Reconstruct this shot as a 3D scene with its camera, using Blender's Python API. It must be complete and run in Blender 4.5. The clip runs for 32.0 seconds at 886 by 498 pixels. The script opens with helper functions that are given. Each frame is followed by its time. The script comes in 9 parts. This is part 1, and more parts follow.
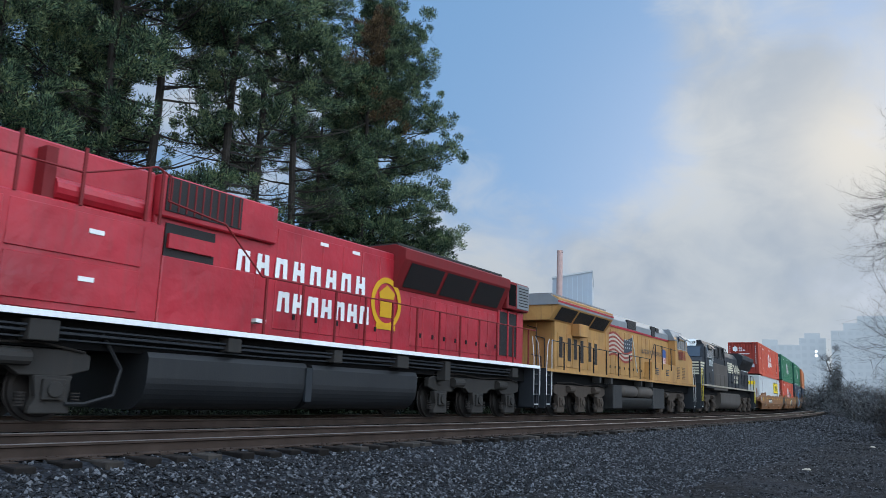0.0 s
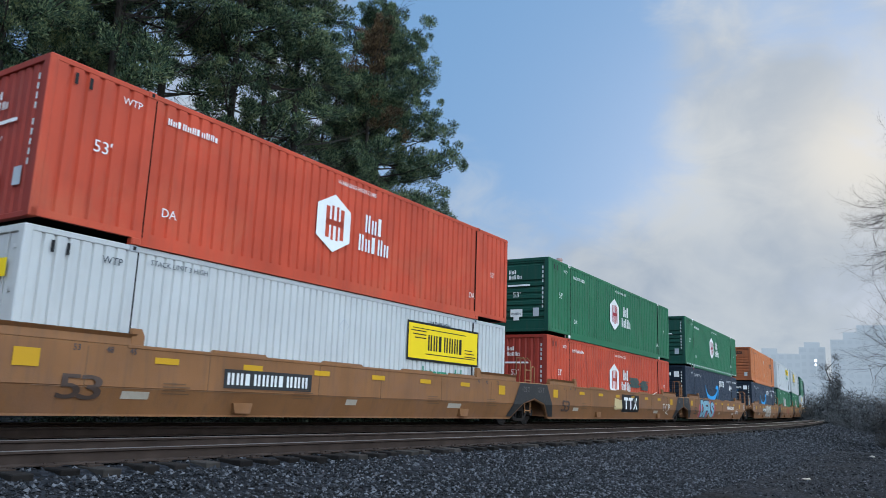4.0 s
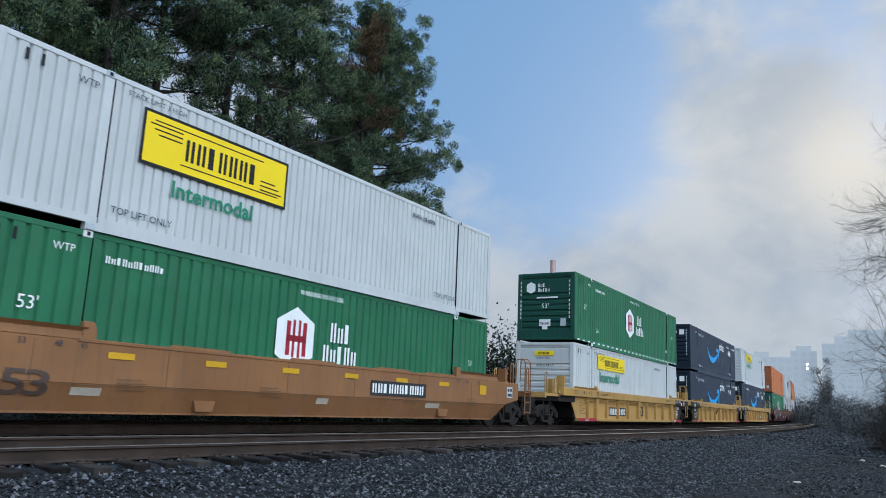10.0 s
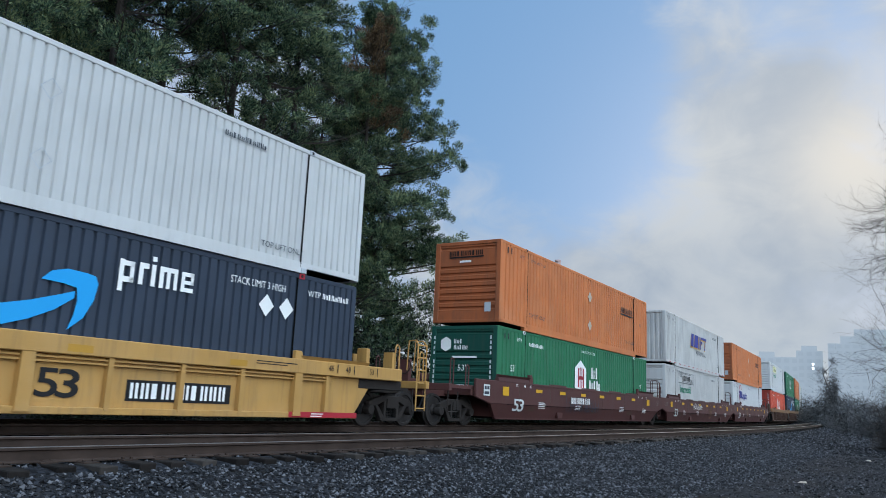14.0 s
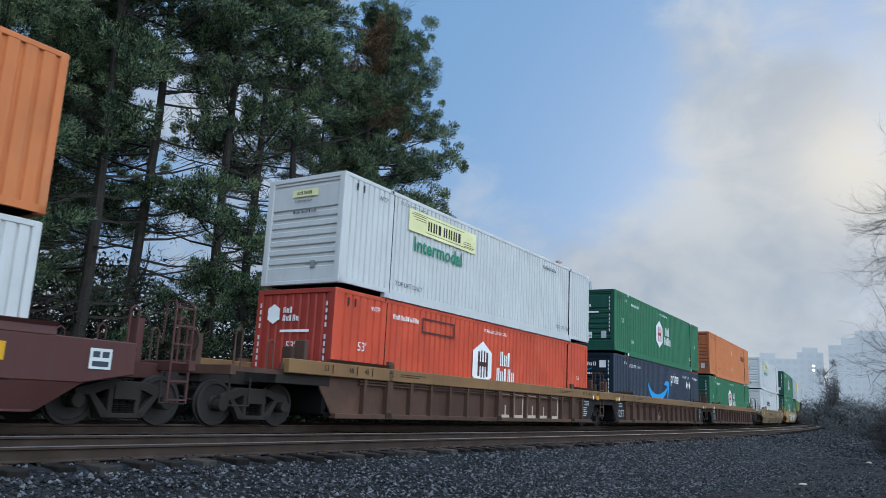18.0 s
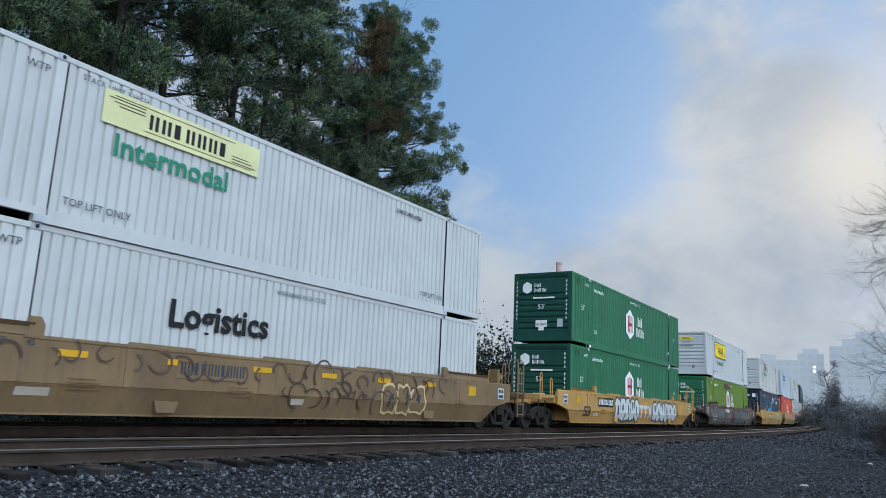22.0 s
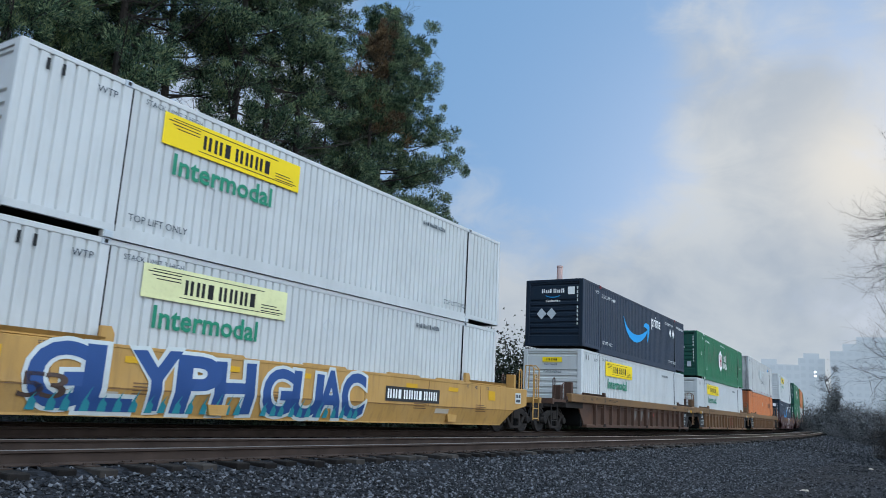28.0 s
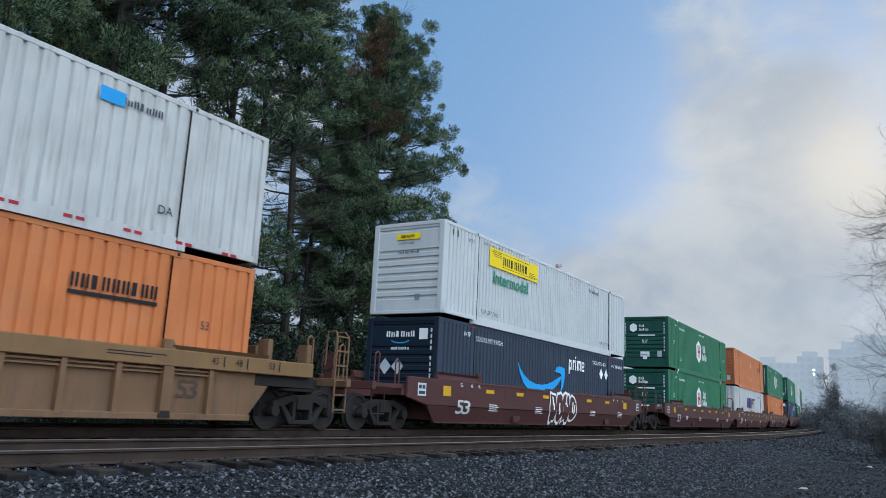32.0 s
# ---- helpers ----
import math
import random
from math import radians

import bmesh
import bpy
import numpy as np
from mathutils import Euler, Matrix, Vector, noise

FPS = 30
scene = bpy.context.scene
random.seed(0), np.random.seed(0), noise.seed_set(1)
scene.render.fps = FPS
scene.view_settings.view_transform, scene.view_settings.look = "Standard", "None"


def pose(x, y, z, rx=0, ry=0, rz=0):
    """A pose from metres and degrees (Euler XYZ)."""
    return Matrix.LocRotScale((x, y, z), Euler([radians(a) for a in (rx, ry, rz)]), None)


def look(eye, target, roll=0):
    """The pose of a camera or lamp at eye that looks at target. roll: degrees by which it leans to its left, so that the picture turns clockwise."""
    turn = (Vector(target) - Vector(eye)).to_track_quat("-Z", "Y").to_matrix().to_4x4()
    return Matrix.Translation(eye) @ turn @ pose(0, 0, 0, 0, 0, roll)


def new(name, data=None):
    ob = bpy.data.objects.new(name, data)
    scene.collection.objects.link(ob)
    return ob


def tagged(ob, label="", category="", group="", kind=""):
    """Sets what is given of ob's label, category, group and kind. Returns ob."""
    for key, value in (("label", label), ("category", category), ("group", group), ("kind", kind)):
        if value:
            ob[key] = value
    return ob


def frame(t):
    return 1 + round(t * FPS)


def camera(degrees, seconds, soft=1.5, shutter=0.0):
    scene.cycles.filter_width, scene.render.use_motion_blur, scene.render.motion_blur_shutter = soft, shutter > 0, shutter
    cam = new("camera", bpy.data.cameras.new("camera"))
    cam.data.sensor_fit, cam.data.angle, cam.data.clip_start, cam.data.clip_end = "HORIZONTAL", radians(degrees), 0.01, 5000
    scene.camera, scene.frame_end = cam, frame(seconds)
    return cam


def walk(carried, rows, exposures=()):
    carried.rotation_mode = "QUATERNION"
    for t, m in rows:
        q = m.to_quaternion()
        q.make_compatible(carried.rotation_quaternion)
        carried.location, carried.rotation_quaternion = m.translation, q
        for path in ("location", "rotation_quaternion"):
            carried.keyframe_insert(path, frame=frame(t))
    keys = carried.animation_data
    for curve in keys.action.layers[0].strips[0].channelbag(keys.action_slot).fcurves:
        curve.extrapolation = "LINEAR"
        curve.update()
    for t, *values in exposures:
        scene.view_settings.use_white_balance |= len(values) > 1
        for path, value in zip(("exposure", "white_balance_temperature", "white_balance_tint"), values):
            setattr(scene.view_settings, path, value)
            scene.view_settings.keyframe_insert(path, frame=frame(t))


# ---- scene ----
import functools

SECONDS = 32.0
cam = camera(60.06, SECONDS, soft=0.55, shutter=0.05)
EYE = (0.0, 0.0, 0.77)
# seconds, turn to the left, tilt up, lean, in degrees
LOOKS = (
    (0, 0.019, 10.437, 2.473),
    (0.5, 0.026, 10.494, 2.489),
    (1, 0.033, 10.573, 2.51),
    (1.5, 0.041, 10.647, 2.521),
    (2, 0.048, 10.715, 2.535),
    (2.5, 0.048, 10.78, 2.556),
    (3, 0.041, 10.866, 2.584),
    (3.5, 0.033, 10.933, 2.617),
    (5.5, -0.097, 11.206, 2.779),
    (6, -0.117, 11.21, 2.796),
    (6.5, -0.141, 11.225, 2.829),
    (7, -0.161, 11.246, 2.868),
    (7.5, -0.189, 11.25, 2.921),
    (8, -0.232, 11.229, 2.987),
    (8.5, -0.288, 11.195, 3.052),
    (9, -0.351, 11.152, 3.098),
    (9.5, -0.41, 11.108, 3.118),
    (10, -0.448, 11.07, 3.137),
    (10.5, -0.46, 11.02, 3.181),
    (11, -0.454, 10.961, 3.241),
    (11.5, -0.43, 10.911, 3.286),
    (12, -0.384, 10.887, 3.292),
    (12.5, -0.318, 10.892, 3.26),
    (13, -0.229, 10.924, 3.225),
    (13.5, -0.146, 10.981, 3.201),
    (14, -0.094, 11.037, 3.179),
    (14.5, -0.07, 11.066, 3.163),
    (16.5, -0.115, 11.027, 3.314),
    (17, -0.084, 11.036, 3.307),
    (17.5, -0.048, 11.06, 3.313),
    (18, -0.04, 11.086, 3.33),
    (18.5, -0.055, 11.112, 3.315),
    (19, -0.07, 11.13, 3.284),
    (19.5, -0.076, 11.136, 3.27),
    (20, -0.074, 11.149, 3.25),
    (20.5, -0.063, 11.181, 3.218),
    (21, -0.045, 11.209, 3.196),
    (21.5, -0.026, 11.216, 3.2),
    (22, -0.009, 11.22, 3.216),
    (22.5, -0, 11.239, 3.231),
    (23, 0, 11.257, 3.257),
    (23.5, -0.004, 11.267, 3.294),
    (24, -0.017, 11.275, 3.351),
    (24.5, -0.036, 11.277, 3.432),
    (25, -0.051, 11.26, 3.524),
    (25.5, -0.056, 11.237, 3.586),
    (27.5, 0.058, 11.36, 3.548),
    (28, 0.08, 11.418, 3.545),
    (28.5, 0.089, 11.486, 3.531),
    (29, 0.064, 11.518, 3.509),
    (29.5, 0.02, 11.523, 3.475),
    (30, -0.021, 11.507, 3.421),
    (30.5, -0.045, 11.477, 3.378),
    (31, -0.045, 11.441, 3.371),
    (31.5, -0.032, 11.398, 3.371),
    (32, -0.024, 11.363, 3.366),
)
walk(cam, [(t, pose(*EYE, 90 + tilt, 0, turn) @ pose(0, 0, 0, 0, 0, lean)) for t, turn, tilt, lean in LOOKS], [(0.0, 0.0), (32.0, 0.0)])

# ---- the line of the two tracks: s runs away from the camera, rail tops at z = 0 near it ----
D_RAIL = 8.57          # camera to the nearest rail
PSI = 0.58985          # heading of the track at s = 0, clockwise from +y
OFF_NEAR = 0.75        # centre of the empty track, from the nearest rail
OFF_TRAIN = 4.82       # centre of the train's track
CANT = 0.013
S_GRID = np.linspace(-2600.0, 3000.0, 22401)


def heading(s):
    c = np.clip(s, -40.0, 270.0)
    return PSI - (9.3e-4 * c + 4.0e-7 * c ** 2 - 5.0e-9 * c ** 3)


def rise(s):
    c = np.clip(s, -40.0, 220.0) / 100.0
    return -0.0627 * c + 0.2473 * c * c


_h = heading(S_GRID)
_dx, _dy = np.sin(_h), np.cos(_h)
_ds = S_GRID[1] - S_GRID[0]
X_GRID = np.concatenate([[0], np.cumsum((_dx[1:] + _dx[:-1]) / 2 * _ds)])
Y_GRID = np.concatenate([[0], np.cumsum((_dy[1:] + _dy[:-1]) / 2 * _ds)])
_i0 = int(np.argmin(np.abs(S_GRID)))
X_GRID += -X_GRID[_i0] - D_RAIL * math.cos(PSI)
Y_GRID += -Y_GRID[_i0] + D_RAIL * math.sin(PSI)


def on_line(s, off=0.0, z=0.0):
    """A place off metres behind the nearest rail, z above the rail tops."""
    h = heading(s)
    x = np.interp(s, S_GRID, X_GRID) - off * np.cos(h)
    y = np.interp(s, S_GRID, Y_GRID) + off * np.sin(h)
    return x, y, z + rise(s)


def line_pose(s, off=0.0, z=0.0, lean=0.0, turn=0.0):
    """x along the track, away from the camera; y away across it."""
    x, y, zz = on_line(s, off, z)
    return pose(float(x), float(y), float(zz), 0, 0, 90 - math.degrees(float(heading(s))) + turn) @ Matrix.Rotation(lean, 4, "X")


def gone(t):
    """Metres that the train has run, from its place at 16 s."""
    d = t - 16.0
    return 17.8014 * d + 0.027307 * d * d - 0.00026947 * d ** 3


# ---- sky, sun ----
SUN_EL, SUN_AZ = 17.0, 29.5        # degrees; azimuth clockwise from +y
sun_way = Vector((math.sin(radians(SUN_AZ)) * math.cos(radians(SUN_EL)), math.cos(radians(SUN_AZ)) * math.cos(radians(SUN_EL)), math.sin(radians(SUN_EL))))
sun = new("sun", bpy.data.lights.new("sun", "SUN"))
sun.data.energy, sun.data.angle, sun.data.color = 0.55, radians(14), (1.0, 0.93, 0.82)
sun.matrix_world = look(tuple(sun_way * 200), (0, 0, 0))

world = bpy.data.worlds.new("overcast_morning")
scene.world = world
world.use_nodes = True
wn, wl = world.node_tree.nodes, world.node_tree.links
wn.clear()


w_out = wn.new("ShaderNodeOutputWorld")
w_bg = wn.new("ShaderNodeBackground")
w_tc = wn.new("ShaderNodeTexCoord")
w_sky = wn.new("ShaderNodeTexSky")
w_sky.sky_type, w_sky.sun_disc = "NISHITA", False
w_sky.sun_elevation, w_sky.sun_rotation = radians(SUN_EL), radians(SUN_AZ)
w_sky.air_density, w_sky.dust_density, w_sky.ozone_density = 1.0, 1.5, 2.0
# clouds: soft banks in slanting streaks, on the dome
w_map = wn.new("ShaderNodeMapping")
w_map.inputs["Rotation"].default_value = (radians(20), radians(-38), 0.0)
w_map.inputs["Scale"].default_value = (1.0, 1.0, 1.7)
wl.new(w_tc.outputs["Generated"], w_map.inputs["Vector"])
w_n1 = wn.new("ShaderNodeTexNoise")
w_n1.inputs["Scale"].default_value, w_n1.inputs["Detail"].default_value, w_n1.inputs["Roughness"].default_value = 2.6, 7.0, 0.52
w_n1.inputs["Distortion"].default_value = 0.25
wl.new(w_map.outputs["Vector"], w_n1.inputs["Vector"])
w_dot = wn.new("ShaderNodeVectorMath")
w_dot.operation = "DOT_PRODUCT"
w_dot.inputs[1].default_value = sun_way
wl.new(w_tc.outputs["Generated"], w_dot.inputs[0])
w_sep = wn.new("ShaderNodeSeparateXYZ")
wl.new(w_tc.outputs["Generated"], w_sep.inputs[0])


def wmath(op, a, b=None, clamp=False):
    n = wn.new("ShaderNodeMath")
    n.operation, n.use_clamp = op, clamp
    for i, v in enumerate((a, b)):
        if v is None:
            continue
        if isinstance(v, (int, float)):
            n.inputs[i].default_value = v
        else:
            wl.new(v, n.inputs[i])
    return n.outputs[0]


def wramp(v, stops):
    n = wn.new("ShaderNodeValToRGB")
    n.color_ramp.interpolation = "EASE"
    els = n.color_ramp.elements
    els[0].position, els[0].color = stops[0][0], (*stops[0][1], 1)
    els[1].position, els[1].color = stops[-1][0], (*stops[-1][1], 1)
    for p, c in stops[1:-1]:
        e = els.new(p)
        e.color = (*c, 1)
    wl.new(v, n.inputs[0])
    return n.outputs[0]


# cloud cover: banks and clear gaps by direction, with their widths in degrees and weights; torn by noise at two scales
CLOUDS = (
    ((0.266, 0.863, 0.429), 10, -0.16),
    ((0.075, 0.907, 0.415), 13, -0.3),
    ((0.19, 0.921, 0.341), 9, -0.26),
    ((0.404, 0.792, 0.459), 4.5, -0.22),
    ((0.467, 0.812, 0.349), 5, -0.26),
    ((0.341, 0.845, 0.411), 12, 0.22),
    ((0.321, 0.907, 0.274), 13, 0.2),
    ((0.451, 0.85, 0.273), 9, 0.26),
    ((0.059, 0.983, 0.173), 10, 0.1),
)
w_n2 = wn.new("ShaderNodeTexNoise")
w_n2.inputs["Scale"].default_value, w_n2.inputs["Detail"].default_value, w_n2.inputs["Roughness"].default_value = 9.0, 8.0, 0.58
w_n2.inputs["Distortion"].default_value = 0.9
wl.new(w_map.outputs["Vector"], w_n2.inputs["Vector"])
w_n3 = wn.new("ShaderNodeTexNoise")
w_n3.inputs["Scale"].default_value, w_n3.inputs["Detail"].default_value, w_n3.inputs["Roughness"].default_value = 4.6, 6.0, 0.5
wl.new(w_tc.outputs["Generated"], w_n3.inputs["Vector"])
w_cov = wmath("ADD", 0.42, wmath("MULTIPLY", wmath("SUBTRACT", 0.20, w_sep.outputs["Z"], clamp=True), 1.6))
for way, width, weight in CLOUDS:
    w_lobe = wn.new("ShaderNodeVectorMath")
    w_lobe.operation = "DOT_PRODUCT"
    w_lobe.inputs[1].default_value = way
    wl.new(w_tc.outputs["Generated"], w_lobe.inputs[0])
    w_soft = wn.new("ShaderNodeMapRange")
    w_soft.interpolation_type = "SMOOTHSTEP"
    for k, v in enumerate((math.cos(radians(width)), 1.0, 0.0, weight)):
        w_soft.inputs[k + 1].default_value = v
    wl.new(w_lobe.outputs["Value"], w_soft.inputs[0])
    w_cov = wmath("ADD", w_cov, w_soft.outputs[0])
w_cov = wmath("ADD", w_cov, wmath("MULTIPLY", wmath("SUBTRACT", w_n1.outputs["Fac"], 0.5), 1.0))
w_cov = wmath("ADD", w_cov, wmath("MULTIPLY", wmath("SUBTRACT", w_n2.outputs["Fac"], 0.5), 0.55))
w_mask = wramp(w_cov, [(0.17, (0, 0, 0)), (0.70, (1, 1, 1))])
w_glow = wmath("POWER", wmath("MAXIMUM", w_dot.outputs["Value"], 0.0), 330.0)
w_tint = wmath("ADD", wmath("MULTIPLY", w_n3.outputs["Fac"], 0.7), wmath("MULTIPLY", w_n2.outputs["Fac"], 0.3))
w_lit = wramp(w_tint, [(0.38, (0.44, 0.505, 0.59)), (0.60, (0.63, 0.665, 0.695))])
# greyer and bluer under the cloud base, above the horizon
w_base = wn.new("ShaderNodeMixRGB")
w_base.blend_type = "MULTIPLY"
w_base.inputs[0].default_value = 1.0
wl.new(w_lit, w_base.inputs[1])
wl.new(wramp(w_sep.outputs["Z"], [(0.03, (0.96, 0.99, 1.0)), (0.13, (0.83, 0.87, 0.92)), (0.30, (1, 1, 1))]), w_base.inputs[2])
w_cloud = wn.new("ShaderNodeMixRGB")
w_cloud.inputs[2].default_value = (0.80, 0.775, 0.725, 1)
wl.new(w_base.outputs[0], w_cloud.inputs[1])
wl.new(w_glow, w_cloud.inputs[0])
w_blue = wn.new("ShaderNodeMixRGB")
w_blue.blend_type = "MULTIPLY"
w_blue.inputs[0].default_value = 1.0
w_blue.inputs[2].default_value = (0.085, 0.085, 0.095, 1)
wl.new(w_sky.outputs[0], w_blue.inputs[1])
w_air = wn.new("ShaderNodeMixRGB")
w_air.inputs[0].default_value = 0.82
w_air.inputs[2].default_value = (0.185, 0.395, 0.70, 1)
wl.new(w_blue.outputs[0], w_air.inputs[1])
w_mix = wn.new("ShaderNodeMixRGB")
wl.new(w_mask, w_mix.inputs[0])
wl.new(w_air.outputs[0], w_mix.inputs[1])
wl.new(w_cloud.outputs[0], w_mix.inputs[2])
# an overcast dome: brighter overhead, plus an unseen bright sector added behind the camera to light the train
w_back = wn.new("ShaderNodeVectorMath")
w_back.operation = "DOT_PRODUCT"
w_back.inputs[1].default_value = (0.45, -0.67, 0.59)
wl.new(w_tc.outputs["Generated"], w_back.inputs[0])
w_top = wramp(w_sep.outputs["Z"], [(0.48, (0, 0, 0)), (0.95, (1, 1, 1))])
w_rear = wramp(w_back.outputs["Value"], [(0.40, (0, 0, 0)), (0.97, (1, 1, 1))])
w_gain = wmath("ADD", 1.0, wmath("ADD", wmath("MULTIPLY", w_top, 1.2), wmath("MULTIPLY", w_rear, 5.4)))
w_tone = wn.new("ShaderNodeMixRGB")
w_tone.inputs[1].default_value, w_tone.inputs[2].default_value = (1, 1, 1, 1), (1.10, 1.0, 0.88, 1)
wl.new(w_rear, w_tone.inputs[0])
w_toned = wn.new("ShaderNodeMixRGB")
w_toned.blend_type = "MULTIPLY"
w_toned.inputs[0].default_value = 1.0
wl.new(w_mix.outputs[0], w_toned.inputs[1])
wl.new(w_tone.outputs[0], w_toned.inputs[2])
wl.new(w_toned.outputs[0], w_bg.inputs["Color"])
wl.new(w_gain, w_bg.inputs["Strength"])
wl.new(w_bg.outputs[0], w_out.inputs["Surface"])

# ---- materials ----


def mat(name, color, rough=0.6, metal=0.0, vary=0.12, scale=1.5, streak=0.0, streak_color=(0.10, 0.07, 0.05), grain=0.02, grain_scale=60.0, spread=0.0, spec=0.4, fade=0.0, fade_color=(0.5, 0.4, 0.3)):
    """Paint, metal or stone: a base colour with stains at two scales, streaks that run down, and a fine relief."""
    m = bpy.data.materials.new(name)
    m.use_nodes = True
    n, l = m.node_tree.nodes, m.node_tree.links
    b = n["Principled BSDF"]
    b.inputs["Roughness"].default_value, b.inputs["Metallic"].default_value = rough, metal
    b.inputs["Specular IOR Level"].default_value = spec
    tc = n.new("ShaderNodeTexCoord")
    big = n.new("ShaderNodeTexNoise")
    big.inputs["Scale"].default_value, big.inputs["Detail"].default_value = scale, 6
    l.new(tc.outputs["Object"], big.inputs["Vector"])
    ramp = n.new("ShaderNodeMapRange")
    ramp.inputs[1].default_value, ramp.inputs[2].default_value = 0.3, 0.7
    ramp.inputs[3].default_value, ramp.inputs[4].default_value = 1 - vary, 1 + vary * 0.6
    l.new(big.outputs["Fac"], ramp.inputs[0])
    val = ramp.outputs[0]
    if spread:
        oi = n.new("ShaderNodeObjectInfo")
        r2 = n.new("ShaderNodeMapRange")
        r2.inputs[3].default_value, r2.inputs[4].default_value = 1 - spread, 1 + spread
        l.new(oi.outputs["Random"], r2.inputs[0])
        mu = n.new("ShaderNodeMath")
        mu.operation = "MULTIPLY"
        l.new(val, mu.inputs[0])
        l.new(r2.outputs[0], mu.inputs[1])
        val = mu.outputs[0]
    mul = n.new("ShaderNodeMixRGB")
    mul.blend_type = "MULTIPLY"
    mul.inputs[0].default_value = 1.0
    mul.inputs[1].default_value = (*color, 1)
    l.new(val, mul.inputs[2])
    col = mul.outputs[0]
    if fade:
        fn = n.new("ShaderNodeTexNoise")
        fn.inputs["Scale"].default_value, fn.inputs["Detail"].default_value, fn.inputs["Roughness"].default_value = 0.55, 8, 0.66
        fn.inputs["Distortion"].default_value = 0.8
        l.new(tc.outputs["Object"], fn.inputs["Vector"])
        fr = n.new("ShaderNodeMapRange")
        fr.inputs[1].default_value, fr.inputs[2].default_value = 0.50, 0.66
        fr.inputs[3].default_value, fr.inputs[4].default_value = 0.0, fade
        l.new(fn.outputs["Fac"], fr.inputs[0])
        fx = n.new("ShaderNodeMixRGB")
        fx.inputs[2].default_value = (*fade_color, 1)
        l.new(fr.outputs[0], fx.inputs[0])
        l.new(col, fx.inputs[1])
        col = fx.outputs[0]
    if streak:
        mp = n.new("ShaderNodeMapping")
        mp.inputs["Scale"].default_value = (5.0, 5.0, 0.45)
        l.new(tc.outputs["Object"], mp.inputs["Vector"])
        st = n.new("ShaderNodeTexNoise")
        st.inputs["Scale"].default_value, st.inputs["Detail"].default_value, st.inputs["Roughness"].default_value = 1.6, 7, 0.62
        l.new(mp.outputs[0], st.inputs["Vector"])
        sr = n.new("ShaderNodeMapRange")
        sr.inputs[1].default_value, sr.inputs[2].default_value = 0.50, 0.78
        sr.inputs[3].default_value, sr.inputs[4].default_value = 0.0, streak
        l.new(st.outputs["Fac"], sr.inputs[0])
        mx = n.new("ShaderNodeMixRGB")
        mx.inputs[2].default_value = (*streak_color, 1)
        l.new(sr.outputs[0], mx.inputs[0])
        l.new(col, mx.inputs[1])
        col = mx.outputs[0]
    l.new(col, b.inputs["Base Color"])
    if grain:
        fine = n.new("ShaderNodeTexNoise")
        fine.inputs["Scale"].default_value, fine.inputs["Detail"].default_value = grain_scale, 4
        l.new(tc.outputs["Object"], fine.inputs["Vector"])
        bump = n.new("ShaderNodeBump")
        bump.inputs["Strength"].default_value, bump.inputs["Distance"].default_value = 0.5, grain
        l.new(fine.outputs["Fac"], bump.inputs["Height"])
        l.new(bump.outputs[0], b.inputs["Normal"])
        rr = n.new("ShaderNodeMapRange")
        rr.inputs[3].default_value, rr.inputs[4].default_value = max(0.05, rough - 0.12), min(1, rough + 0.12)
        l.new(big.outputs["Fac"], rr.inputs[0])
        l.new(rr.outputs[0], b.inputs["Roughness"])
    return m


def glow_mat(name, color, strength):
    m = bpy.data.materials.new(name)
    m.use_nodes = True
    b = m.node_tree.nodes["Principled BSDF"]
    b.inputs["Base Color"].default_value = (*color, 1)
    b.inputs["Emission Color"].default_value, b.inputs["Emission Strength"].default_value = (*color, 1), strength
    return m


GRIME = (0.07, 0.055, 0.045)
M = {}


def paint(key, color, **kw):
    kw = {**dict(rough=0.58, vary=0.14, scale=0.9, streak=0.26, streak_color=GRIME, grain=0.004, grain_scale=35, spread=0.05, spec=0.24), **kw}
    M[key] = mat(key, color, **kw)


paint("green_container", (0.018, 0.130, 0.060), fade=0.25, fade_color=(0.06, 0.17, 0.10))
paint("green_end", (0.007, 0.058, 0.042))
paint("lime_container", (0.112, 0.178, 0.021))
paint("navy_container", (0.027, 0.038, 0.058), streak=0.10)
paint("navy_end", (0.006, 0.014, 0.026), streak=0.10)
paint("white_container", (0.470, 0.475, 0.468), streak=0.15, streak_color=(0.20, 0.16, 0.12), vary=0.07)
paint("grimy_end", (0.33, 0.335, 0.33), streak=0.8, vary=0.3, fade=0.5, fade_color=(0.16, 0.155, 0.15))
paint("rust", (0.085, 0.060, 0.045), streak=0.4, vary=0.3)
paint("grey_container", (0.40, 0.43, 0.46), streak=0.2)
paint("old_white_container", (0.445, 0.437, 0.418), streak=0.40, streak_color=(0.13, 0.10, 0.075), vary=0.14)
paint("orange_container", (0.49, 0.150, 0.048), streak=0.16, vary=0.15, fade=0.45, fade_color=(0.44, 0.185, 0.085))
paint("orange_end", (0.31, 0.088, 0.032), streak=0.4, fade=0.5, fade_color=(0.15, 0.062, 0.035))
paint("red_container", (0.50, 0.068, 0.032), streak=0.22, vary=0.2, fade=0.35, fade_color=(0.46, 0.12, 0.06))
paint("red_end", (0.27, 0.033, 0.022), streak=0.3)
paint("yellow_car", (0.228, 0.101, 0.040), streak=0.34, vary=0.2, fade=0.5, fade_color=(0.205, 0.102, 0.062))
paint("road_dust", (0.082, 0.070, 0.062), rough=0.85, spec=0.15, streak=0.3, vary=0.2)
paint("tag_grey", (0.145, 0.132, 0.122), streak=0.2, vary=0.25)
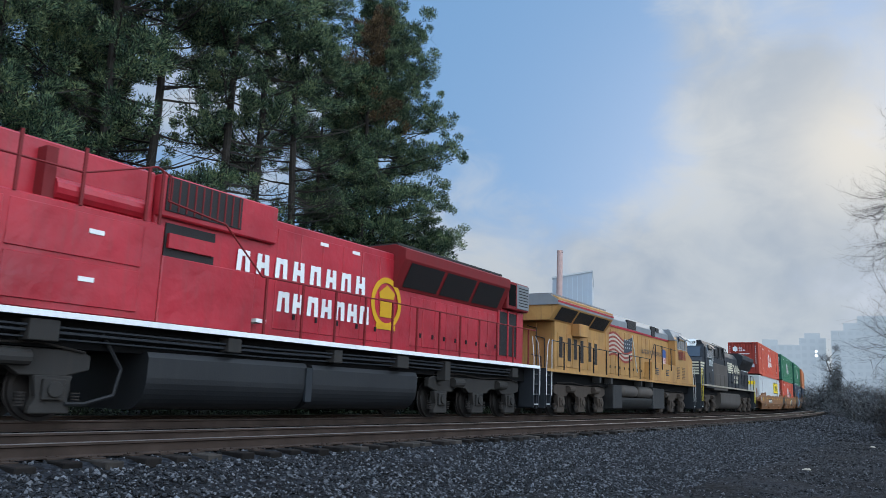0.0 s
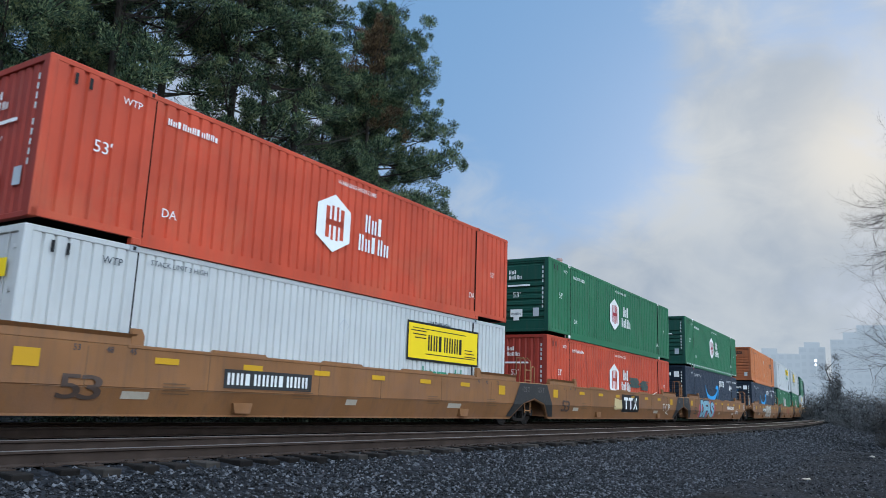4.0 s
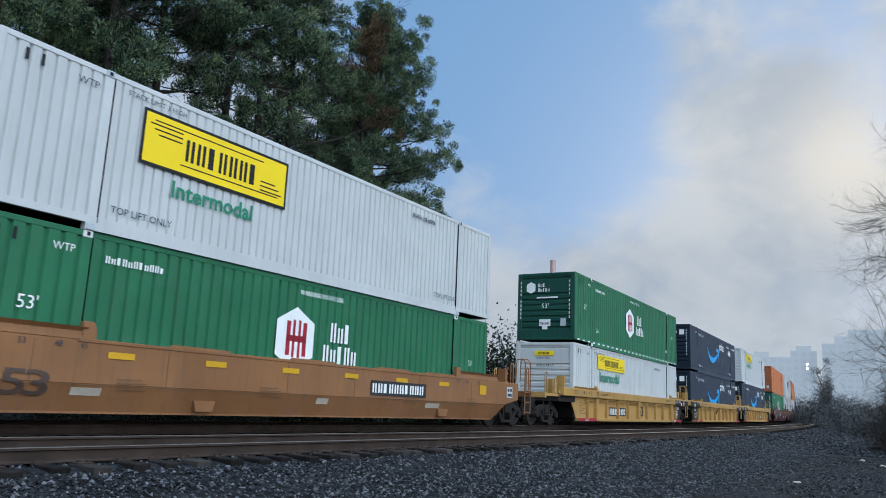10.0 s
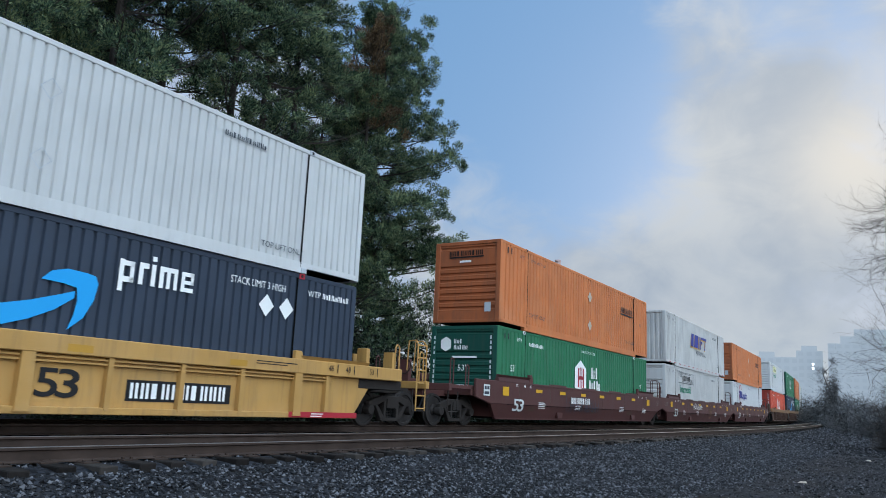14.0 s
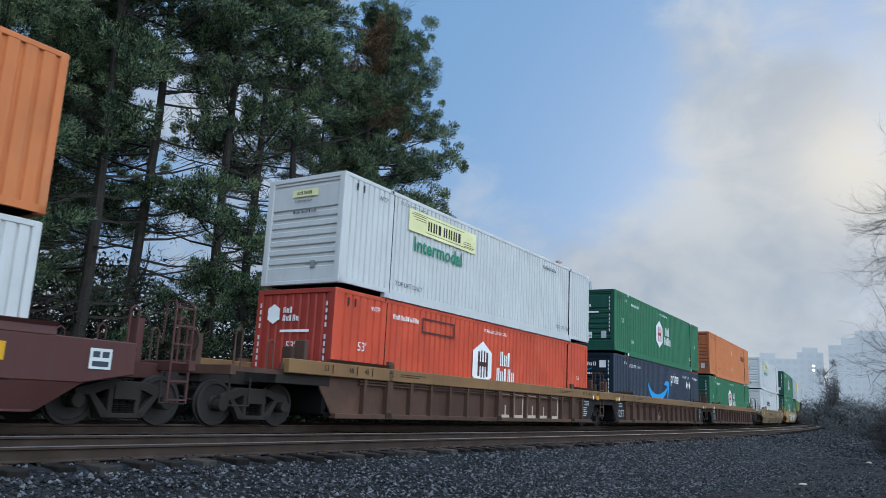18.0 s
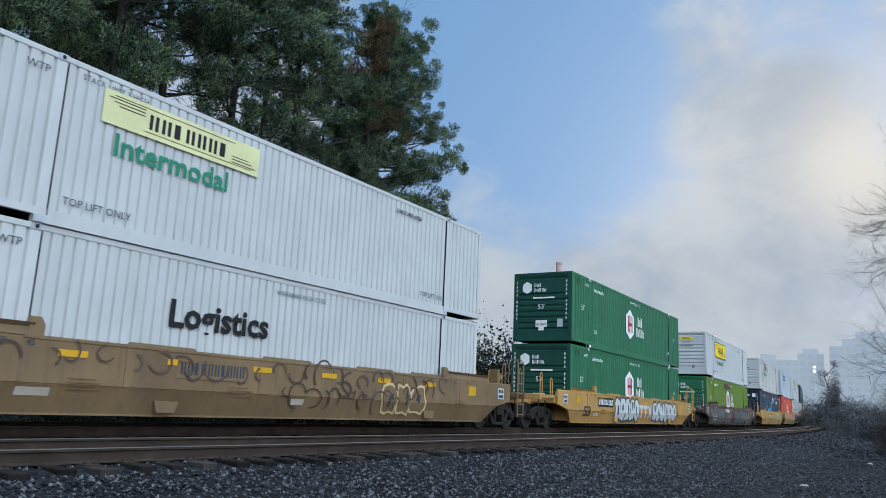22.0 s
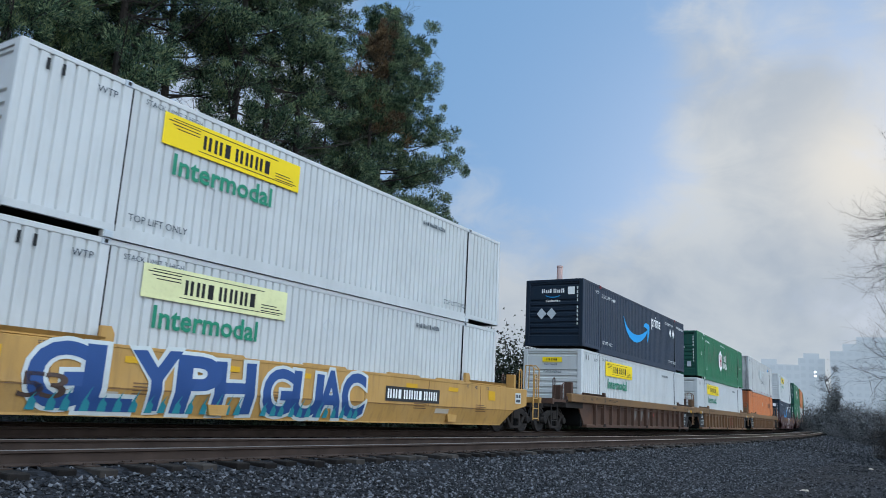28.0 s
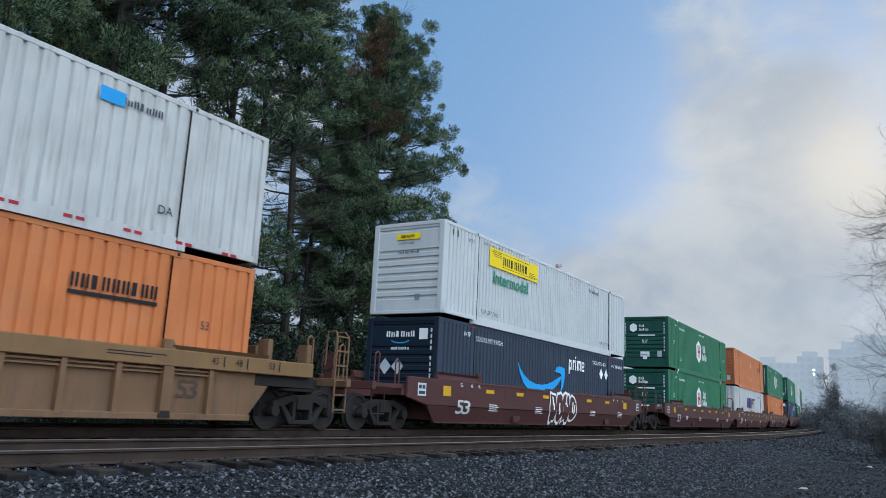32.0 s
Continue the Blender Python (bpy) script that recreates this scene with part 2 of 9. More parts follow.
paint("bright_yellow_car", (0.40, 0.222, 0.066), streak=0.36, vary=0.16, fade=0.4, fade_color=(0.38, 0.235, 0.10))
paint("tan_car", (0.155, 0.083, 0.042), streak=0.65, vary=0.2, fade=0.4, fade_color=(0.20, 0.11, 0.07))
paint("ochre_chord", (0.180, 0.098, 0.042), streak=0.4, vary=0.2)
paint("faded_gold", (0.15, 0.078, 0.050), streak=0.3, vary=0.3)
paint("overpaint", (0.040, 0.075, 0.068), streak=0.5, streak_color=(0.30, 0.06, 0.03), vary=0.5, scale=3.0)
paint("tag_sky", (0.22, 0.42, 0.50), streak=0.1)
paint("brown_car", (0.066, 0.035, 0.024), streak=0.40, vary=0.25, fade=0.5, fade_color=(0.125, 0.062, 0.036))
paint("maroon_car", (0.072, 0.027, 0.024), streak=0.25, vary=0.15)
paint("dark_brown_car", (0.075, 0.048, 0.038), streak=0.40, vary=0.25, fade=0.4, fade_color=(0.16, 0.12, 0.10))
paint("dirty_yellow_car", (0.185, 0.118, 0.060), streak=0.5, vary=0.25, fade=0.5, fade_color=(0.13, 0.09, 0.06))
paint("red_loco", (0.385, 0.015, 0.027), streak=0.26, vary=0.30, rough=0.36, scale=0.6, grain=0.10, grain_scale=1.7, spec=0.5, fade=0.3, fade_color=(0.40, 0.045, 0.055))
paint("dark_red_loco", (0.16, 0.012, 0.014), streak=0.2)
paint("yellow_loco", (0.40, 0.212, 0.070), streak=0.45, vary=0.24, fade=0.6, fade_color=(0.32, 0.130, 0.046))
paint("amber_paint", (0.42, 0.22, 0.030), streak=0.1)
paint("dusty_truck", (0.066, 0.052, 0.043), rough=0.9, spec=0.1, streak=0.45, streak_color=(0.03, 0.025, 0.02))
paint("under_black", (0.006, 0.006, 0.0065), rough=0.8, spec=0.1, streak=0.2, streak_color=(0.025, 0.022, 0.02))
paint("tank_black", (0.014, 0.0145, 0.016), rough=0.38, spec=0.5, streak=0.2, streak_color=(0.05, 0.045, 0.04))
paint("grey_loco", (0.20, 0.21, 0.22), streak=0.2)
paint("black_loco", (0.021, 0.0235, 0.028), streak=0.15, streak_color=(0.05, 0.046, 0.042))
paint("dusty_black", (0.030, 0.029, 0.029), streak=0.35, streak_color=(0.09, 0.075, 0.06))
paint("truck_steel", (0.026, 0.022, 0.020), rough=0.85, spec=0.12, streak=0.3, streak_color=(0.040, 0.032, 0.025))
paint("loco_truck", (0.033, 0.030, 0.028), rough=0.85, spec=0.15, streak=0.35, streak_color=(0.05, 0.04, 0.032))
paint("wheel_steel", (0.022, 0.019, 0.018), rough=0.7, spec=0.2, streak=0.2)
# near-black that puts the shade of recesses, gaps and openings into the colour
paint("shade_black", (0.006, 0.006, 0.006), streak=0.0, rough=0.9, spec=0.05)
paint("white_paint", (0.74, 0.74, 0.72), streak=0.10, vary=0.08)
paint("faded_cream", (0.34, 0.285, 0.215), streak=0.4, vary=0.25)
paint("cream_paint", (0.55, 0.50, 0.38), streak=0.2)
paint("black_paint", (0.010, 0.010, 0.011), streak=0.0, vary=0.05)
paint("red_paint", (0.34, 0.020, 0.032), streak=0.1)
paint("dull_red_paint", (0.26, 0.040, 0.028), streak=0.2)
paint("sign_yellow", (0.80, 0.56, 0.010), streak=0.04, vary=0.05)
paint("pale_board", (0.66, 0.64, 0.34), streak=0.15, vary=0.15)
paint("mark_yellow", (0.56, 0.30, 0.014), streak=0.06)
paint("word_green", (0.018, 0.20, 0.115), streak=0.05)
paint("dark_word", (0.035, 0.045, 0.06), streak=0.0)
paint("word_blue", (0.025, 0.035, 0.22), streak=0.0)
paint("smile_blue", (0.010, 0.275, 0.60), streak=0.02, vary=0.05)
paint("shield_blue", (0.05, 0.11, 0.30), streak=0.05)
paint("pale_patch", (0.55, 0.42, 0.22), streak=0.2)
paint("primer_patch", (0.42, 0.36, 0.29), streak=0.3)
paint("tag_teal", (0.03, 0.22, 0.26), streak=0.05)
paint("tag_blue", (0.025, 0.065, 0.19), streak=0.05)
paint("tag_pale", (0.50, 0.53, 0.52), streak=0.15)
paint("tag_pink", (0.40, 0.09, 0.11), streak=0.1)
paint("tag_green", (0.16, 0.24, 0.08), streak=0.1)
paint("bright_steel", (0.55, 0.55, 0.54), rough=0.35, metal=0.7, streak=0.1)
paint("yellow_rail", (0.66, 0.50, 0.05), streak=0.1)
M["rail_side"] = mat("rail_side", (0.046, 0.032, 0.026), spec=0.1, rough=0.9, vary=0.3, scale=3, grain=0.004)
M["rail_head"] = mat("rail_head", (0.13, 0.115, 0.105), rough=0.55, metal=0.7, vary=0.15, scale=2, grain=0.001)
M["tie_wood"] = mat("tie_wood", (0.014, 0.012, 0.011), spec=0.08, rough=0.9, vary=0.35, scale=4, streak=0.3, streak_color=(0.030, 0.026, 0.023), grain=0.012, grain_scale=22, spread=0.35)
M["tie_pale"] = mat("tie_pale", (0.042, 0.036, 0.032), spec=0.1, rough=0.85, vary=0.35, scale=6, grain=0.01, grain_scale=25, spread=0.3)
M["glass"] = mat("cab_glass", (0.018, 0.030, 0.048), rough=0.08, vary=0.05, grain=0, spec=0.8)
M["mesh_dark"] = mat("radiator_mesh", (0.012, 0.010, 0.010), rough=0.6, vary=0.3, scale=12, grain=0.01, grain_scale=90)
M["bark"] = mat("bark", (0.026, 0.021, 0.017), rough=0.9, vary=0.4, scale=5, grain=0.03, grain_scale=18)
# haze is mixed into this bark colour: paler and greyer than the near twigs
M["twig_hazed"] = mat("hazed_twigs", (0.085, 0.086, 0.090), rough=0.9, vary=0.3, scale=6, grain=0.01)
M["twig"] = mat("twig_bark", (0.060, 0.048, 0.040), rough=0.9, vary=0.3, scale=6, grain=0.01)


def leaf_mat(name, color, tip, scale=0.7):
    m = bpy.data.materials.new(name)
    m.use_nodes = True
    n, l = m.node_tree.nodes, m.node_tree.links
    b = n["Principled BSDF"]
    b.inputs["Roughness"].default_value, b.inputs["Specular IOR Level"].default_value = 0.6, 0.25
    tc, no, geo = n.new("ShaderNodeTexCoord"), n.new("ShaderNodeTexNoise"), n.new("ShaderNodeNewGeometry")
    no.inputs["Scale"].default_value, no.inputs["Detail"].default_value = scale, 4
    l.new(tc.outputs["Object"], no.inputs["Vector"])
    a = n.new("ShaderNodeMath")
    a.operation = "ADD"
    l.new(no.outputs["Fac"], a.inputs[0])
    k = n.new("ShaderNodeMath")
    k.operation = "MULTIPLY_ADD"
    k.inputs[1].default_value, k.inputs[2].default_value = 0.5, -0.25
    l.new(geo.outputs["Random Per Island"], k.inputs[0])
    l.new(k.outputs[0], a.inputs[1])
    r = n.new("ShaderNodeValToRGB")
    r.color_ramp.elements[0].position, r.color_ramp.elements[0].color = 0.30, (*[c * 0.16 for c in color], 1)
    r.color_ramp.elements[1].position, r.color_ramp.elements[1].color = 0.78, (*tip, 1)
    e = r.color_ramp.elements.new(0.52)
    e.color = (*color, 1)
    l.new(a.outputs[0], r.inputs[0])
    l.new(r.outputs[0], b.inputs["Base Color"])
    tr = n.new("ShaderNodeBsdfTranslucent")
    l.new(r.outputs[0], tr.inputs[0])
    mx = n.new("ShaderNodeMixShader")
    mx.inputs[0].default_value = 0.25
    l.new(b.outputs[0], mx.inputs[1])
    l.new(tr.outputs[0], mx.inputs[2])
    l.new(mx.outputs[0], n["Material Output"].inputs["Surface"])
    return m


M["needles"] = leaf_mat("conifer_needles", (0.060, 0.114, 0.068), (0.22, 0.265, 0.125), 1.3)
M["needles_brown"] = leaf_mat("dying_needles", (0.125, 0.080, 0.042), (0.20, 0.135, 0.070))
M["shrub"] = leaf_mat("shrub_leaves", (0.012, 0.021, 0.012), (0.036, 0.048, 0.024))
# far brush and ivy: the grey of the mist is in the leaf colour
M["brush"] = leaf_mat("hazed_brush", (0.075, 0.077, 0.080), (0.125, 0.125, 0.122))


def gravel_mat(name, dark, light, scale):
    m = bpy.data.materials.new(name)
    m.use_nodes = True
    n, l = m.node_tree.nodes, m.node_tree.links
    b = n["Principled BSDF"]
    b.inputs["Roughness"].default_value, b.inputs["Specular IOR Level"].default_value = 0.95, 0.05
    tc, vo, no = n.new("ShaderNodeTexCoord"), n.new("ShaderNodeTexVoronoi"), n.new("ShaderNodeTexNoise")
    vo.inputs["Scale"].default_value = scale
    no.inputs["Scale"].default_value, no.inputs["Detail"].default_value = 0.35, 8
    l.new(tc.outputs["Object"], vo.inputs["Vector"])
    l.new(tc.outputs["Object"], no.inputs["Vector"])
    r = n.new("ShaderNodeValToRGB")
    r.color_ramp.elements[0].color, r.color_ramp.elements[1].color = (*dark, 1), (*light, 1)
    r.color_ramp.elements[0].position, r.color_ramp.elements[1].position = 0.15, 0.95
    sp = n.new("ShaderNodeSeparateColor")
    l.new(vo.outputs["Color"], sp.inputs[0])
    ad = n.new("ShaderNodeMath")
    ad.operation = "MULTIPLY_ADD"
    ad.inputs[1].default_value, ad.inputs[2].default_value = 1.8, -0.65
    l.new(no.outputs["Fac"], ad.inputs[0])
    s2 = n.new("ShaderNodeMath")
    s2.operation = "ADD"
    l.new(sp.outputs[0], s2.inputs[0])
    l.new(ad.outputs[0], s2.inputs[1])
    hf = n.new("ShaderNodeMath")
    hf.operation = "MULTIPLY"
    hf.inputs[1].default_value = 0.6
    l.new(s2.outputs[0], hf.inputs[0])
    l.new(hf.outputs[0], r.inputs[0])
    l.new(r.outputs[0], b.inputs["Base Color"])
    bu = n.new("ShaderNodeBump")
    bu.inputs["Strength"].default_value, bu.inputs["Distance"].default_value, bu.invert = 1.0, 0.03, True
    l.new(vo.outputs["Distance"], bu.inputs["Height"])
    l.new(bu.outputs[0], b.inputs["Normal"])
    return m


M["gravel"] = gravel_mat("gravel", (0.006, 0.0063, 0.007), (0.036, 0.038, 0.0445), 16.0)


def stone_mat():
    m = bpy.data.materials.new("ballast_stone")
    m.use_nodes = True
    n, l = m.node_tree.nodes, m.node_tree.links
    b = n["Principled BSDF"]
    b.inputs["Roughness"].default_value, b.inputs["Specular IOR Level"].default_value = 0.85, 0.15
    geo, r = n.new("ShaderNodeNewGeometry"), n.new("ShaderNodeValToRGB")
    r.color_ramp.elements[0].color, r.color_ramp.elements[1].color = (0.007, 0.007, 0.0072, 1), (0.128, 0.130, 0.142, 1)
    e = r.color_ramp.elements.new(0.65)
    e.color = (0.023, 0.024, 0.0275, 1)
    l.new(geo.outputs["Random Per Island"], r.inputs[0])
    l.new(r.outputs[0], b.inputs["Base Color"])
    return m


M["stone"] = stone_mat()

# ---- mesh helpers ----


def box(bm, x0, x1, y0, y1, z0, z1):
    v = [bm.verts.new(p) for p in ((x0, y0, z0), (x1, y0, z0), (x1, y1, z0), (x0, y1, z0), (x0, y0, z1), (x1, y0, z1), (x1, y1, z1), (x0, y1, z1))]
    for f in ((3, 2, 1, 0), (4, 5, 6, 7), (0, 1, 5, 4), (1, 2, 6, 5), (2, 3, 7, 6), (3, 0, 4, 7)):
        bm.faces.new([v[i] for i in f])
    return bm


def prism(bm, outline, a, b, axis="y"):
    """An outline (two coordinates) drawn out from a to b along an axis."""
    put = {"y": lambda p, d: (p[0], d, p[1]), "x": lambda p, d: (d, p[0], p[1]), "z": lambda p, d: (p[0], p[1], d)}[axis]
    lo, hi = [bm.verts.new(put(p, a)) for p in outline], [bm.verts.new(put(p, b)) for p in outline]
    n = len(outline)
    for i in range(n):
        bm.faces.new((lo[i], lo[(i + 1) % n], hi[(i + 1) % n], hi[i]))
    bm.faces.new(lo[::-1])
    bm.faces.new(hi)
    return bm


def tube(bm, p0, p1, r, seg=6, r1=None):
    p0, p1 = Vector(p0), Vector(p1)
    d = p1 - p0
    if d.length < 1e-6:
        return bm
    q = d.to_track_quat("Z", "Y")
    r1 = r if r1 is None else r1
    lo = [bm.verts.new(p0 + q @ Vector((r * math.cos(a), r * math.sin(a), 0))) for a in [2 * math.pi * i / seg for i in range(seg)]]
    hi = [bm.verts.new(p1 + q @ Vector((r1 * math.cos(a), r1 * math.sin(a), 0))) for a in [2 * math.pi * i / seg for i in range(seg)]]
    for i in range(seg):
        bm.faces.new((lo[i], lo[(i + 1) % seg], hi[(i + 1) % seg], hi[i]))
    bm.faces.new(lo[::-1])
    bm.faces.new(hi)
    return bm


def pipe(bm, points, r, seg=6):
    for a, b in zip(points, points[1:]):
        tube(bm, a, b, r, seg)
    return bm


def lathe(bm, profile, seg=24, axis="y"):
    """Turned round the axis; profile of (radius, along)."""
    rings = []
    for r, d in profile:
        ring = []
        for i in range(seg):
            a = 2 * math.pi * i / seg
            p = (r * math.cos(a), d, r * math.sin(a)) if axis == "y" else ((d, r * math.cos(a), r * math.sin(a)) if axis == "x" else (r * math.cos(a), r * math.sin(a), d))
            ring.append(bm.verts.new(p))
        rings.append(ring)
    for a, b in zip(rings, rings[1:]):
        for i in range(seg):
            bm.faces.new((a[i], a[(i + 1) % seg], b[(i + 1) % seg], b[i]))
    bm.faces.new(rings[0][::-1])
    bm.faces.new(rings[-1])
    return bm


def mesh_of(name, bm, material, smooth=False, bevel=0.0):
    if bevel:
        bmesh.ops.bevel(bm, geom=bm.edges[:], offset=bevel, segments=1, affect="EDGES", clamp_overlap=True)
    bmesh.ops.recalc_face_normals(bm, faces=bm.faces)
    me = bpy.data.meshes.new(name)
    bm.to_mesh(me)
    bm.free()
    if smooth:
        for p in me.polygons:
            p.use_smooth = True
    me.materials.append(material)
    return me


CACHE = {}


def shared(key, make, material, smooth=False, bevel=0.0):
    """A mesh built once for each look."""
    k = (key, material.name)
    if k not in CACHE:
        CACHE[k] = mesh_of(key if isinstance(key, str) else str(key[0]), make(bmesh.new()), material, smooth, bevel)
    return CACHE[k]


def put(name, me, parent, m=None, label=""):
    ob = new(name, me)
    ob.parent = parent
    if m is not None:
        ob.matrix_basis = m
    if label:
        ob["label"] = label
    return ob


def part(name, bm, material, parent, label="", smooth=False, bevel=0.0, m=None):
    return put(name, mesh_of(name, bm, material, smooth, bevel), parent, m, label)


def thing(name, label, category, group="", kind="", m=None):
    ob = new(name)
    ob.empty_display_size = 0.3
    tagged(ob, label, category, group, kind)
    if m is not None:
        ob.matrix_basis = m
    return ob


# flat marks: polygons in a plane, x to the right and y up
SIDE = Matrix(((1, 0, 0, 0), (0, 0, -1, 0), (0, 1, 0, 0), (0, 0, 0, 1)))       # on a face towards -y
END = Matrix(((0, 0, -1, 0), (-1, 0, 0, 0), (0, 1, 0, 0), (0, 0, 0, 1)))       # on a face towards -x


def flat(polys):
    bm = bmesh.new()
    for p in polys:
        bm.faces.new([bm.verts.new((x, y, 0)) for x, y in p])
    return bm


def rect(x0, y0, x1, y1, lean=0.0):
    d = lean * (y1 - y0)
    return [(x0, y0), (x1, y0), (x1 + d, y1), (x0 + d, y1)]


def bars(widths, h, gap=0.25, lean=0.0, cut=True):
    """Plain bars for a word that is not spelt out: one upright for each sign, and total width 1 * h scale."""
    out, x = [], 0.0
    for i, w in enumerate(widths):
        if w:
            hh = h if not cut or i % 3 != 1 else h * 0.78
            out.append(rect(x, 0, x + w * h, hh, lean))
        x += (w if w else 0.5) * h + gap * h
    return out


def fit_bars(n, width, h, lean=0.0, cut=True):
    pitch, out = width / n, []
    for i in range(n):
        top = h if not cut or i % 3 != 1 else h * 0.78
        a = i * pitch
        if pitch > 0.05 and i % 4 != 2:
            out += [rect(a, 0, a + pitch * 0.27, top, lean), rect(a + pitch * 0.46, 0, a + pitch * 0.73, top, lean)]
        else:
            out.append(rect(a, 0, a + pitch * 0.5, top, lean))
    return out


def ring_poly(cx, cy, rx, ry, w, a0=0, a1=360, n=20):
    out = []
    for i in range(n):
        a, b = radians(a0 + (a1 - a0) * i / n), radians(a0 + (a1 - a0) * (i + 1) / n)
        out.append([(cx + rx * math.cos(a), cy + ry * math.sin(a)), (cx + rx * math.cos(b), cy + ry * math.sin(b)),
                    (cx + (rx - w) * math.cos(b), cy + (ry - w) * math.sin(b)), (cx + (rx - w) * math.cos(a), cy + (ry - w) * math.sin(a))])
    return out


def disc(cx, cy, rx, ry, n=16):
    return [(cx + rx * math.cos(2 * math.pi * i / n), cy + ry * math.sin(2 * math.pi * i / n)) for i in range(n)]


def hexagon(cx, cy, w, h):
    return [(cx, cy - h / 2), (cx + w / 2, cy - h * 0.27), (cx + w / 2, cy + h * 0.27), (cx, cy + h / 2), (cx - w / 2, cy + h * 0.27), (cx - w / 2, cy - h * 0.27)]


def mark(name, key, polys, material, parent, x, z, y, face=SIDE, label=""):
    """A painted mark on a side (at x along, z up, y out) or on an end (x across)."""
    k = ("mark", key, material.name)
    if k not in CACHE:
        bm = flat(polys)
        me = bpy.data.meshes.new(name)
        bm.to_mesh(me)
        bm.free()
        me.materials.append(material)
        CACHE[k] = me
    loc = Matrix.Translation((x, y, z)) if face is SIDE else Matrix.Translation((y, x, z))
    ob = put(name, CACHE[k], parent, loc @ face, label)
    if len(polys) > 2:
        ob["kind"] = "stuff"
    return ob


def word(text, height, material, parent, x, z, y, face=SIDE, squeeze=1.0, bold=0.0):
    """A word that can be read, in the built-in font."""
    k = ("word", text, material.name, bold)
    if k not in CACHE:
        cu = bpy.data.curves.new("lettering", "FONT")
        cu.body, cu.resolution_u, cu.offset = text, 2, bold
        tmp = bpy.data.objects.new("lettering", cu)
        scene.collection.objects.link(tmp)
        dg = bpy.context.evaluated_depsgraph_get()
        me = bpy.data.meshes.new_from_object(tmp.evaluated_get(dg))
        me.materials.clear()
        me.materials.append(material)
        bpy.data.objects.remove(tmp)
        CACHE[k] = me
    s = height / 0.70
    loc = Matrix.Translation((x, y, z)) if face is SIDE else Matrix.Translation((y, x, z))
    ob = put("lettering", CACHE[k], parent, loc @ face @ Matrix.Diagonal((s * squeeze, s, 1, 1)))
    ob["kind"] = "stuff"
    return ob


def glyph(ch, swell, material):
    """One sign of the built-in font, swollen, in a box 1 wide and 1 high."""
    k = ("glyph", ch, swell, material.name)
    if k not in CACHE:
        cu = bpy.data.curves.new("graffiti_letter", "FONT")
        cu.body, cu.resolution_u, cu.offset = ch, 4, swell
        tmp = bpy.data.objects.new("graffiti_letter", cu)
        scene.collection.objects.link(tmp)
        dg = bpy.context.evaluated_depsgraph_get()
        me = bpy.data.meshes.new_from_object(tmp.evaluated_get(dg))
        bpy.data.objects.remove(tmp)
        me.materials.clear()
        me.materials.append(material)
        co = np.array([v.co for v in me.vertices])
        lo, hi = co.min(0), co.max(0)
        for v in me.vertices:
            v.co = ((v.co.x - lo[0]) / (hi[0] - lo[0]), (v.co.y - lo[1]) / (hi[1] - lo[1]), 0)
        CACHE[k] = me
    return CACHE[k]


# ---- ground: one sheet, shaped across the line ----
PROFILE = ((-2400, -1.2), (-700, -1.2), (-250, -1.1), (-120, -1.0), (-60, -0.90), (-35, -0.86), (-22, -0.84), (-14, -0.82), (-10, -0.80), (-8, -0.80), (-6.5, -0.79), (-5.2, -0.77), (-4.2, -0.73),
           (-3.4, -0.67), (-2.6, -0.59), (-1.9, -0.51), (-1.3, -0.43), (-0.85, -0.325), (-0.55, -0.262), (-0.3, -0.22), (-0.1, -0.205), (0.75, -0.20), (1.7, -0.205), (2.7, -0.22), (3.8, -0.215), (4.82, -0.21), (5.9, -0.22),
           (6.6, -0.30), (7.6, -0.62), (9, -0.70), (12, -0.60), (16, -0.30), (24, 0.3), (40, 0.8), (80, 1.0), (200, 1.0), (700, 1.0), (2400, 1.0))


def ground_z(off):
    return np.interp(off, [p[0] for p in PROFILE], [p[1] for p in PROFILE])


def sheet(name, s_values, offs, material, dz=0.0, bumps=0.0):
    s_values, offs = np.asarray(s_values, float), np.asarray(offs, float)
    S, O = np.meshgrid(s_values, offs, indexing="ij")
    x, y, z = on_line(S, O, 0.0)
    z = z + ground_z(O) + dz
    if bumps:
        rng = np.random.default_rng(4)
        z = z + rng.normal(0, bumps, z.shape) * (np.abs(O + 4) < 30)
    n, k = S.shape
    verts = np.stack([x, y, z], -1).reshape(-1, 3)
    idx = np.arange(n * k).reshape(n, k)
    faces = np.stack([idx[:-1, :-1], idx[:-1, 1:], idx[1:, 1:], idx[1:, :-1]], -1).reshape(-1, 4)[:, ::-1]
    me = bpy.data.meshes.new(name)
    me.from_pydata(verts.tolist(), [], faces.tolist())
    me.materials.append(material)
    return tagged(new(name, me), kind="structure")


s_rows = np.concatenate([[-2500, -1200, -500, -200, -100, -60], np.arange(-40, 90, 1.0), np.arange(90, 300, 4.0), [320, 400, 600, 1000, 1800, 2900]])
o_rows = np.concatenate([[-2400, -1200, -700, -400, -250, -160, -120, -90, -60, -45, -35, -28], np.arange(-22, -4, 0.5), np.arange(-4, 1, 0.15), np.arange(1, 9, 0.5), [10, 12, 14, 16, 20, 24, 32, 40, 60, 80, 140, 200, 400, 700, 1400, 2400]])
ground = sheet("ground", s_rows, o_rows, M["gravel"], bumps=0.012)
ground["label"] = "grey crushed-stone ballast and gravel service strip beside the tracks"

# loose stones of the ballast on the near slope
rng = np.random.default_rng(11)


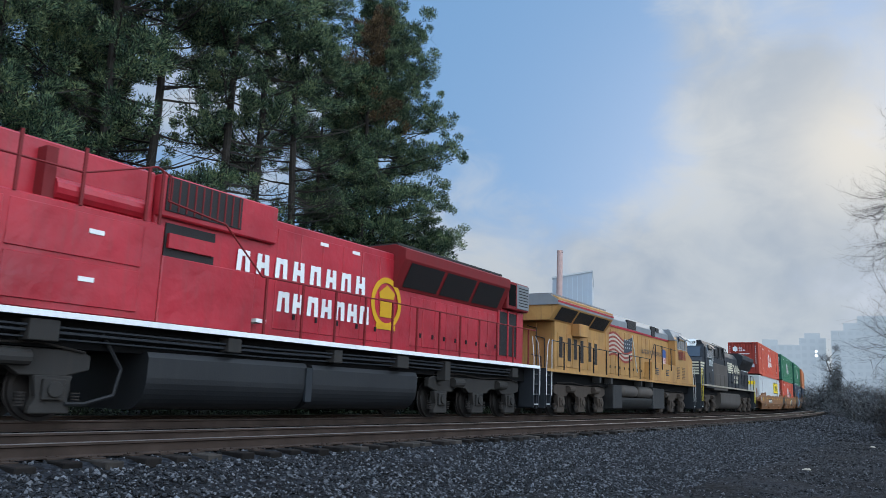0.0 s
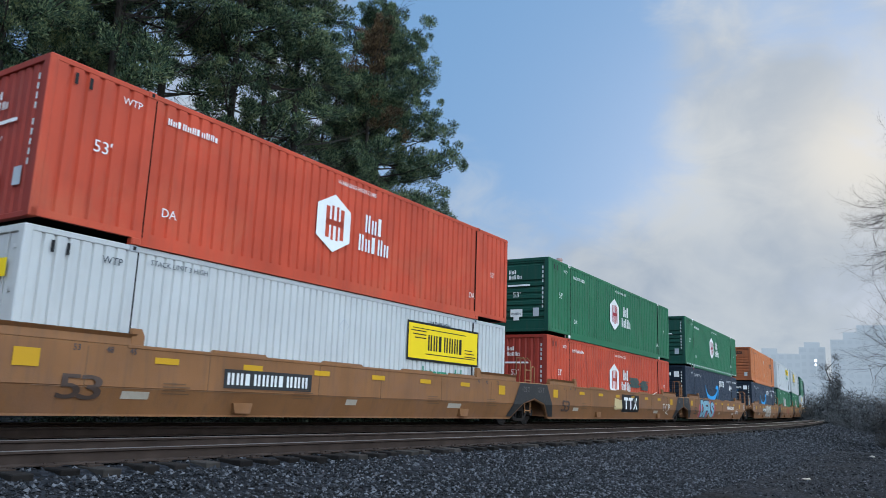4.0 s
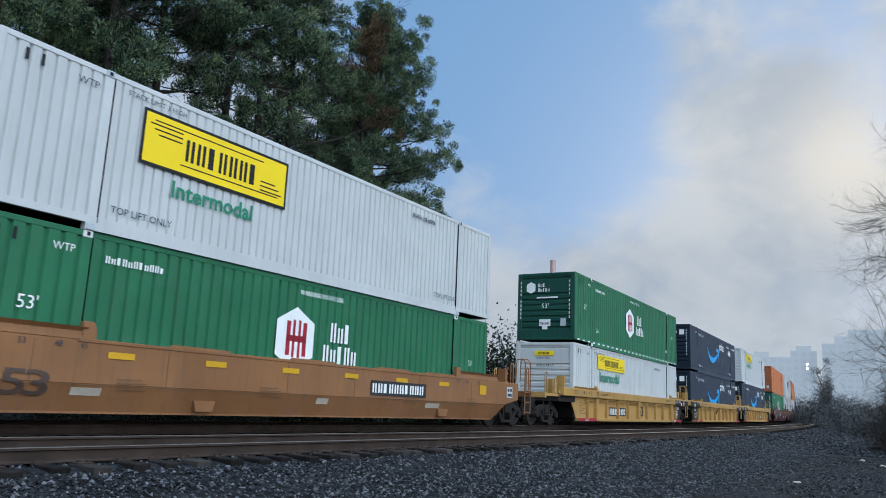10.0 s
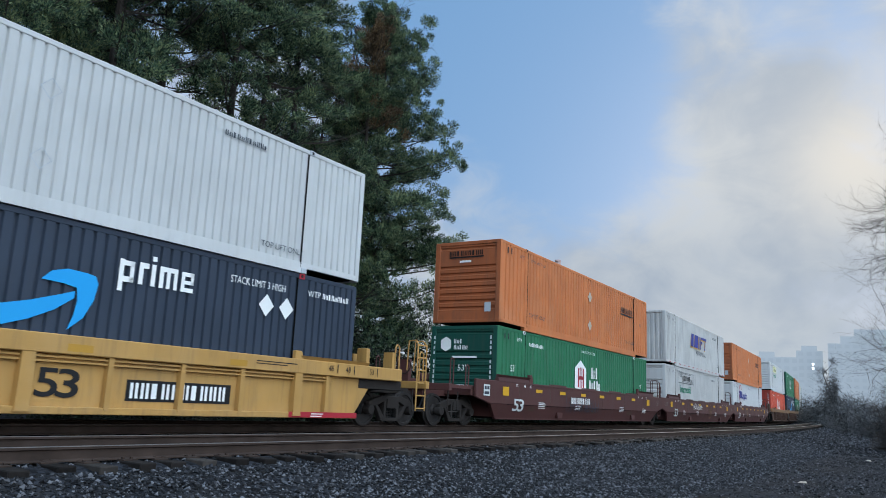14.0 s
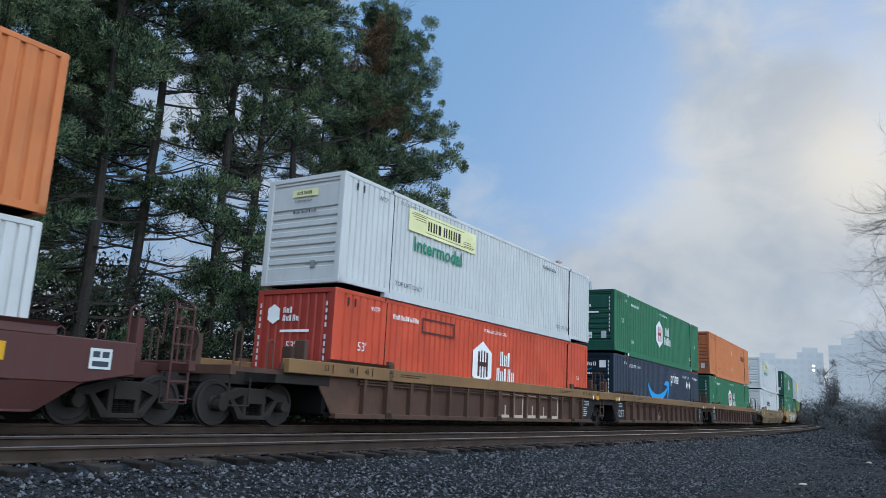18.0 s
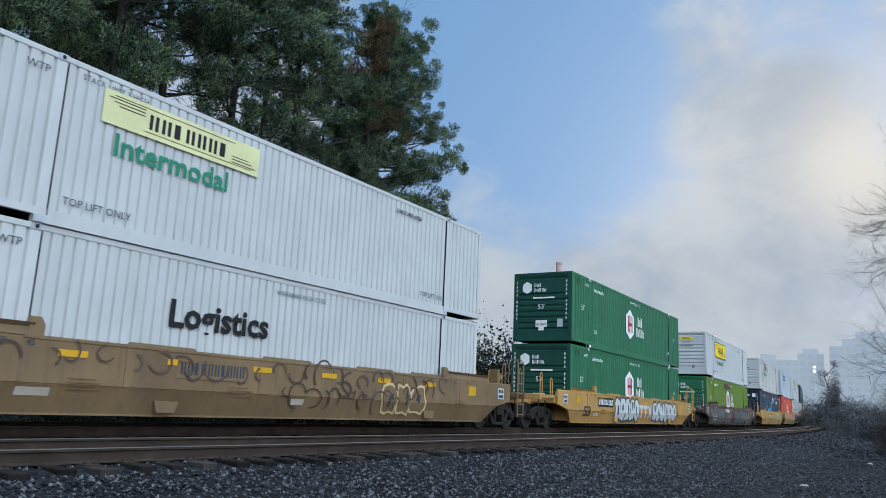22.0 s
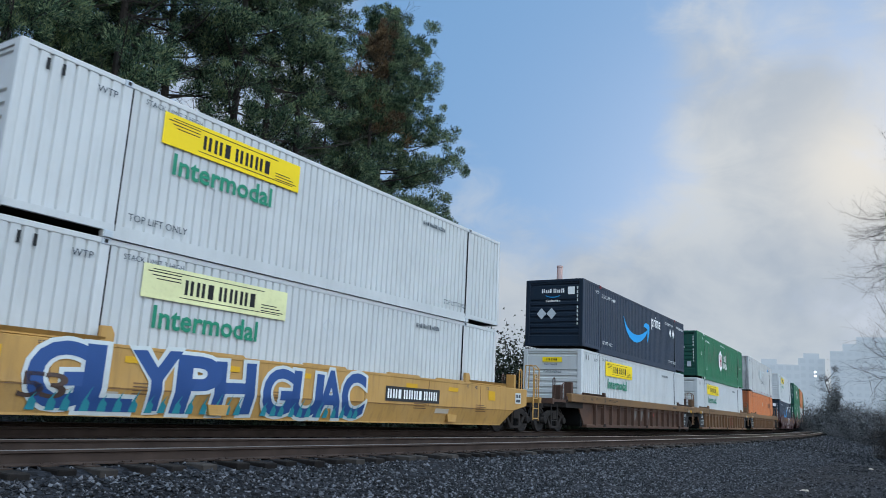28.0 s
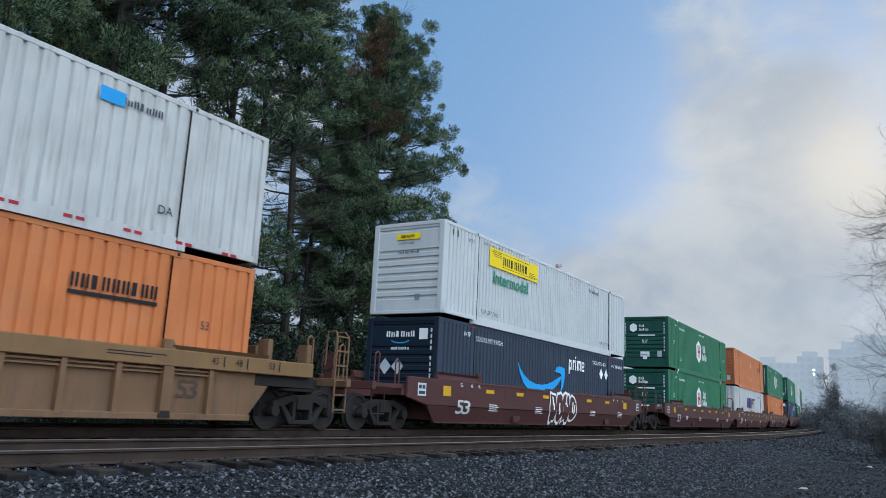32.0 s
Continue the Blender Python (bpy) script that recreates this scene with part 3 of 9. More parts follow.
def stones(name, count, s0, s1, o0, o1, size0, size1, label):
    s, o = s0 + (s1 - s0) * rng.random(count) ** 1.25, o0 + (o1 - o0) * rng.random(count)
    x, y, z = on_line(s, o)
    z = z + ground_z(o)
    base = np.array([(1, 0, 0), (-1, 0, 0), (0, 1, 0), (0, -1, 0), (0, 0, 1), (0, 0, -0.6)], float)
    tri = np.array([(0, 2, 4), (2, 1, 4), (1, 3, 4), (3, 0, 4), (2, 0, 5), (1, 2, 5), (3, 1, 5), (0, 3, 5)])
    r = size0 + (size1 - size0) * rng.random(count) ** 2
    pts = base[None] * (0.7 + 0.6 * rng.random((count, 6, 1)))
    pts = pts + rng.normal(0, 0.17, pts.shape)
    a, b = rng.random(count) * 6.283, rng.normal(0, 0.6, count)
    ca, sa, cb, sb = np.cos(a), np.sin(a), np.cos(b), np.sin(b)
    px, py, pz = pts[..., 0], pts[..., 1] * cb[:, None] - pts[..., 2] * sb[:, None], pts[..., 1] * sb[:, None] + pts[..., 2] * cb[:, None]
    qx, qy = px * ca[:, None] - py * sa[:, None], px * sa[:, None] + py * ca[:, None]
    verts = np.stack([qx * r[:, None] + x[:, None], qy * r[:, None] + y[:, None], pz * r[:, None] * 0.8 + z[:, None] + r[:, None] * 0.25], -1).reshape(-1, 3)
    faces = (tri[None] + 6 * np.arange(count)[:, None, None]).reshape(-1, 3)
    me = bpy.data.meshes.new(name)
    me.from_pydata(verts.tolist(), [], faces.tolist())
    me.materials.append(M["stone"])
    return tagged(new(name, me), label, "ballast", kind="stuff")


stones("ballast_stones", 110000, -3.0, 48.0, -4.6, -0.50, 0.015, 0.038, "grey crushed stone ballast heaped against the tie ends")
stones("gravel_stones", 26000, 2.0, 60.0, -9.5, -4.0, 0.010, 0.026, "fine grey gravel of the service strip")
stones("far_ballast_stones", 18000, 40.0, 130.0, -9.0, -0.6, 0.03, 0.075, "grey crushed stone ballast round the bend")
stones("strip_stones", 38000, 8.0, 95.0, -20.0, -3.6, 0.012, 0.045, "grey gravel and stray stones of the service strip")
stones("crib_stones", 12000, -3.0, 30.0, -0.2, 2.1, 0.018, 0.040, "grey stones between the wooden ties")

# ---- the tracks ----
RAIL = ((-0.07, -0.17), (0.07, -0.17), (0.07, -0.158), (0.012, -0.14), (0.009, -0.045), (0.036, -0.032), (0.036, -0.006), (0.028, 0.0), (-0.028, 0.0), (-0.036, -0.006), (-0.036, -0.032), (-0.009, -0.045), (-0.012, -0.14), (-0.07, -0.158))


def rail(name, off, parent):
    s = np.concatenate([np.arange(-60, 120, 1.0), np.arange(120, 330, 2.5)])
    verts, faces, mats = [], [], []
    n = len(RAIL)
    for v in s:
        for o, z in RAIL:
            verts.append([float(c) for c in on_line(v, off + o, z)])
    for i in range(len(s) - 1):
        for j in range(n):
            k = (j + 1) % n
            faces.append((i * n + j, i * n + k, (i + 1) * n + k, (i + 1) * n + j))
            mats.append(1 if RAIL[j][1] >= -0.007 and RAIL[k][1] >= -0.007 else 0)
    me = bpy.data.meshes.new(name)
    me.from_pydata(verts, [], faces)
    me.materials.append(M["rail_side"])
    me.materials.append(M["rail_head"])
    me.polygons.foreach_set("material_index", mats)
    ob = put(name, me, parent)
    return ob


def tie_mesh(bm):
    box(bm, -0.115, 0.115, -1.27, 1.27, -0.36, -0.172)
    return bm


def plate_mesh(bm):
    for y in (-0.75, 0.75):
        box(bm, -0.10, 0.10, y - 0.18, y + 0.18, -0.172, -0.157)
        for dx in (-0.06, 0.06):
            for dy in (-0.10, 0.10):
                box(bm, dx - 0.015, dx + 0.015, y + dy - 0.015, y + dy + 0.015, -0.157, -0.135)
    return bm


def track(name, centre, label, singles):
    t = thing(name, label, "railway track", kind="structure")
    for o in (-0.75, 0.75):
        rail("rail", centre + o, t)
    rnd = random.Random(7)
    tie_me, pale_me = shared("tie", tie_mesh, M["tie_wood"], bevel=0.012), shared("tie", tie_mesh, M["tie_pale"], bevel=0.012)
    plates = shared("tie_plate", plate_mesh, M["rail_side"])
    rest = bmesh.new()
    for i in range(-30, 230):
        s = i * 0.50 + rnd.uniform(-0.03, 0.03)
        m = line_pose(s, centre, rnd.uniform(-0.012, 0.004), turn=rnd.uniform(-1.2, 1.2)) @ Matrix.Translation((0, rnd.uniform(-0.09, 0.07), 0))
        if -14 <= i < singles:
            tie = put("tie", pale_me if rnd.random() < 0.35 else tie_me, t, m)
            put("tie_plate", plates, tie)
        else:
            g = bmesh.new()
            tie_mesh(g)
            bmesh.ops.transform(g, matrix=m, verts=g.verts)
            tmp = bpy.data.meshes.new("tmp")
            g.to_mesh(tmp)
            g.free()
            rest.from_mesh(tmp)
            bpy.data.meshes.remove(tmp)
    tagged(part("far_ties", rest, M["tie_wood"], t), kind="stuff")
    return t


track("near_track", OFF_NEAR, "empty railway track with rusty rails on wooden ties", 110)
track("train_track", OFF_TRAIN, "railway track under the passing freight train", 0)

# ---- conifers ----


def quad_cloud(name, P, material, parent=None):
    """Triangles from an array (n, 3, 3)."""
    n = len(P)
    me = bpy.data.meshes.new(name)
    me.vertices.add(n * 3)
    me.vertices.foreach_set("co", P.reshape(-1).astype(np.float32))
    me.loops.add(n * 3)
    me.loops.foreach_set("vertex_index", np.arange(n * 3, dtype=np.int32))
    me.polygons.add(n)
    me.polygons.foreach_set("loop_start", np.arange(0, n * 3, 3, dtype=np.int32))
    me.update(calc_edges=True)
    me.materials.append(material)
    return me


def conifer_meshes(seed, height, spread, top, clear, limbs):
    """Trunk with limbs, dead and twiggy below, and a crown of dense clumps of upturned sprays."""
    g = np.random.default_rng(seed)
    wood = bmesh.new()
    lean = g.normal(0, 0.010, 2)
    spine = [Vector((lean[0] * z + 0.12 * math.sin(z * 0.35 + seed), lean[1] * z, z)) for z in np.linspace(-0.4, height, 13)]
    for i, (a, b) in enumerate(zip(spine, spine[1:])):
        tube(wood, a, b, 0.20 * (1 - i / 12.5) + 0.02, 8, 0.20 * (1 - (i + 1) / 12.5) + 0.02)
    clumps = [(np.array((lean[0] * h, lean[1] * h, h)), np.array((0.0, 0.0, 1.0)), 0.16 + 0.10 * (height - h)) for h in np.arange(height - 1.8, height + 0.05, 0.25)]
    for k in range(limbs):
        h = height * (0.05 + 0.93 * (k + g.random()) / limbs)
        down = height - h
        reach = spread * min(1.0, (down / top) ** 0.55) * (0.64 + 0.36 * g.random()) + 0.15
        az = g.random() * 2 * math.pi
        up = 0.26 + 0.75 * max(0.0, 1 - down / 9.0) + g.normal(0, 0.13)
        base = Vector((lean[0] * h, lean[1] * h, h))
        way = Vector((math.cos(az), math.sin(az), up)).normalized()
        pts = [base + way * (reach * u) + Vector((0, 0, -0.10 * reach * math.sin(u * 2.6))) for u in (0.0, 0.35, 0.7, 1.0)]
        thick = 0.055 * (0.45 + 0.55 * min(1.0, down / 12.0))
        for i, (a, b) in enumerate(zip(pts, pts[1:])):
            tube(wood, a, b, thick * (1 - i * 0.28), 3, thick * (0.72 - i * 0.28) + 0.004)
        live = g.random() > (0.08 if h > clear else 0.50 + 0.36 * (1 - h / clear))
        for j in range(3 if live else 11):
            p = pts[0].lerp(pts[-1], g.uniform(0.15, 1.0))
            d = (way + Vector(g.normal(0, 0.55, 3))).normalized()
            q = p + d * g.uniform(0.4, 1.1)
            tube(wood, p, q, 0.013, 3, 0.005)
            for _ in range(2):
                e = (d + Vector(g.normal(0, 0.6, 3))).normalized()
                r = p.lerp(q, g.uniform(0.3, 0.9))
                tube(wood, r, r + e * g.uniform(0.2, 0.5), 0.007, 3, 0.003)
        if not live:
            continue
        steps = max(2, int(round(reach / 0.70)))
        q = np.array(way.cross(Vector((0, 0, 1))).normalized())
        start = 0.42 if h < clear else 0.18
        for j in range(steps):
            u = start + (1.02 - start) * (j + 0.35 + 0.6 * g.random()) / steps
            c = np.array(pts[0].lerp(pts[-1], u)) + g.normal(0, 0.10, 3)
            size = (0.27 + 0.20 * g.random()) * (1.0 if u < 0.85 else 0.8) * min(1.0, 0.5 + reach / 3.0)
            clumps.append((c, np.array(way), size))
            wide = min(0.85, reach * 0.32) * (1.15 - 0.7 * abs(u - 0.55))
            for side in (-1, 1):
                if g.random() < 0.72:
                    c2 = c + q * side * wide * (0.5 + 0.55 * g.random()) + np.array([0, 0, g.normal(0.12, 0.30)])
                    clumps.append((c2, np.array(way) * 0.6 + q * side * 0.7, size * (0.7 + 0.35 * g.random())))
    C = np.array([c[0] for c in clumps])
    W = np.array([c[1] for c in clumps])
    R = np.array([c[2] for c in clumps])[:, None, None]
    n, per = len(C), 210
    o = g.normal(0, 1, (n, per, 3))
    o *= (g.random((n, per, 1)) ** 0.45) / np.linalg.norm(o, axis=2, keepdims=True)
    a = C[:, None, :] + o * R * np.array([1.0, 1.0, 0.92])
    d = o * 1.1 + W[:, None, :] * 0.55 + np.array([0, 0, 0.60]) + g.normal(0, 0.30, (n, per, 3))
    d /= np.linalg.norm(d, axis=2, keepdims=True)
    ln = (0.07 + 0.10 * g.random((n, per, 1))) * (0.6 + 0.9 * R)
    side = np.cross(d, g.normal(0, 1, (n, per, 3)))
    side /= np.linalg.norm(side, axis=2, keepdims=True) + 1e-9
    wd = (0.016 + 0.018 * g.random((n, per, 1))) * (0.7 + 0.6 * R)
    P = np.stack([a - side * wd, a + side * wd, a + d * ln], 2).reshape(-1, 3, 3)
    return mesh_of("trunk", wood, M["bark"]), P


CONIFERS = [conifer_meshes(*v) for v in ((4, 25.0, 3.6, 7.0, 13.0, 84), (2, 24.0, 3.4, 7.0, 6.0, 92), (3, 26.0, 3.3, 7.5, 13.5, 86), (1, 21.2, 4.55, 6.2, 2.0, 165), (8, 19.6, 2.2, 6.0, 10.0, 56))]


def dying(P):
    """The brown boughs of a crown."""
    return (P[:, 0, 2] > 13.5) & (np.sin(P[:, 0, 0] * 1.5 + P[:, 0, 2] * 0.8) + 0.6 * np.sin(P[:, 0, 1] * 2.0 + 1.0) > -0.35)


CROWNS = [quad_cloud("crown", P if i < 4 else P[~dying(P)], M["needles"]) for i, (_, P) in enumerate(CONIFERS)]
BROWN = quad_cloud("dying_bough", CONIFERS[4][1][dying(CONIFERS[4][1])], M["needles_brown"])


def conifer(variant, s, off, scale, turn, label, tall=1.0):
    x, y, z = (float(v) for v in on_line(s, off))
    t = thing("conifer_tree", label, "tree", "conifers behind the tracks", m=pose(x, y, z + float(ground_z(off)), 0, 0, turn))
    sc = Matrix.Diagonal((scale, scale, scale * tall, 1))
    put("trunk", CONIFERS[variant][0], t, sc)
    put("crown", CROWNS[variant], t, sc)
    if variant == 4:
        put("dying_bough", BROWN, t, sc)
        t["label"] = "slender conifer with dying brown boughs near its top"
    return t


TREES = ((3, 29.6, 14.8, 1.0, 20, 1.0), (1, 26.4, 16.0, 0.76, 30, 0.98), (4, 27.6, 14.4, 1.0, 140, 1.0), (2, 23.6, 14.4, 1.0, 250, 1.0), (0, 21.4, 14.8, 1.05, 80, 1.0), (2, 19.2, 14.0, 1.0, 310, 1.0), (0, 16.6, 15.2, 1.04, 15, 1.0),
         (1, 14.6, 18.4, 1.0, 100, 1.0), (1, 12.1, 16.2, 0.98, 60, 1.0), (2, 13.9, 14.0, 1.0, 170, 1.0), (1, 10.2, 14.2, 1.05, 200, 1.0), (0, 8.2, 18.5, 1.0, 60, 1.0), (2, 6.2, 14.0, 1.0, 110, 1.0), (1, 17.6, 20.0, 0.95, 240, 1.0))
for v, s, off, sc, turn, tall in TREES:
    conifer(v, s, off, sc, turn, "tall dark green conifer with bare lower limbs beside the tracks" if v != 3 else "broad dark green conifer clothed almost to the ground", tall)


# ---- shrubs and far brush ----
def brush_mesh(seed, rx, ry, h, count, size, material, name="foliage", width=0.35):
    g = np.random.default_rng(seed)
    lobes = g.random((14, 3)) * np.array([2 * rx, 2 * ry, h * 0.75]) - np.array([rx, ry, 0])
    c = lobes[g.integers(0, 14, count)] + g.normal(0, 1, (count, 3)) * np.array([rx * 0.28, ry * 0.28, h * 0.22])
    c[:, 2] = np.abs(c[:, 2])
    d = g.normal(0, 1, (count, 3))
    d /= np.linalg.norm(d, axis=1, keepdims=True)
    e = np.cross(d, g.normal(0, 1, (count, 3)))
    e /= np.linalg.norm(e, axis=1, keepdims=True)
    k = size * (0.5 + g.random((count, 1)))
    P = np.stack([c - e * k * width, c + e * k * width, c + d * k], 1)
    return quad_cloud(name, P, material)


SHRUBS = [brush_mesh(20 + i, 2.2, 1.6, 3.2, 9000, 0.105, M["shrub"]) for i in range(3)]
rnd = random.Random(5)
for i in range(58):
    s = -10 + i * 3.6 if i < 20 else (62 + (i - 20) * 6.5 if i < 46 else -14 + (i - 46) * 4.6)
    off = rnd.uniform(10.5, 12.5) if i < 46 else rnd.uniform(20.0, 24.0)
    x, y, z = (float(v) for v in on_line(s, off))
    t = thing("shrub", "dark evergreen shrub under the trees behind the tracks", "shrub", "shrubs behind the tracks", m=pose(x, y, z + float(ground_z(off)) - 0.1, 0, 0, rnd.uniform(0, 360)))
    k = rnd.uniform(0.5, 0.8) * (2.3 if i < 20 and 22 < s < 50 else 1.0) * (1.0 if i < 20 else (1.6 if i < 46 else 2.4))
    put("foliage", SHRUBS[i % 3], t, Matrix.Diagonal((k, k, k, 1)))
    bm = bmesh.new()
    for j in range(5):
        a = rnd.uniform(0, 6.28)
        tube(bm, (0, 0, -0.1), (math.cos(a) * 1.1, math.sin(a) * 0.9, 1.8), 0.035, 4, 0.01)
    part("stems", bm, M["bark"], t)["kind"] = "stuff"


def bare_limbs(bm, rnd, p, d, length, r, depth, droop=0.0):
    n = 3
    for i in range(n):
        q = p + d * (length / n)
        tube(bm, p, q, r, 5 if r > 0.04 else 3, r * 0.86)
        p, r = q, r * 0.86
        d = (d + Vector((rnd.gauss(0, 0.26), rnd.gauss(0, 0.26), rnd.gauss(0, 0.22) - droop))).normalized()
        if depth > 0:
            for _ in range(2 if depth > 1 else 3):
                e = (d + Vector((rnd.gauss(0, 0.55), rnd.gauss(0, 0.55), rnd.gauss(0.05, 0.45)))).normalized()
                bare_limbs(bm, rnd, p.copy(), e, length * rnd.uniform(0.5, 0.72), r * 0.62, depth - 1, droop)


def bare_tree(x, y, z, height, seed, label, r=0.16, depth=3, name="bare_tree", wood="twig", fine=0.24, reach=0.20):
    rnd = random.Random(seed)
    t = thing(name, label, "tree", m=pose(x, y, z))
    trunk = bmesh.new()
    pts = [Vector((rnd.gauss(0, 0.12) * k, rnd.gauss(0, 0.12) * k, height * k / 6.0)) for k in range(7)]
    pts[0].z = -0.3
    for i, (a, b) in enumerate(zip(pts, pts[1:])):
        tube(trunk, a, b, r * (1 - i / 7.5), 8, r * (1 - (i + 1) / 7.5))
    part("trunk", trunk, M[wood], t)
    crown = bmesh.new()
    for i in range(1, 7):
        for _ in range(3):
            az = rnd.uniform(0, 6.283)
            d = Vector((math.cos(az), math.sin(az), rnd.uniform(0.1, 0.7))).normalized()
            bare_limbs(crown, rnd, pts[i].copy(), d, height * reach * (1.15 - i / 9.0), r * fine, depth - 1)
    part("crown", crown, M[wood], t)
    return t


def along(px_turn, dist):
    """A place on the ground at a bearing (degrees to the right of +y)."""
    return dist * math.sin(radians(px_turn)), dist * math.cos(radians(px_turn))


x, y = along(34.4, 38)
bare_tree(x, y, -0.9, 15.0, 3, "tall leafless tree with fine grey twigs beside the service strip", r=0.20, depth=4, fine=0.16, reach=0.24)
x, y = along(34.6, 50)
bare_tree(x, y, -0.9, 6.8, 9, "low leafless thorny tree at the edge of the gravel", r=0.10, depth=4, fine=0.18)
x, y = along(27.15, 125)
ivy_tree = bare_tree(x, y, -0.3, 9.0, 14, "small ivy-clad leafless tree beyond the bend", r=0.20, depth=4, wood="twig_hazed", fine=0.14)
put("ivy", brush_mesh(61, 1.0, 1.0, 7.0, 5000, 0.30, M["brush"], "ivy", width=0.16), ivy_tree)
thorn = brush_mesh(62, 1.5, 1.5, 3.6, 9000, 0.50, M["twig"], width=0.022)
for i, (b, dist, k) in enumerate(((31.8, 50, 0.95), (33.6, 46, 1.35), (32.2, 66, 0.7), (31.4, 80, 0.6))):
    x, y = along(b, dist)
    t = thing("thicket", "dark tangled thicket of leafless twigs beside the gravel", "bush", "thickets", m=pose(x, y, -0.95, 0, 0, i * 110))
    put("twigs", thorn, t, Matrix.Diagonal((k, k, k, 1)))
    bm = bmesh.new()
    r2 = random.Random(50 + i)
    for j in range(12):
        a = r2.uniform(0, 6.28)
        tube(bm, (0, 0, -0.1), (math.cos(a) * r2.uniform(0.4, 1.6), math.sin(a) * r2.uniform(0.4, 1.6), r2.uniform(2.0, 4.4)), 0.03, 3, 0.006)
    part("stems", bm, M["twig"], t, m=Matrix.Diagonal((k, k, k, 1)))["kind"] = "stuff"
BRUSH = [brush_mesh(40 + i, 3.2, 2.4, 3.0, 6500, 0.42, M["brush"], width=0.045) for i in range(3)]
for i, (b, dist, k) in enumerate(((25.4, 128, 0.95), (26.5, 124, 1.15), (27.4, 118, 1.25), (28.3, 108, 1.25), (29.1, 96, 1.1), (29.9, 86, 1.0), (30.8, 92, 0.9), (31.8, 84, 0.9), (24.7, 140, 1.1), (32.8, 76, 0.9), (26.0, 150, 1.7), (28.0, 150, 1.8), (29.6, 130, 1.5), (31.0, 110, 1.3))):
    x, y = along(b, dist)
    t = thing("brush", "winter brush at the edge of the gravel, coloured haze-grey", "bush", "winter brush", m=pose(x, y, -0.9, 0, 0, i * 77))
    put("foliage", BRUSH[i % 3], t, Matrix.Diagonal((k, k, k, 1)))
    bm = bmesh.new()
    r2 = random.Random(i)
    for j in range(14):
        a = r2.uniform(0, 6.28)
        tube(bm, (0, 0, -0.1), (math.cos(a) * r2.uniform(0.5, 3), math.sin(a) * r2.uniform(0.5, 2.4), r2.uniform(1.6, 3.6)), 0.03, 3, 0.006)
    part("stems", bm, M["twig_hazed"], t, m=Matrix.Diagonal((k, k, k, 1)))["kind"] = "stuff"

# ---- buildings ----


def haze_glow_mat(name, color, k):
    """Far walls in thick mist: a bluish glow painted on them stands in for it."""
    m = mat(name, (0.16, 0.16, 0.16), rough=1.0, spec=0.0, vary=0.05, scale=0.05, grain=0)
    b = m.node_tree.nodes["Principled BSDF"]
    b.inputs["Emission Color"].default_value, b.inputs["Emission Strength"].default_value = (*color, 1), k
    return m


M["hazy_wall"] = haze_glow_mat("hazy_far_wall", (0.295, 0.372, 0.455), 0.84)
M["hazy_window"] = haze_glow_mat("hazy_far_window", (0.265, 0.34, 0.425), 0.84)
M["grey_wall"] = mat("grey_metal_wall", (0.33, 0.37, 0.42), rough=0.7, vary=0.06, scale=0.3, grain=0.005)
M["pale_wall"] = mat("pale_render_wall", (0.40, 0.39, 0.37), rough=0.8, vary=0.08, scale=0.4, grain=0.004)
M["stack_pink"] = mat("stack_paint", (0.45, 0.30, 0.27), rough=0.8, vary=0.1, grain=0.005)
M["lamp_glow"] = glow_mat("lamp_glow", (0.9, 0.95, 1.0), 4.0)


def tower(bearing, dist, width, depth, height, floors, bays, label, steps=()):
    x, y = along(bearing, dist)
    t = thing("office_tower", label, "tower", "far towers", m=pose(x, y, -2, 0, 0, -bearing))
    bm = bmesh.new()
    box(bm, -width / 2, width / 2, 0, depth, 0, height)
    part("wall", bm, M["hazy_wall"], t)
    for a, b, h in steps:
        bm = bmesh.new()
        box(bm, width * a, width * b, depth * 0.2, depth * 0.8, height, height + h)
        part("roof", bm, M["hazy_wall"], t)
    me = shared(("pane", width, floors), lambda bm: box(bm, -width / 2 / bays * 0.6, width / 2 / bays * 0.6, -0.25, 0.1, 0, height / floors * 0.55), M["hazy_window"])
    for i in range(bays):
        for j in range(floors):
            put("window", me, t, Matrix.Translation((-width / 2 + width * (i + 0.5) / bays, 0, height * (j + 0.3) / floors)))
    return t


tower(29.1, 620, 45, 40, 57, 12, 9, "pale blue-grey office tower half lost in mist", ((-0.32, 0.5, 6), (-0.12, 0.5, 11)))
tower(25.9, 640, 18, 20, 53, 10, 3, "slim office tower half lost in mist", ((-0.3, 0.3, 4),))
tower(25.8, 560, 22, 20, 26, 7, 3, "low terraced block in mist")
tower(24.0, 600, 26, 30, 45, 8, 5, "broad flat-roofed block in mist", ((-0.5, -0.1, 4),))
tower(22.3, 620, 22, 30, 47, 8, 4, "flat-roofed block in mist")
x, y = along(26.1, 545)
t = thing("floodlight", "pair of white floodlights on a far mast", "lamp", m=pose(x, y, -2, 0, 0, -26))
bm = bmesh.new()
tube(bm, (0, 0, 0), (0, 0, 38), 0.25, 6)
# the mast glows with the same painted haze
part("mast", bm, M["hazy_wall"], t)
for k in (0, 1):
    bm = bmesh.new()
    box(bm, -0.6, 0.6, -0.6, -0.1, 33.8 + 2.6 * k, 35.0 + 2.6 * k)
    part("lamp_head", bm, M["lamp_glow"], t)

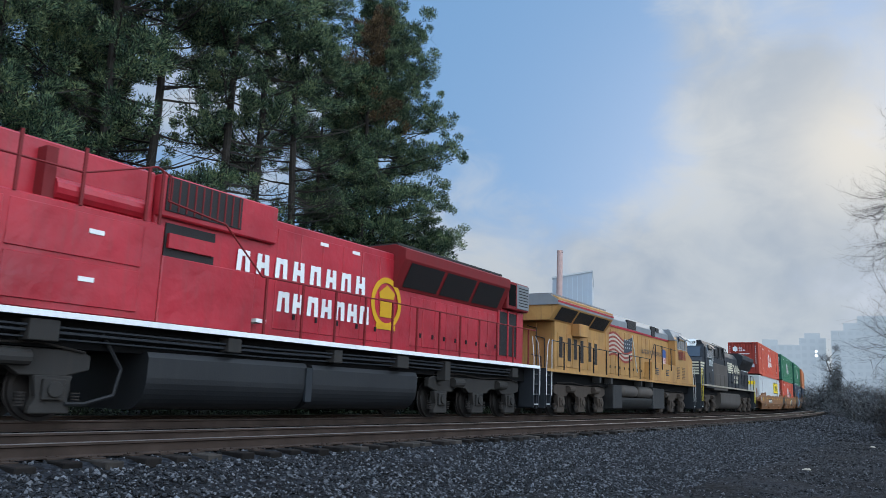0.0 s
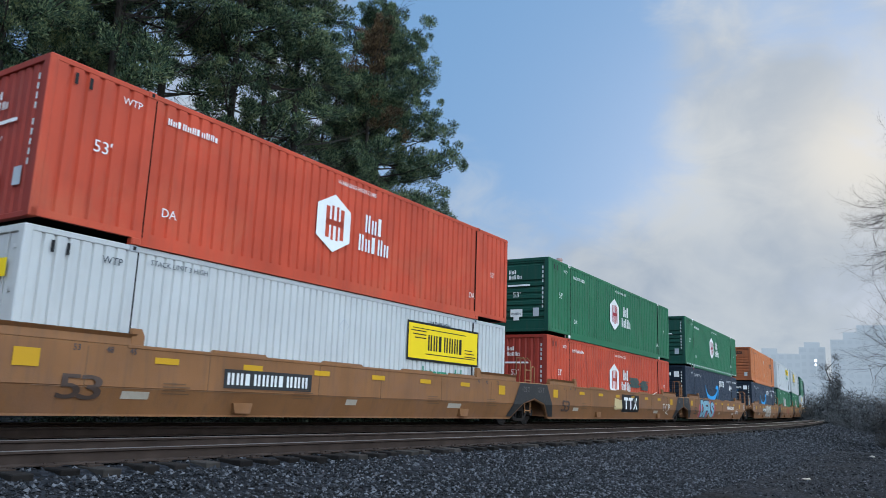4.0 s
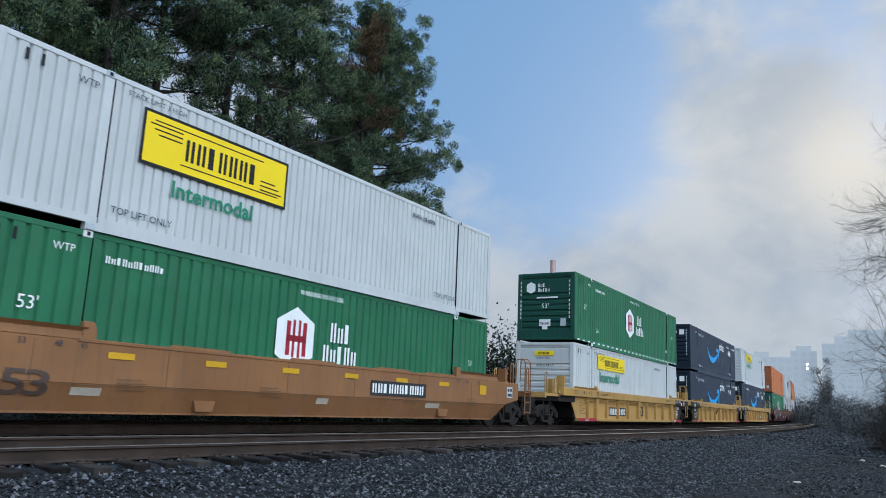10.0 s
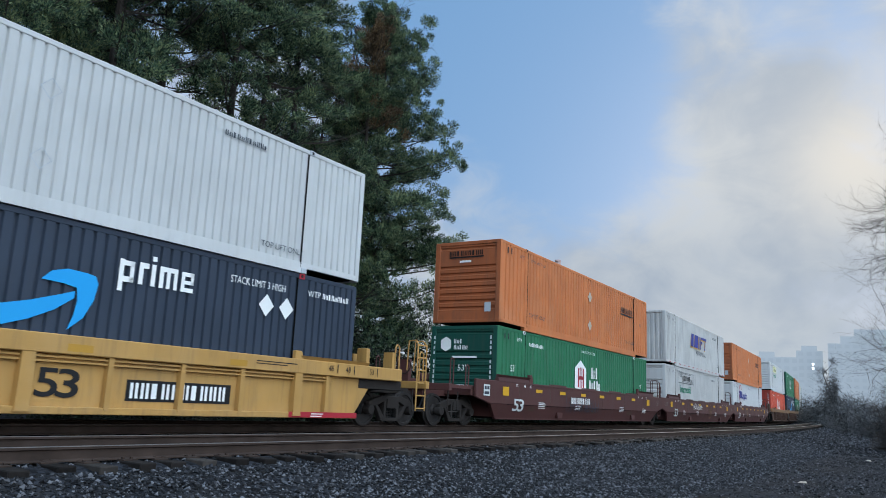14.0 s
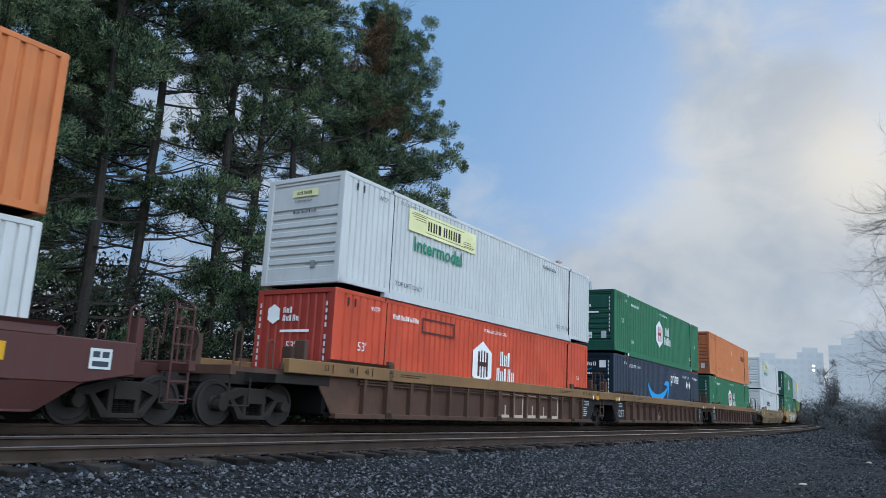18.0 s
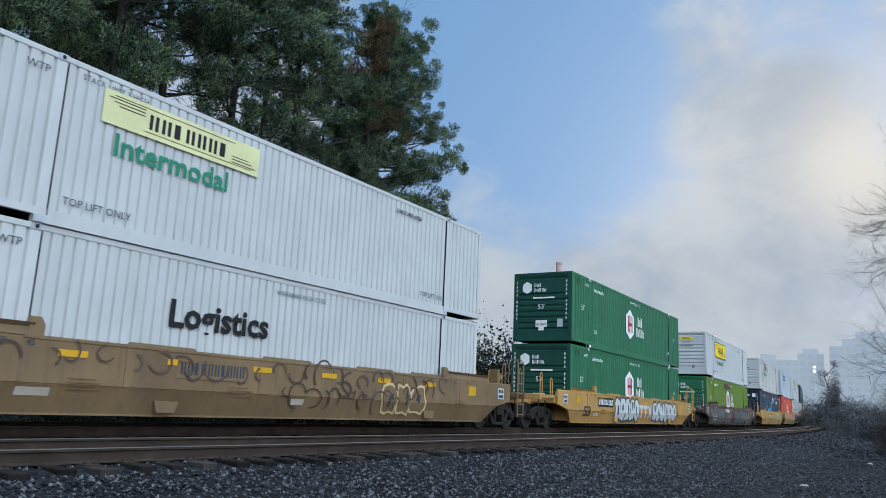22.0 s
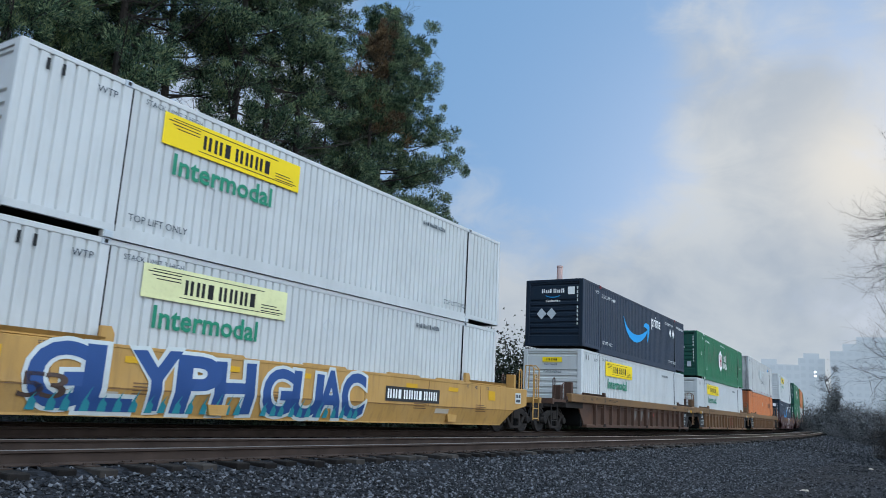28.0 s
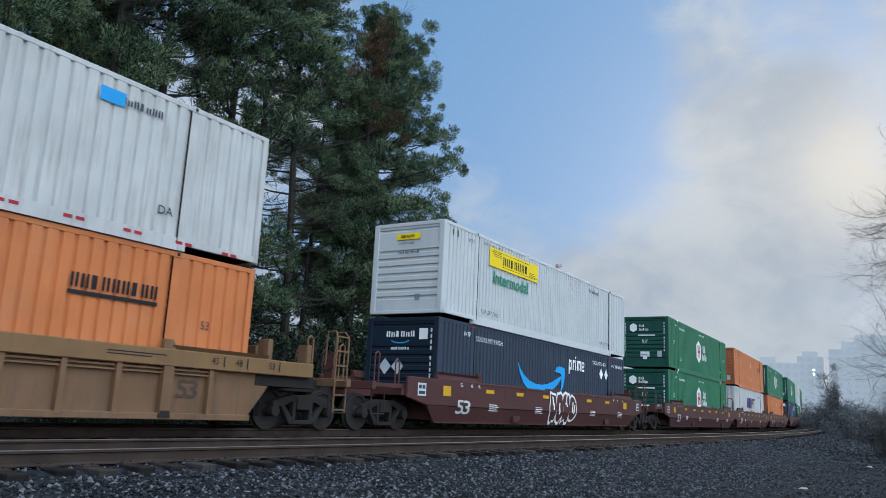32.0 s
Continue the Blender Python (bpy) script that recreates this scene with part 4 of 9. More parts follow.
# hall with a stack, seen over the train
x, y = along(9.74, 150)
t = thing("industrial_hall", "grey metal-clad hall with a sloping roof edge", "building", m=pose(x, y, 0.5, 0, 0, -12))
bm = bmesh.new()
prism(bm, [(-3.80, -1), (3.80, -1), (3.80, 24.18), (-3.80, 22.71)], 0, 22)
part("wall", bm, M["grey_wall"], t)
# roof edge and seams glow too, as haze put into the material
bm = bmesh.new()
prism(bm, [(-3.95, 22.71), (3.95, 24.18), (3.95, 24.48), (-3.95, 23.01)], -0.2, 22.2)
part("roof", bm, M["hazy_wall"], t)
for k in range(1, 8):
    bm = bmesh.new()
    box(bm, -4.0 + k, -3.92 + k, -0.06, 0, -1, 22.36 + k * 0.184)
    part("seam", bm, M["hazy_wall"], t)
x, y = along(8.81, 146)
t = thing("chimney_stack", "slim pinkish smoke stack behind the hall", "chimney", m=pose(x, y, 0.5))
bm = bmesh.new()
lathe(bm, [(0.66, -1), (0.54, 27.10), (0.60, 27.15), (0.60, 27.50), (0.4, 27.50)], 16, "z")
part("shaft", bm, M["stack_pink"], t, smooth=False)

# pale house behind the conifers
t = thing("apartment_house", "pale rendered house glimpsed through the conifers", "house", m=line_pose(20, 44, 0.8))
bm = bmesh.new()
box(bm, -12, 2, 0, 12, -1, 9.7)
part("wall", bm, M["pale_wall"], t)
bm = bmesh.new()
prism(bm, [(-12.6, 9.7), (2.6, 9.7), (0.5, 11.7), (-10, 11.7)], -0.6, 12.6)
part("roof", bm, M["grey_wall"], t)
for i in range(4):
    for j in range(3):
        w = put("window", shared("window_frame", lambda bm: box(bm, -0.65, 0.65, -0.06, 0.02, 0, 1.5), M["white_paint"]), t, Matrix.Translation((-10.2 + i * 3.3, 0, 1.0 + j * 2.9)))
        put("pane", shared("window_pane", lambda bm: box(bm, -0.55, 0.55, -0.075, -0.05, 0.1, 1.4), M["glass"]), w)

# litter on the gravel
for i, (s, off, w) in enumerate(((21.0, -5.6, 0.10), (36, -6.2, 0.14), (33, -7.0, 0.12), (48, -8.6, 0.16))):
    x, y, z = (float(v) for v in on_line(s, off))
    t = thing("litter", "crumpled white scrap lying on the gravel", "litter", "scraps on the gravel", m=pose(x, y, z + float(ground_z(off)) + 0.02, 0, 0, i * 50))
    g = random.Random(i)
    bm = bmesh.new()
    bmesh.ops.create_icosphere(bm, subdivisions=2, radius=w)
    for v in bm.verts:
        v.co = Vector((v.co.x * (1 + g.uniform(-0.3, 0.3)), v.co.y * 0.7 * (1 + g.uniform(-0.3, 0.3)), v.co.z * 0.35 * (1 + g.uniform(-0.4, 0.4))))
    part("scrap", bm, M["primer_patch"], t)

# ---- containers: x along (leading end at -L/2), near side at -y, z from the floor up ----
CL, CW, CH = 16.154, 2.591, 2.896
HX = CL / 2
POST = 6.096
MOVERS = []          # (thing, place in the train, height over the rails, kind)


def corrugated(x0, x1, pitch, depth, y, z0, z1):
    """A wall of upright folds, facing -y."""
    def make(bm):
        n = max(2, round((x1 - x0) / pitch))
        p = (x1 - x0) / n
        xs = []
        for i in range(n):
            a = x0 + i * p
            xs += [(a, y), (a + p * 0.66, y), (a + p * 0.75, y + depth), (a + p * 0.91, y + depth)]
        xs.append((x1, y))
        lo, hi = [bm.verts.new((a, b, z0)) for a, b in xs], [bm.verts.new((a, b, z1)) for a, b in xs]
        for i in range(len(xs) - 1):
            bm.faces.new((lo[i], lo[i + 1], hi[i + 1], hi[i]))
        return bm
    return make


def ribbed_plate(x0, x1, pitch, y, z0, z1):
    """A wall of broad flat strips with slim upright grooves between them."""
    def make(bm):
        n = max(2, round((x1 - x0) / pitch))
        p = (x1 - x0) / n
        xs = []
        for i in range(n):
            a = x0 + i * p
            xs += [(a, y), (a + p * 0.70, y), (a + p * 0.77, y + 0.040), (a + p * 0.91, y + 0.040)]
        xs.append((x1, y))
        lo, hi = [bm.verts.new((a, b, z0)) for a, b in xs], [bm.verts.new((a, b, z1)) for a, b in xs]
        for i in range(len(xs) - 1):
            bm.faces.new((lo[i], lo[i + 1], hi[i + 1], hi[i]))
        return bm
    return make


def louvred_end(bm):
    """The closed end: a flat band above, level pressed ribs below."""
    y0, y1 = -CW / 2 + 0.16, CW / 2 - 0.16
    prof = [(0.03, 0.16), (0.03, 0.42)]
    z = 0.42
    while z < 1.95:
        prof += [(0.03, z), (0.03, z + 0.11), (0.075, z + 0.14), (0.075, z + 0.20), (0.03, z + 0.23)]
        z += 0.235
    prof += [(0.03, 2.62), (0.065, 2.64), (0.065, 2.69), (0.03, 2.71), (0.03, CH - 0.12)]
    a, b = [bm.verts.new((-HX + x, y0, z)) for x, z in prof], [bm.verts.new((-HX + x, y1, z)) for x, z in prof]
    for i in range(len(prof) - 1):
        bm.faces.new((a[i], a[i + 1], b[i + 1], b[i]))
    return bm


def folded_end(bm):
    y0, y1 = -CW / 2 + 0.16, CW / 2 - 0.16
    n, ys = 9, []
    p = (y1 - y0) / n
    for i in range(n):
        a = y0 + i * p
        ys += [(a, 0.03), (a + p * 0.5, 0.03), (a + p * 0.64, 0.065), (a + p * 0.86, 0.065)]
    ys.append((y1, 0.03))
    lo, hi = [bm.verts.new((-HX + d, y, 0.14)) for y, d in ys], [bm.verts.new((-HX + d, y, CH - 0.1)) for y, d in ys]
    for i in range(len(ys) - 1):
        bm.faces.new((lo[i], lo[i + 1], hi[i + 1], hi[i]))
    return bm


def rail_long(z0, z1, inset):
    return lambda bm: box(bm, -HX + 0.02, HX - 0.02, -CW / 2 + inset, -CW / 2 + 0.10, z0, z1)


def stepped_rail(bm):
    """Bottom rail, higher at both overhanging ends."""
    q = POST + 0.1
    return prism(bm, [(-HX + 0.02, 0.12), (-q, 0.12), (-q, 0.0), (q, 0.0), (q, 0.12), (HX - 0.02, 0.12), (HX - 0.02, 0.245), (-HX + 0.02, 0.245)], -CW / 2, -CW / 2 + 0.10)


def container(style, leading_doors=False):
    spec = STYLES[style]
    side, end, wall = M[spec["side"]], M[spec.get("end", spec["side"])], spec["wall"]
    c = thing("shipping_container", spec["label"], "container", "containers on the train")
    if wall == "fold":
        mk = lambda a, b: corrugated(a, b, spec.get("pitch", 0.272), 0.046, -CW / 2 + 0.012, 0.24, CH - 0.10)
    else:
        mk = lambda a, b: ribbed_plate(a, b, 0.212, -CW / 2 + 0.018, 0.24, CH - 0.09)
    flip = Matrix.Diagonal((1, -1, 1, 1))
    for tag, a, b in (("lead", -HX + 0.13, -POST - 0.09), ("mid", -POST + 0.09, POST - 0.09), ("trail", POST + 0.09, HX - 0.13)):
        me = shared(("side_panel", wall, tag, spec.get("pitch")), mk(a, b), side)
        put("side_panel", me, c)
        if tag == "mid":
            far = shared(("far_panel", wall, spec.get("pitch")), mk(-HX + 0.13, HX - 0.13), side)
            put("far_side_panel", far, c, Matrix.Rotation(math.pi, 4, "Z"))
    for z0, z1, nm, inset in ((0.0, 0.245, "bottom_rail", 0.0), (CH - 0.105, CH, "top_rail", 0.006)):
        me = shared(("rail", nm), rail_long(z0, z1, inset) if z0 else stepped_rail, side, bevel=0.012 if z0 else 0.0)
        put(nm, me, c)
        put(nm, me, c, Matrix.Rotation(math.pi, 4, "Z"))
    post = shared("corner_post", lambda bm: box(bm, -HX, -HX + 0.15, -CW / 2, -CW / 2 + 0.17, 0.10, CH), side, bevel=0.02)
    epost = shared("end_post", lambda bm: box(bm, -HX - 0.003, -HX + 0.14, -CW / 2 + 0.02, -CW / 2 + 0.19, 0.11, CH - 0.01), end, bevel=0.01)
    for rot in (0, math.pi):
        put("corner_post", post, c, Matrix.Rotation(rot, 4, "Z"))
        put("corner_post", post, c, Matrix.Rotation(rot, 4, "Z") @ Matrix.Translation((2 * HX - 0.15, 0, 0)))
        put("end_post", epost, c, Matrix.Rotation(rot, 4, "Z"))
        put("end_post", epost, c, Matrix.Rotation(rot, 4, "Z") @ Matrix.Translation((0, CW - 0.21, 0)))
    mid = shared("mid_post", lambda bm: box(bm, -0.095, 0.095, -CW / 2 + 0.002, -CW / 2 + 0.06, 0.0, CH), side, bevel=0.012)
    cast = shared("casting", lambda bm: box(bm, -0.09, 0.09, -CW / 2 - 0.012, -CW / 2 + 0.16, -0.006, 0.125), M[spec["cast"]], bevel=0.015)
    groove = shared("groove", lambda bm: box(bm, -0.007, 0.007, -CW / 2 - 0.004, -CW / 2 + 0.03, 0.14, CH - 0.11), M["shade_black"])
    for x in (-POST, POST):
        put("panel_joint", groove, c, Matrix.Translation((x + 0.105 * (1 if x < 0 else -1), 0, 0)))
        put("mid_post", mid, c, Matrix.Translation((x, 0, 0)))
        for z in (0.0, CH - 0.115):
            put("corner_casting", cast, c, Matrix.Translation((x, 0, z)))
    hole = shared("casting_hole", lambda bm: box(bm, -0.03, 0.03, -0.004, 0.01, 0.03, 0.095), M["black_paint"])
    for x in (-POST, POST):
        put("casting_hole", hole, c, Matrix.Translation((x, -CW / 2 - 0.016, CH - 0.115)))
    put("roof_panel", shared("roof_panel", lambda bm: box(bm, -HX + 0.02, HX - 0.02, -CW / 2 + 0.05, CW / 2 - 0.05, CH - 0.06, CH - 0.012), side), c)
    # dark floor paints the shade in the gap between stacked containers
    put("floor_panel", shared("floor_panel", lambda bm: box(bm, -HX + 0.05, HX - 0.05, -CW / 2 + 0.06, CW / 2 - 0.06, 0.12, 0.2), M["shade_black"]), c)
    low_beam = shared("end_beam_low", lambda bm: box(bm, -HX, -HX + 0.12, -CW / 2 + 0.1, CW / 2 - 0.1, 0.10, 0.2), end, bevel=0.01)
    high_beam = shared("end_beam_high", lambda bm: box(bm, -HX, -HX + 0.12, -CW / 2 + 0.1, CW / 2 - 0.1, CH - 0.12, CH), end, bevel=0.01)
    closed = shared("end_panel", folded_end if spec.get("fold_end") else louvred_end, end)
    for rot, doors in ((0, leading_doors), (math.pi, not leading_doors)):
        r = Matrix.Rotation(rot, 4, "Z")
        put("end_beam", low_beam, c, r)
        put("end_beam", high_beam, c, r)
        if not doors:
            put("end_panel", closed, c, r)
        else:
            for k in (0, 1):
                y0 = -CW / 2 + 0.17 + k * 1.13
                d = put("door", shared(("door", k), lambda bm: box(bm, -HX + 0.03, -HX + 0.07, y0, y0 + 1.12, 0.17, CH - 0.13), end, bevel=0.012), c, r)
                for yy in (y0 + 0.28, y0 + 0.84) if leading_doors else ():
                    put("lock_rod", shared(("rod", round(yy, 2)), lambda bm: tube(bm, (-HX + 0.012, yy, 0.12), (-HX + 0.012, yy, CH - 0.1), 0.017, 6), M["bright_steel"]), d)
                for zz in (0.4, 1.1, 1.8, 2.5) if leading_doors else ():
                    put("hinge", shared(("hinge", k, zz), lambda bm: box(bm, -HX + 0.005, -HX + 0.035, y0 + (0 if k == 0 else 1.0), y0 + (0.12 if k == 0 else 1.12), zz, zz + 0.07), M["bright_steel"]), d)
    for f in spec["marks"]:
        f(c, end=not leading_doors)
    return c


YS = -CW / 2 - 0.016      # marks on the near side
XE = -HX - 0.008          # marks on the leading end


def rust_streaks(c, end=True):
    """Rust that has run down the folds."""
    g = random.Random(17)
    runs = []
    for x in list(np.arange(-5.6, 7.8, 0.272)):
        if g.random() < 0.45:
            w, top, low = g.uniform(0.02, 0.05), g.uniform(1.5, 2.5), g.uniform(0.5, 1.3)
            runs.append([(x - w, top), (x - w * 0.4, low), (x + w * 0.4, low), (x + w, top - 0.1)])
    mark("rust_streak", "runs", runs, M["rust"], c, 0, 0, YS + 0.004)


def teal_smear(c, end=True):
    for x, z, w in ((9.5, 1.30, 1.25), (11.15, 1.22, 0.95)):
        g = random.Random(int(x))
        mark("overpaint_smear", "smear %.2f" % w, [rect(g.uniform(-0.25, 0.1), 0.05 * k, w + g.uniform(-0.15, 0.25), 0.05 * k + 0.05, 0.1) for k in range(9)], M["overpaint"], c, -HX + x, z, YS)


def dark_frame(c, end=True):
    """A patch outlined with dark red paint, where a name was painted out."""
    mark("painted_out_name", "frame", [rect(0, 0, 1.75, 0.05), rect(0, 0.37, 1.75, 0.42), rect(0, 0.05, 0.06, 0.37), rect(1.69, 0.05, 1.75, 0.37)], M["maroon_car"], c, -HX + 3.75, 2.18, YS)


def lime_patch(c, end=True):
    mark("painted_out_name", "painted out", [rect(0, 0, 2.4, 0.34)], M["maroon_car"], c, -HX + 5.9, 2.36, YS)


def small_marks(c, material, end=True):
    word("WTP", 0.13, material, c, -HX + 1.38, 2.48, YS)
    for x in (-HX + 0.45, -HX + 0.72):
        mark("lashing_slot", "slot", [rect(0, 0, 0.06, 0.20)], M["black_paint"], c, x, 2.50, YS + 0.004)


def hub_marks(c, end=True, hexed="white_paint", legs="red_paint"):
    w = M["white_paint"]
    mark("emblem", "hexagon", [hexagon(0, 0, 1.22, 1.42)], w, c, -HX + 7.25, 1.55, YS)
    mark("emblem_sign", "two posts and a tie", [rect(-0.30, -0.38, -0.17, 0.38), rect(-0.10, -0.42, -0.02, 0.42), rect(0.08, -0.42, 0.16, 0.42), rect(0.23, -0.38, 0.36, 0.38), rect(-0.30, -0.07, 0.36, 0.07)], M[legs], c, -HX + 7.25, 1.55, YS - 0.004)
    mark("name_mark", "upper short word", fit_bars(3, 0.78, 0.46), w, c, -HX + 8.45, 1.58, YS)
    mark("name_mark", "lower short word", fit_bars(5, 1.30, 0.42), w, c, -HX + 8.22, 1.08, YS)
    word("WARNING HIGH CUBE", 0.11, w, c, -HX + 7.30, 2.56, YS, squeeze=0.95)
    word("53'", 0.22, w, c, -HX + 0.92, 1.45, YS)
    word("53'", 0.16, w, c, HX - 1.2, 1.45, YS)
    mark("number_mark", "serial", fit_bars(11, 1.25, 0.13), w, c, -HX + 2.36, 2.40, YS)
    word("DA", 0.17, w, c, -HX + 2.42, 0.62, YS)
    word("DA", 0.17, w, c, HX - 2.5, 0.62, YS)
    small_marks(c, w)
    if end:
        mark("end_emblem", "end hexagon", [hexagon(0, 0, 0.40, 0.50)], w, c, 0.68, 2.28, XE, END)
        mark("end_name_mark", "end words", fit_bars(3, 0.34, 0.15) + [[(x, y - 0.2) for x, y in p] for p in fit_bars(5, 0.55, 0.15)], w, c, 0.36, 2.30, XE, END)
        mark("notice_mark", "end notice", [rect(0, 0, 0.95, 0.065)], w, c, 0.42, 1.82, XE, END)
        word("53'", 0.20, w, c, 0.2, 1.40, XE, END)
        mark("notice_plate", "end plate", [rect(0, 0, 0.50, 0.28), rect(0.13, -0.14, 0.37, 0)], w, c, 0.28, 0.66, XE, END)
        mark("notice_text", "end plate bars", fit_bars(8, 0.42, 0.09, cut=False), M["dark_word"], c, 0.24, 0.72, XE - 0.004, END)
        mark("vent_plate", "vent", [rect(0, 0, 0.24, 0.32)], M["grey_container"], c, -0.66, 0.66, XE, END)
        for x in (1.16, -1.02):
            mark("number_mark", "upright serial", [rect(0, -i * 0.17 - (0.12 if i > 3 else 0), 0.055, -i * 0.17 + 0.11 - (0.12 if i > 3 else 0)) for i in range(9)], M["tag_pale"], c, x, 2.45, XE - 0.006, END)


def hub_stripe_marks(c, end=True):
    hub_marks(c, end)
    mark("reflector_strip", "reflector", [rect(i * 0.61, 0, i * 0.61 + 0.26, 0.06) for i in range(26)], M["white_paint"], c, -HX + 0.25, 0.12, -CW / 2 - 0.008)


def jb_marks(c, end=True, board="sign_yellow", tall=0.62, z=2.0, ink="word_green", frame_line=False, rear=False):
    x = -HX + (2.78 if not rear else 10.6)
    if frame_line:
        mark("sign_border", "border %s" % tall, [rect(-0.06, -0.06, 3.76, tall + 0.06)], M["black_paint"], c, x, z, YS)
    if board:
        mark("sign_board", "board %s" % tall, [rect(0, 0, 3.70, tall)], M[board], c, x, z, YS - 0.003)
    else:
        mark("sign_border", "thin frame %s" % tall, [rect(0, 0, 3.7, 0.025), rect(0, tall - 0.025, 3.7, tall), rect(0, 0, 0.025, tall), rect(3.675, 0, 3.7, tall)], M["dark_word"], c, x, z, YS)
    mark("name_mark", "board name %s" % tall, fit_bars(7, 1.95, tall * 0.46, cut=False), M["black_paint"], c, x + 0.95, z + tall * 0.26, YS - 0.006)
    mark("scroll", "scroll %s" % tall, [rect(0.1, tall * 0.78, 0.85, tall * 0.81), rect(0.2, tall * 0.68, 0.85, tall * 0.71), rect(0.3, tall * 0.58, 0.85, tall * 0.61), rect(2.95, tall * 0.20, 3.6, tall * 0.23), rect(2.95, tall * 0.30, 3.5, tall * 0.33), rect(2.95, tall * 0.40, 3.4, tall * 0.43),
                                              rect(0.85, tall * 0.14, 3.5, tall * 0.165), rect(0.2, tall * 0.86, 3.0, tall * 0.885)], M["black_paint"], c, x, z, YS - 0.006)
    word("Intermodal", 0.40 if tall < 0.8 else 0.32, M[ink], c, x + (0.28 if tall < 0.8 else 0.7), z - 0.52, YS, squeeze=1.05, bold=0.022)
    word("TOP LIFT ONLY", 0.13, M["dark_word"], c, -HX + 2.30, 0.38, YS)
    word("TOP LIFT ONLY", 0.13, M["dark_word"], c, HX - 3.35, 0.38, YS)
    word("STACK LIMIT 3 HIGH", 0.10, M["dark_word"], c, -HX + 2.35, 2.60, YS)
    mark("number_mark", "jb serial", fit_bars(11, 1.2, 0.12), M["dark_word"], c, HX - 4.6, 2.46, YS)
    for zz in (2.05, 0.85):
        mark("placard_frame", "placard", ring_poly(0, 0, 0.19, 0.19, 0.02, 0, 360, 4), M["grey_container"], c, -HX + 7.9, zz, YS)
    small_marks(c, M["dark_word"])
    if end:
        mark("end_board", "end board", [rect(0, 0, 0.86, 0.19)], M[board or "white_container"], c, 0.42, 2.36, XE, END)
        mark("end_name_mark", "end name", fit_bars(7, 0.52, 0.09, cut=False), M["black_paint"], c, 0.26, 2.41, XE - 0.004, END)
        word("Intermodal", 0.09, M["dark_word"], c, 0.34, 2.22, XE, END)
        mark("number_mark", "end serial", fit_bars(9, 0.8, 0.08), M["dark_word"], c, 0.36, 1.92, XE, END)
        for yy, zz in ((0.78, 1.45), (0.78, 0.45)):
            mark("placard_frame", "placard", ring_poly(0, 0, 0.19, 0.19, 0.02, 0, 360, 4), M["grey_container"], c, yy, zz, XE, END)
        mark("vent_plate", "small vent", [rect(0, 0, 0.16, 0.18)], M["grey_loco"], c, -0.35, 0.5, XE, END)
    else:
        mark("end_board", "door board", [rect(0, 0, 1.9, 0.30)], M["sign_yellow"], c, 0.95, 2.05, XE - 0.02, END)
        mark("end_name_mark", "door name", fit_bars(7, 1.0, 0.15, cut=False), M["black_paint"], c, 0.5, 2.12, XE - 0.024, END)
        mark("notice_plate", "door notice", [rect(0, 0, 0.3, 0.3)], M["mark_yellow"], c, -0.6, 0.75, XE - 0.02, END)
        mark("notice_plate", "door notice", [rect(0, 0, 0.3, 0.3)], M["grey_container"], c, 0.75, 1.2, XE - 0.02, END)


def smile_polys():
    """A curved band that swells to its middle, and a bent arrow tip."""
    spine = ((0.0, 0.86, 0.03), (0.22, 0.55, 0.20), (0.5, 0.31, 0.28), (0.95, 0.11, 0.34), (1.5, 0.0, 0.37), (2.05, 0.0, 0.37), (2.55, 0.08, 0.34), (3.0, 0.21, 0.30), (3.4, 0.37, 0.24), (3.72, 0.54, 0.12))
    out = []
    for (x0, z0, t0), (x1, z1, t1) in zip(spine, spine[1:]):
        out.append([(x0, z0 - t0 / 2), (x1, z1 - t1 / 2), (x1, z1 + t1 / 2), (x0, z0 + t0 / 2)])
    out.append([(3.12, 0.72), (3.50, 0.70), (3.74, 0.66), (3.90, 0.93), (3.55, 0.95), (3.28, 0.88)])
    out.append([(3.90, 0.93), (3.74, 0.66), (3.78, 0.45), (3.74, 0.20), (3.66, -0.05), (3.92, 0.17), (4.08, 0.50), (4.12, 0.78), (4.06, 0.90)])
    return out


SMILE = smile_polys()


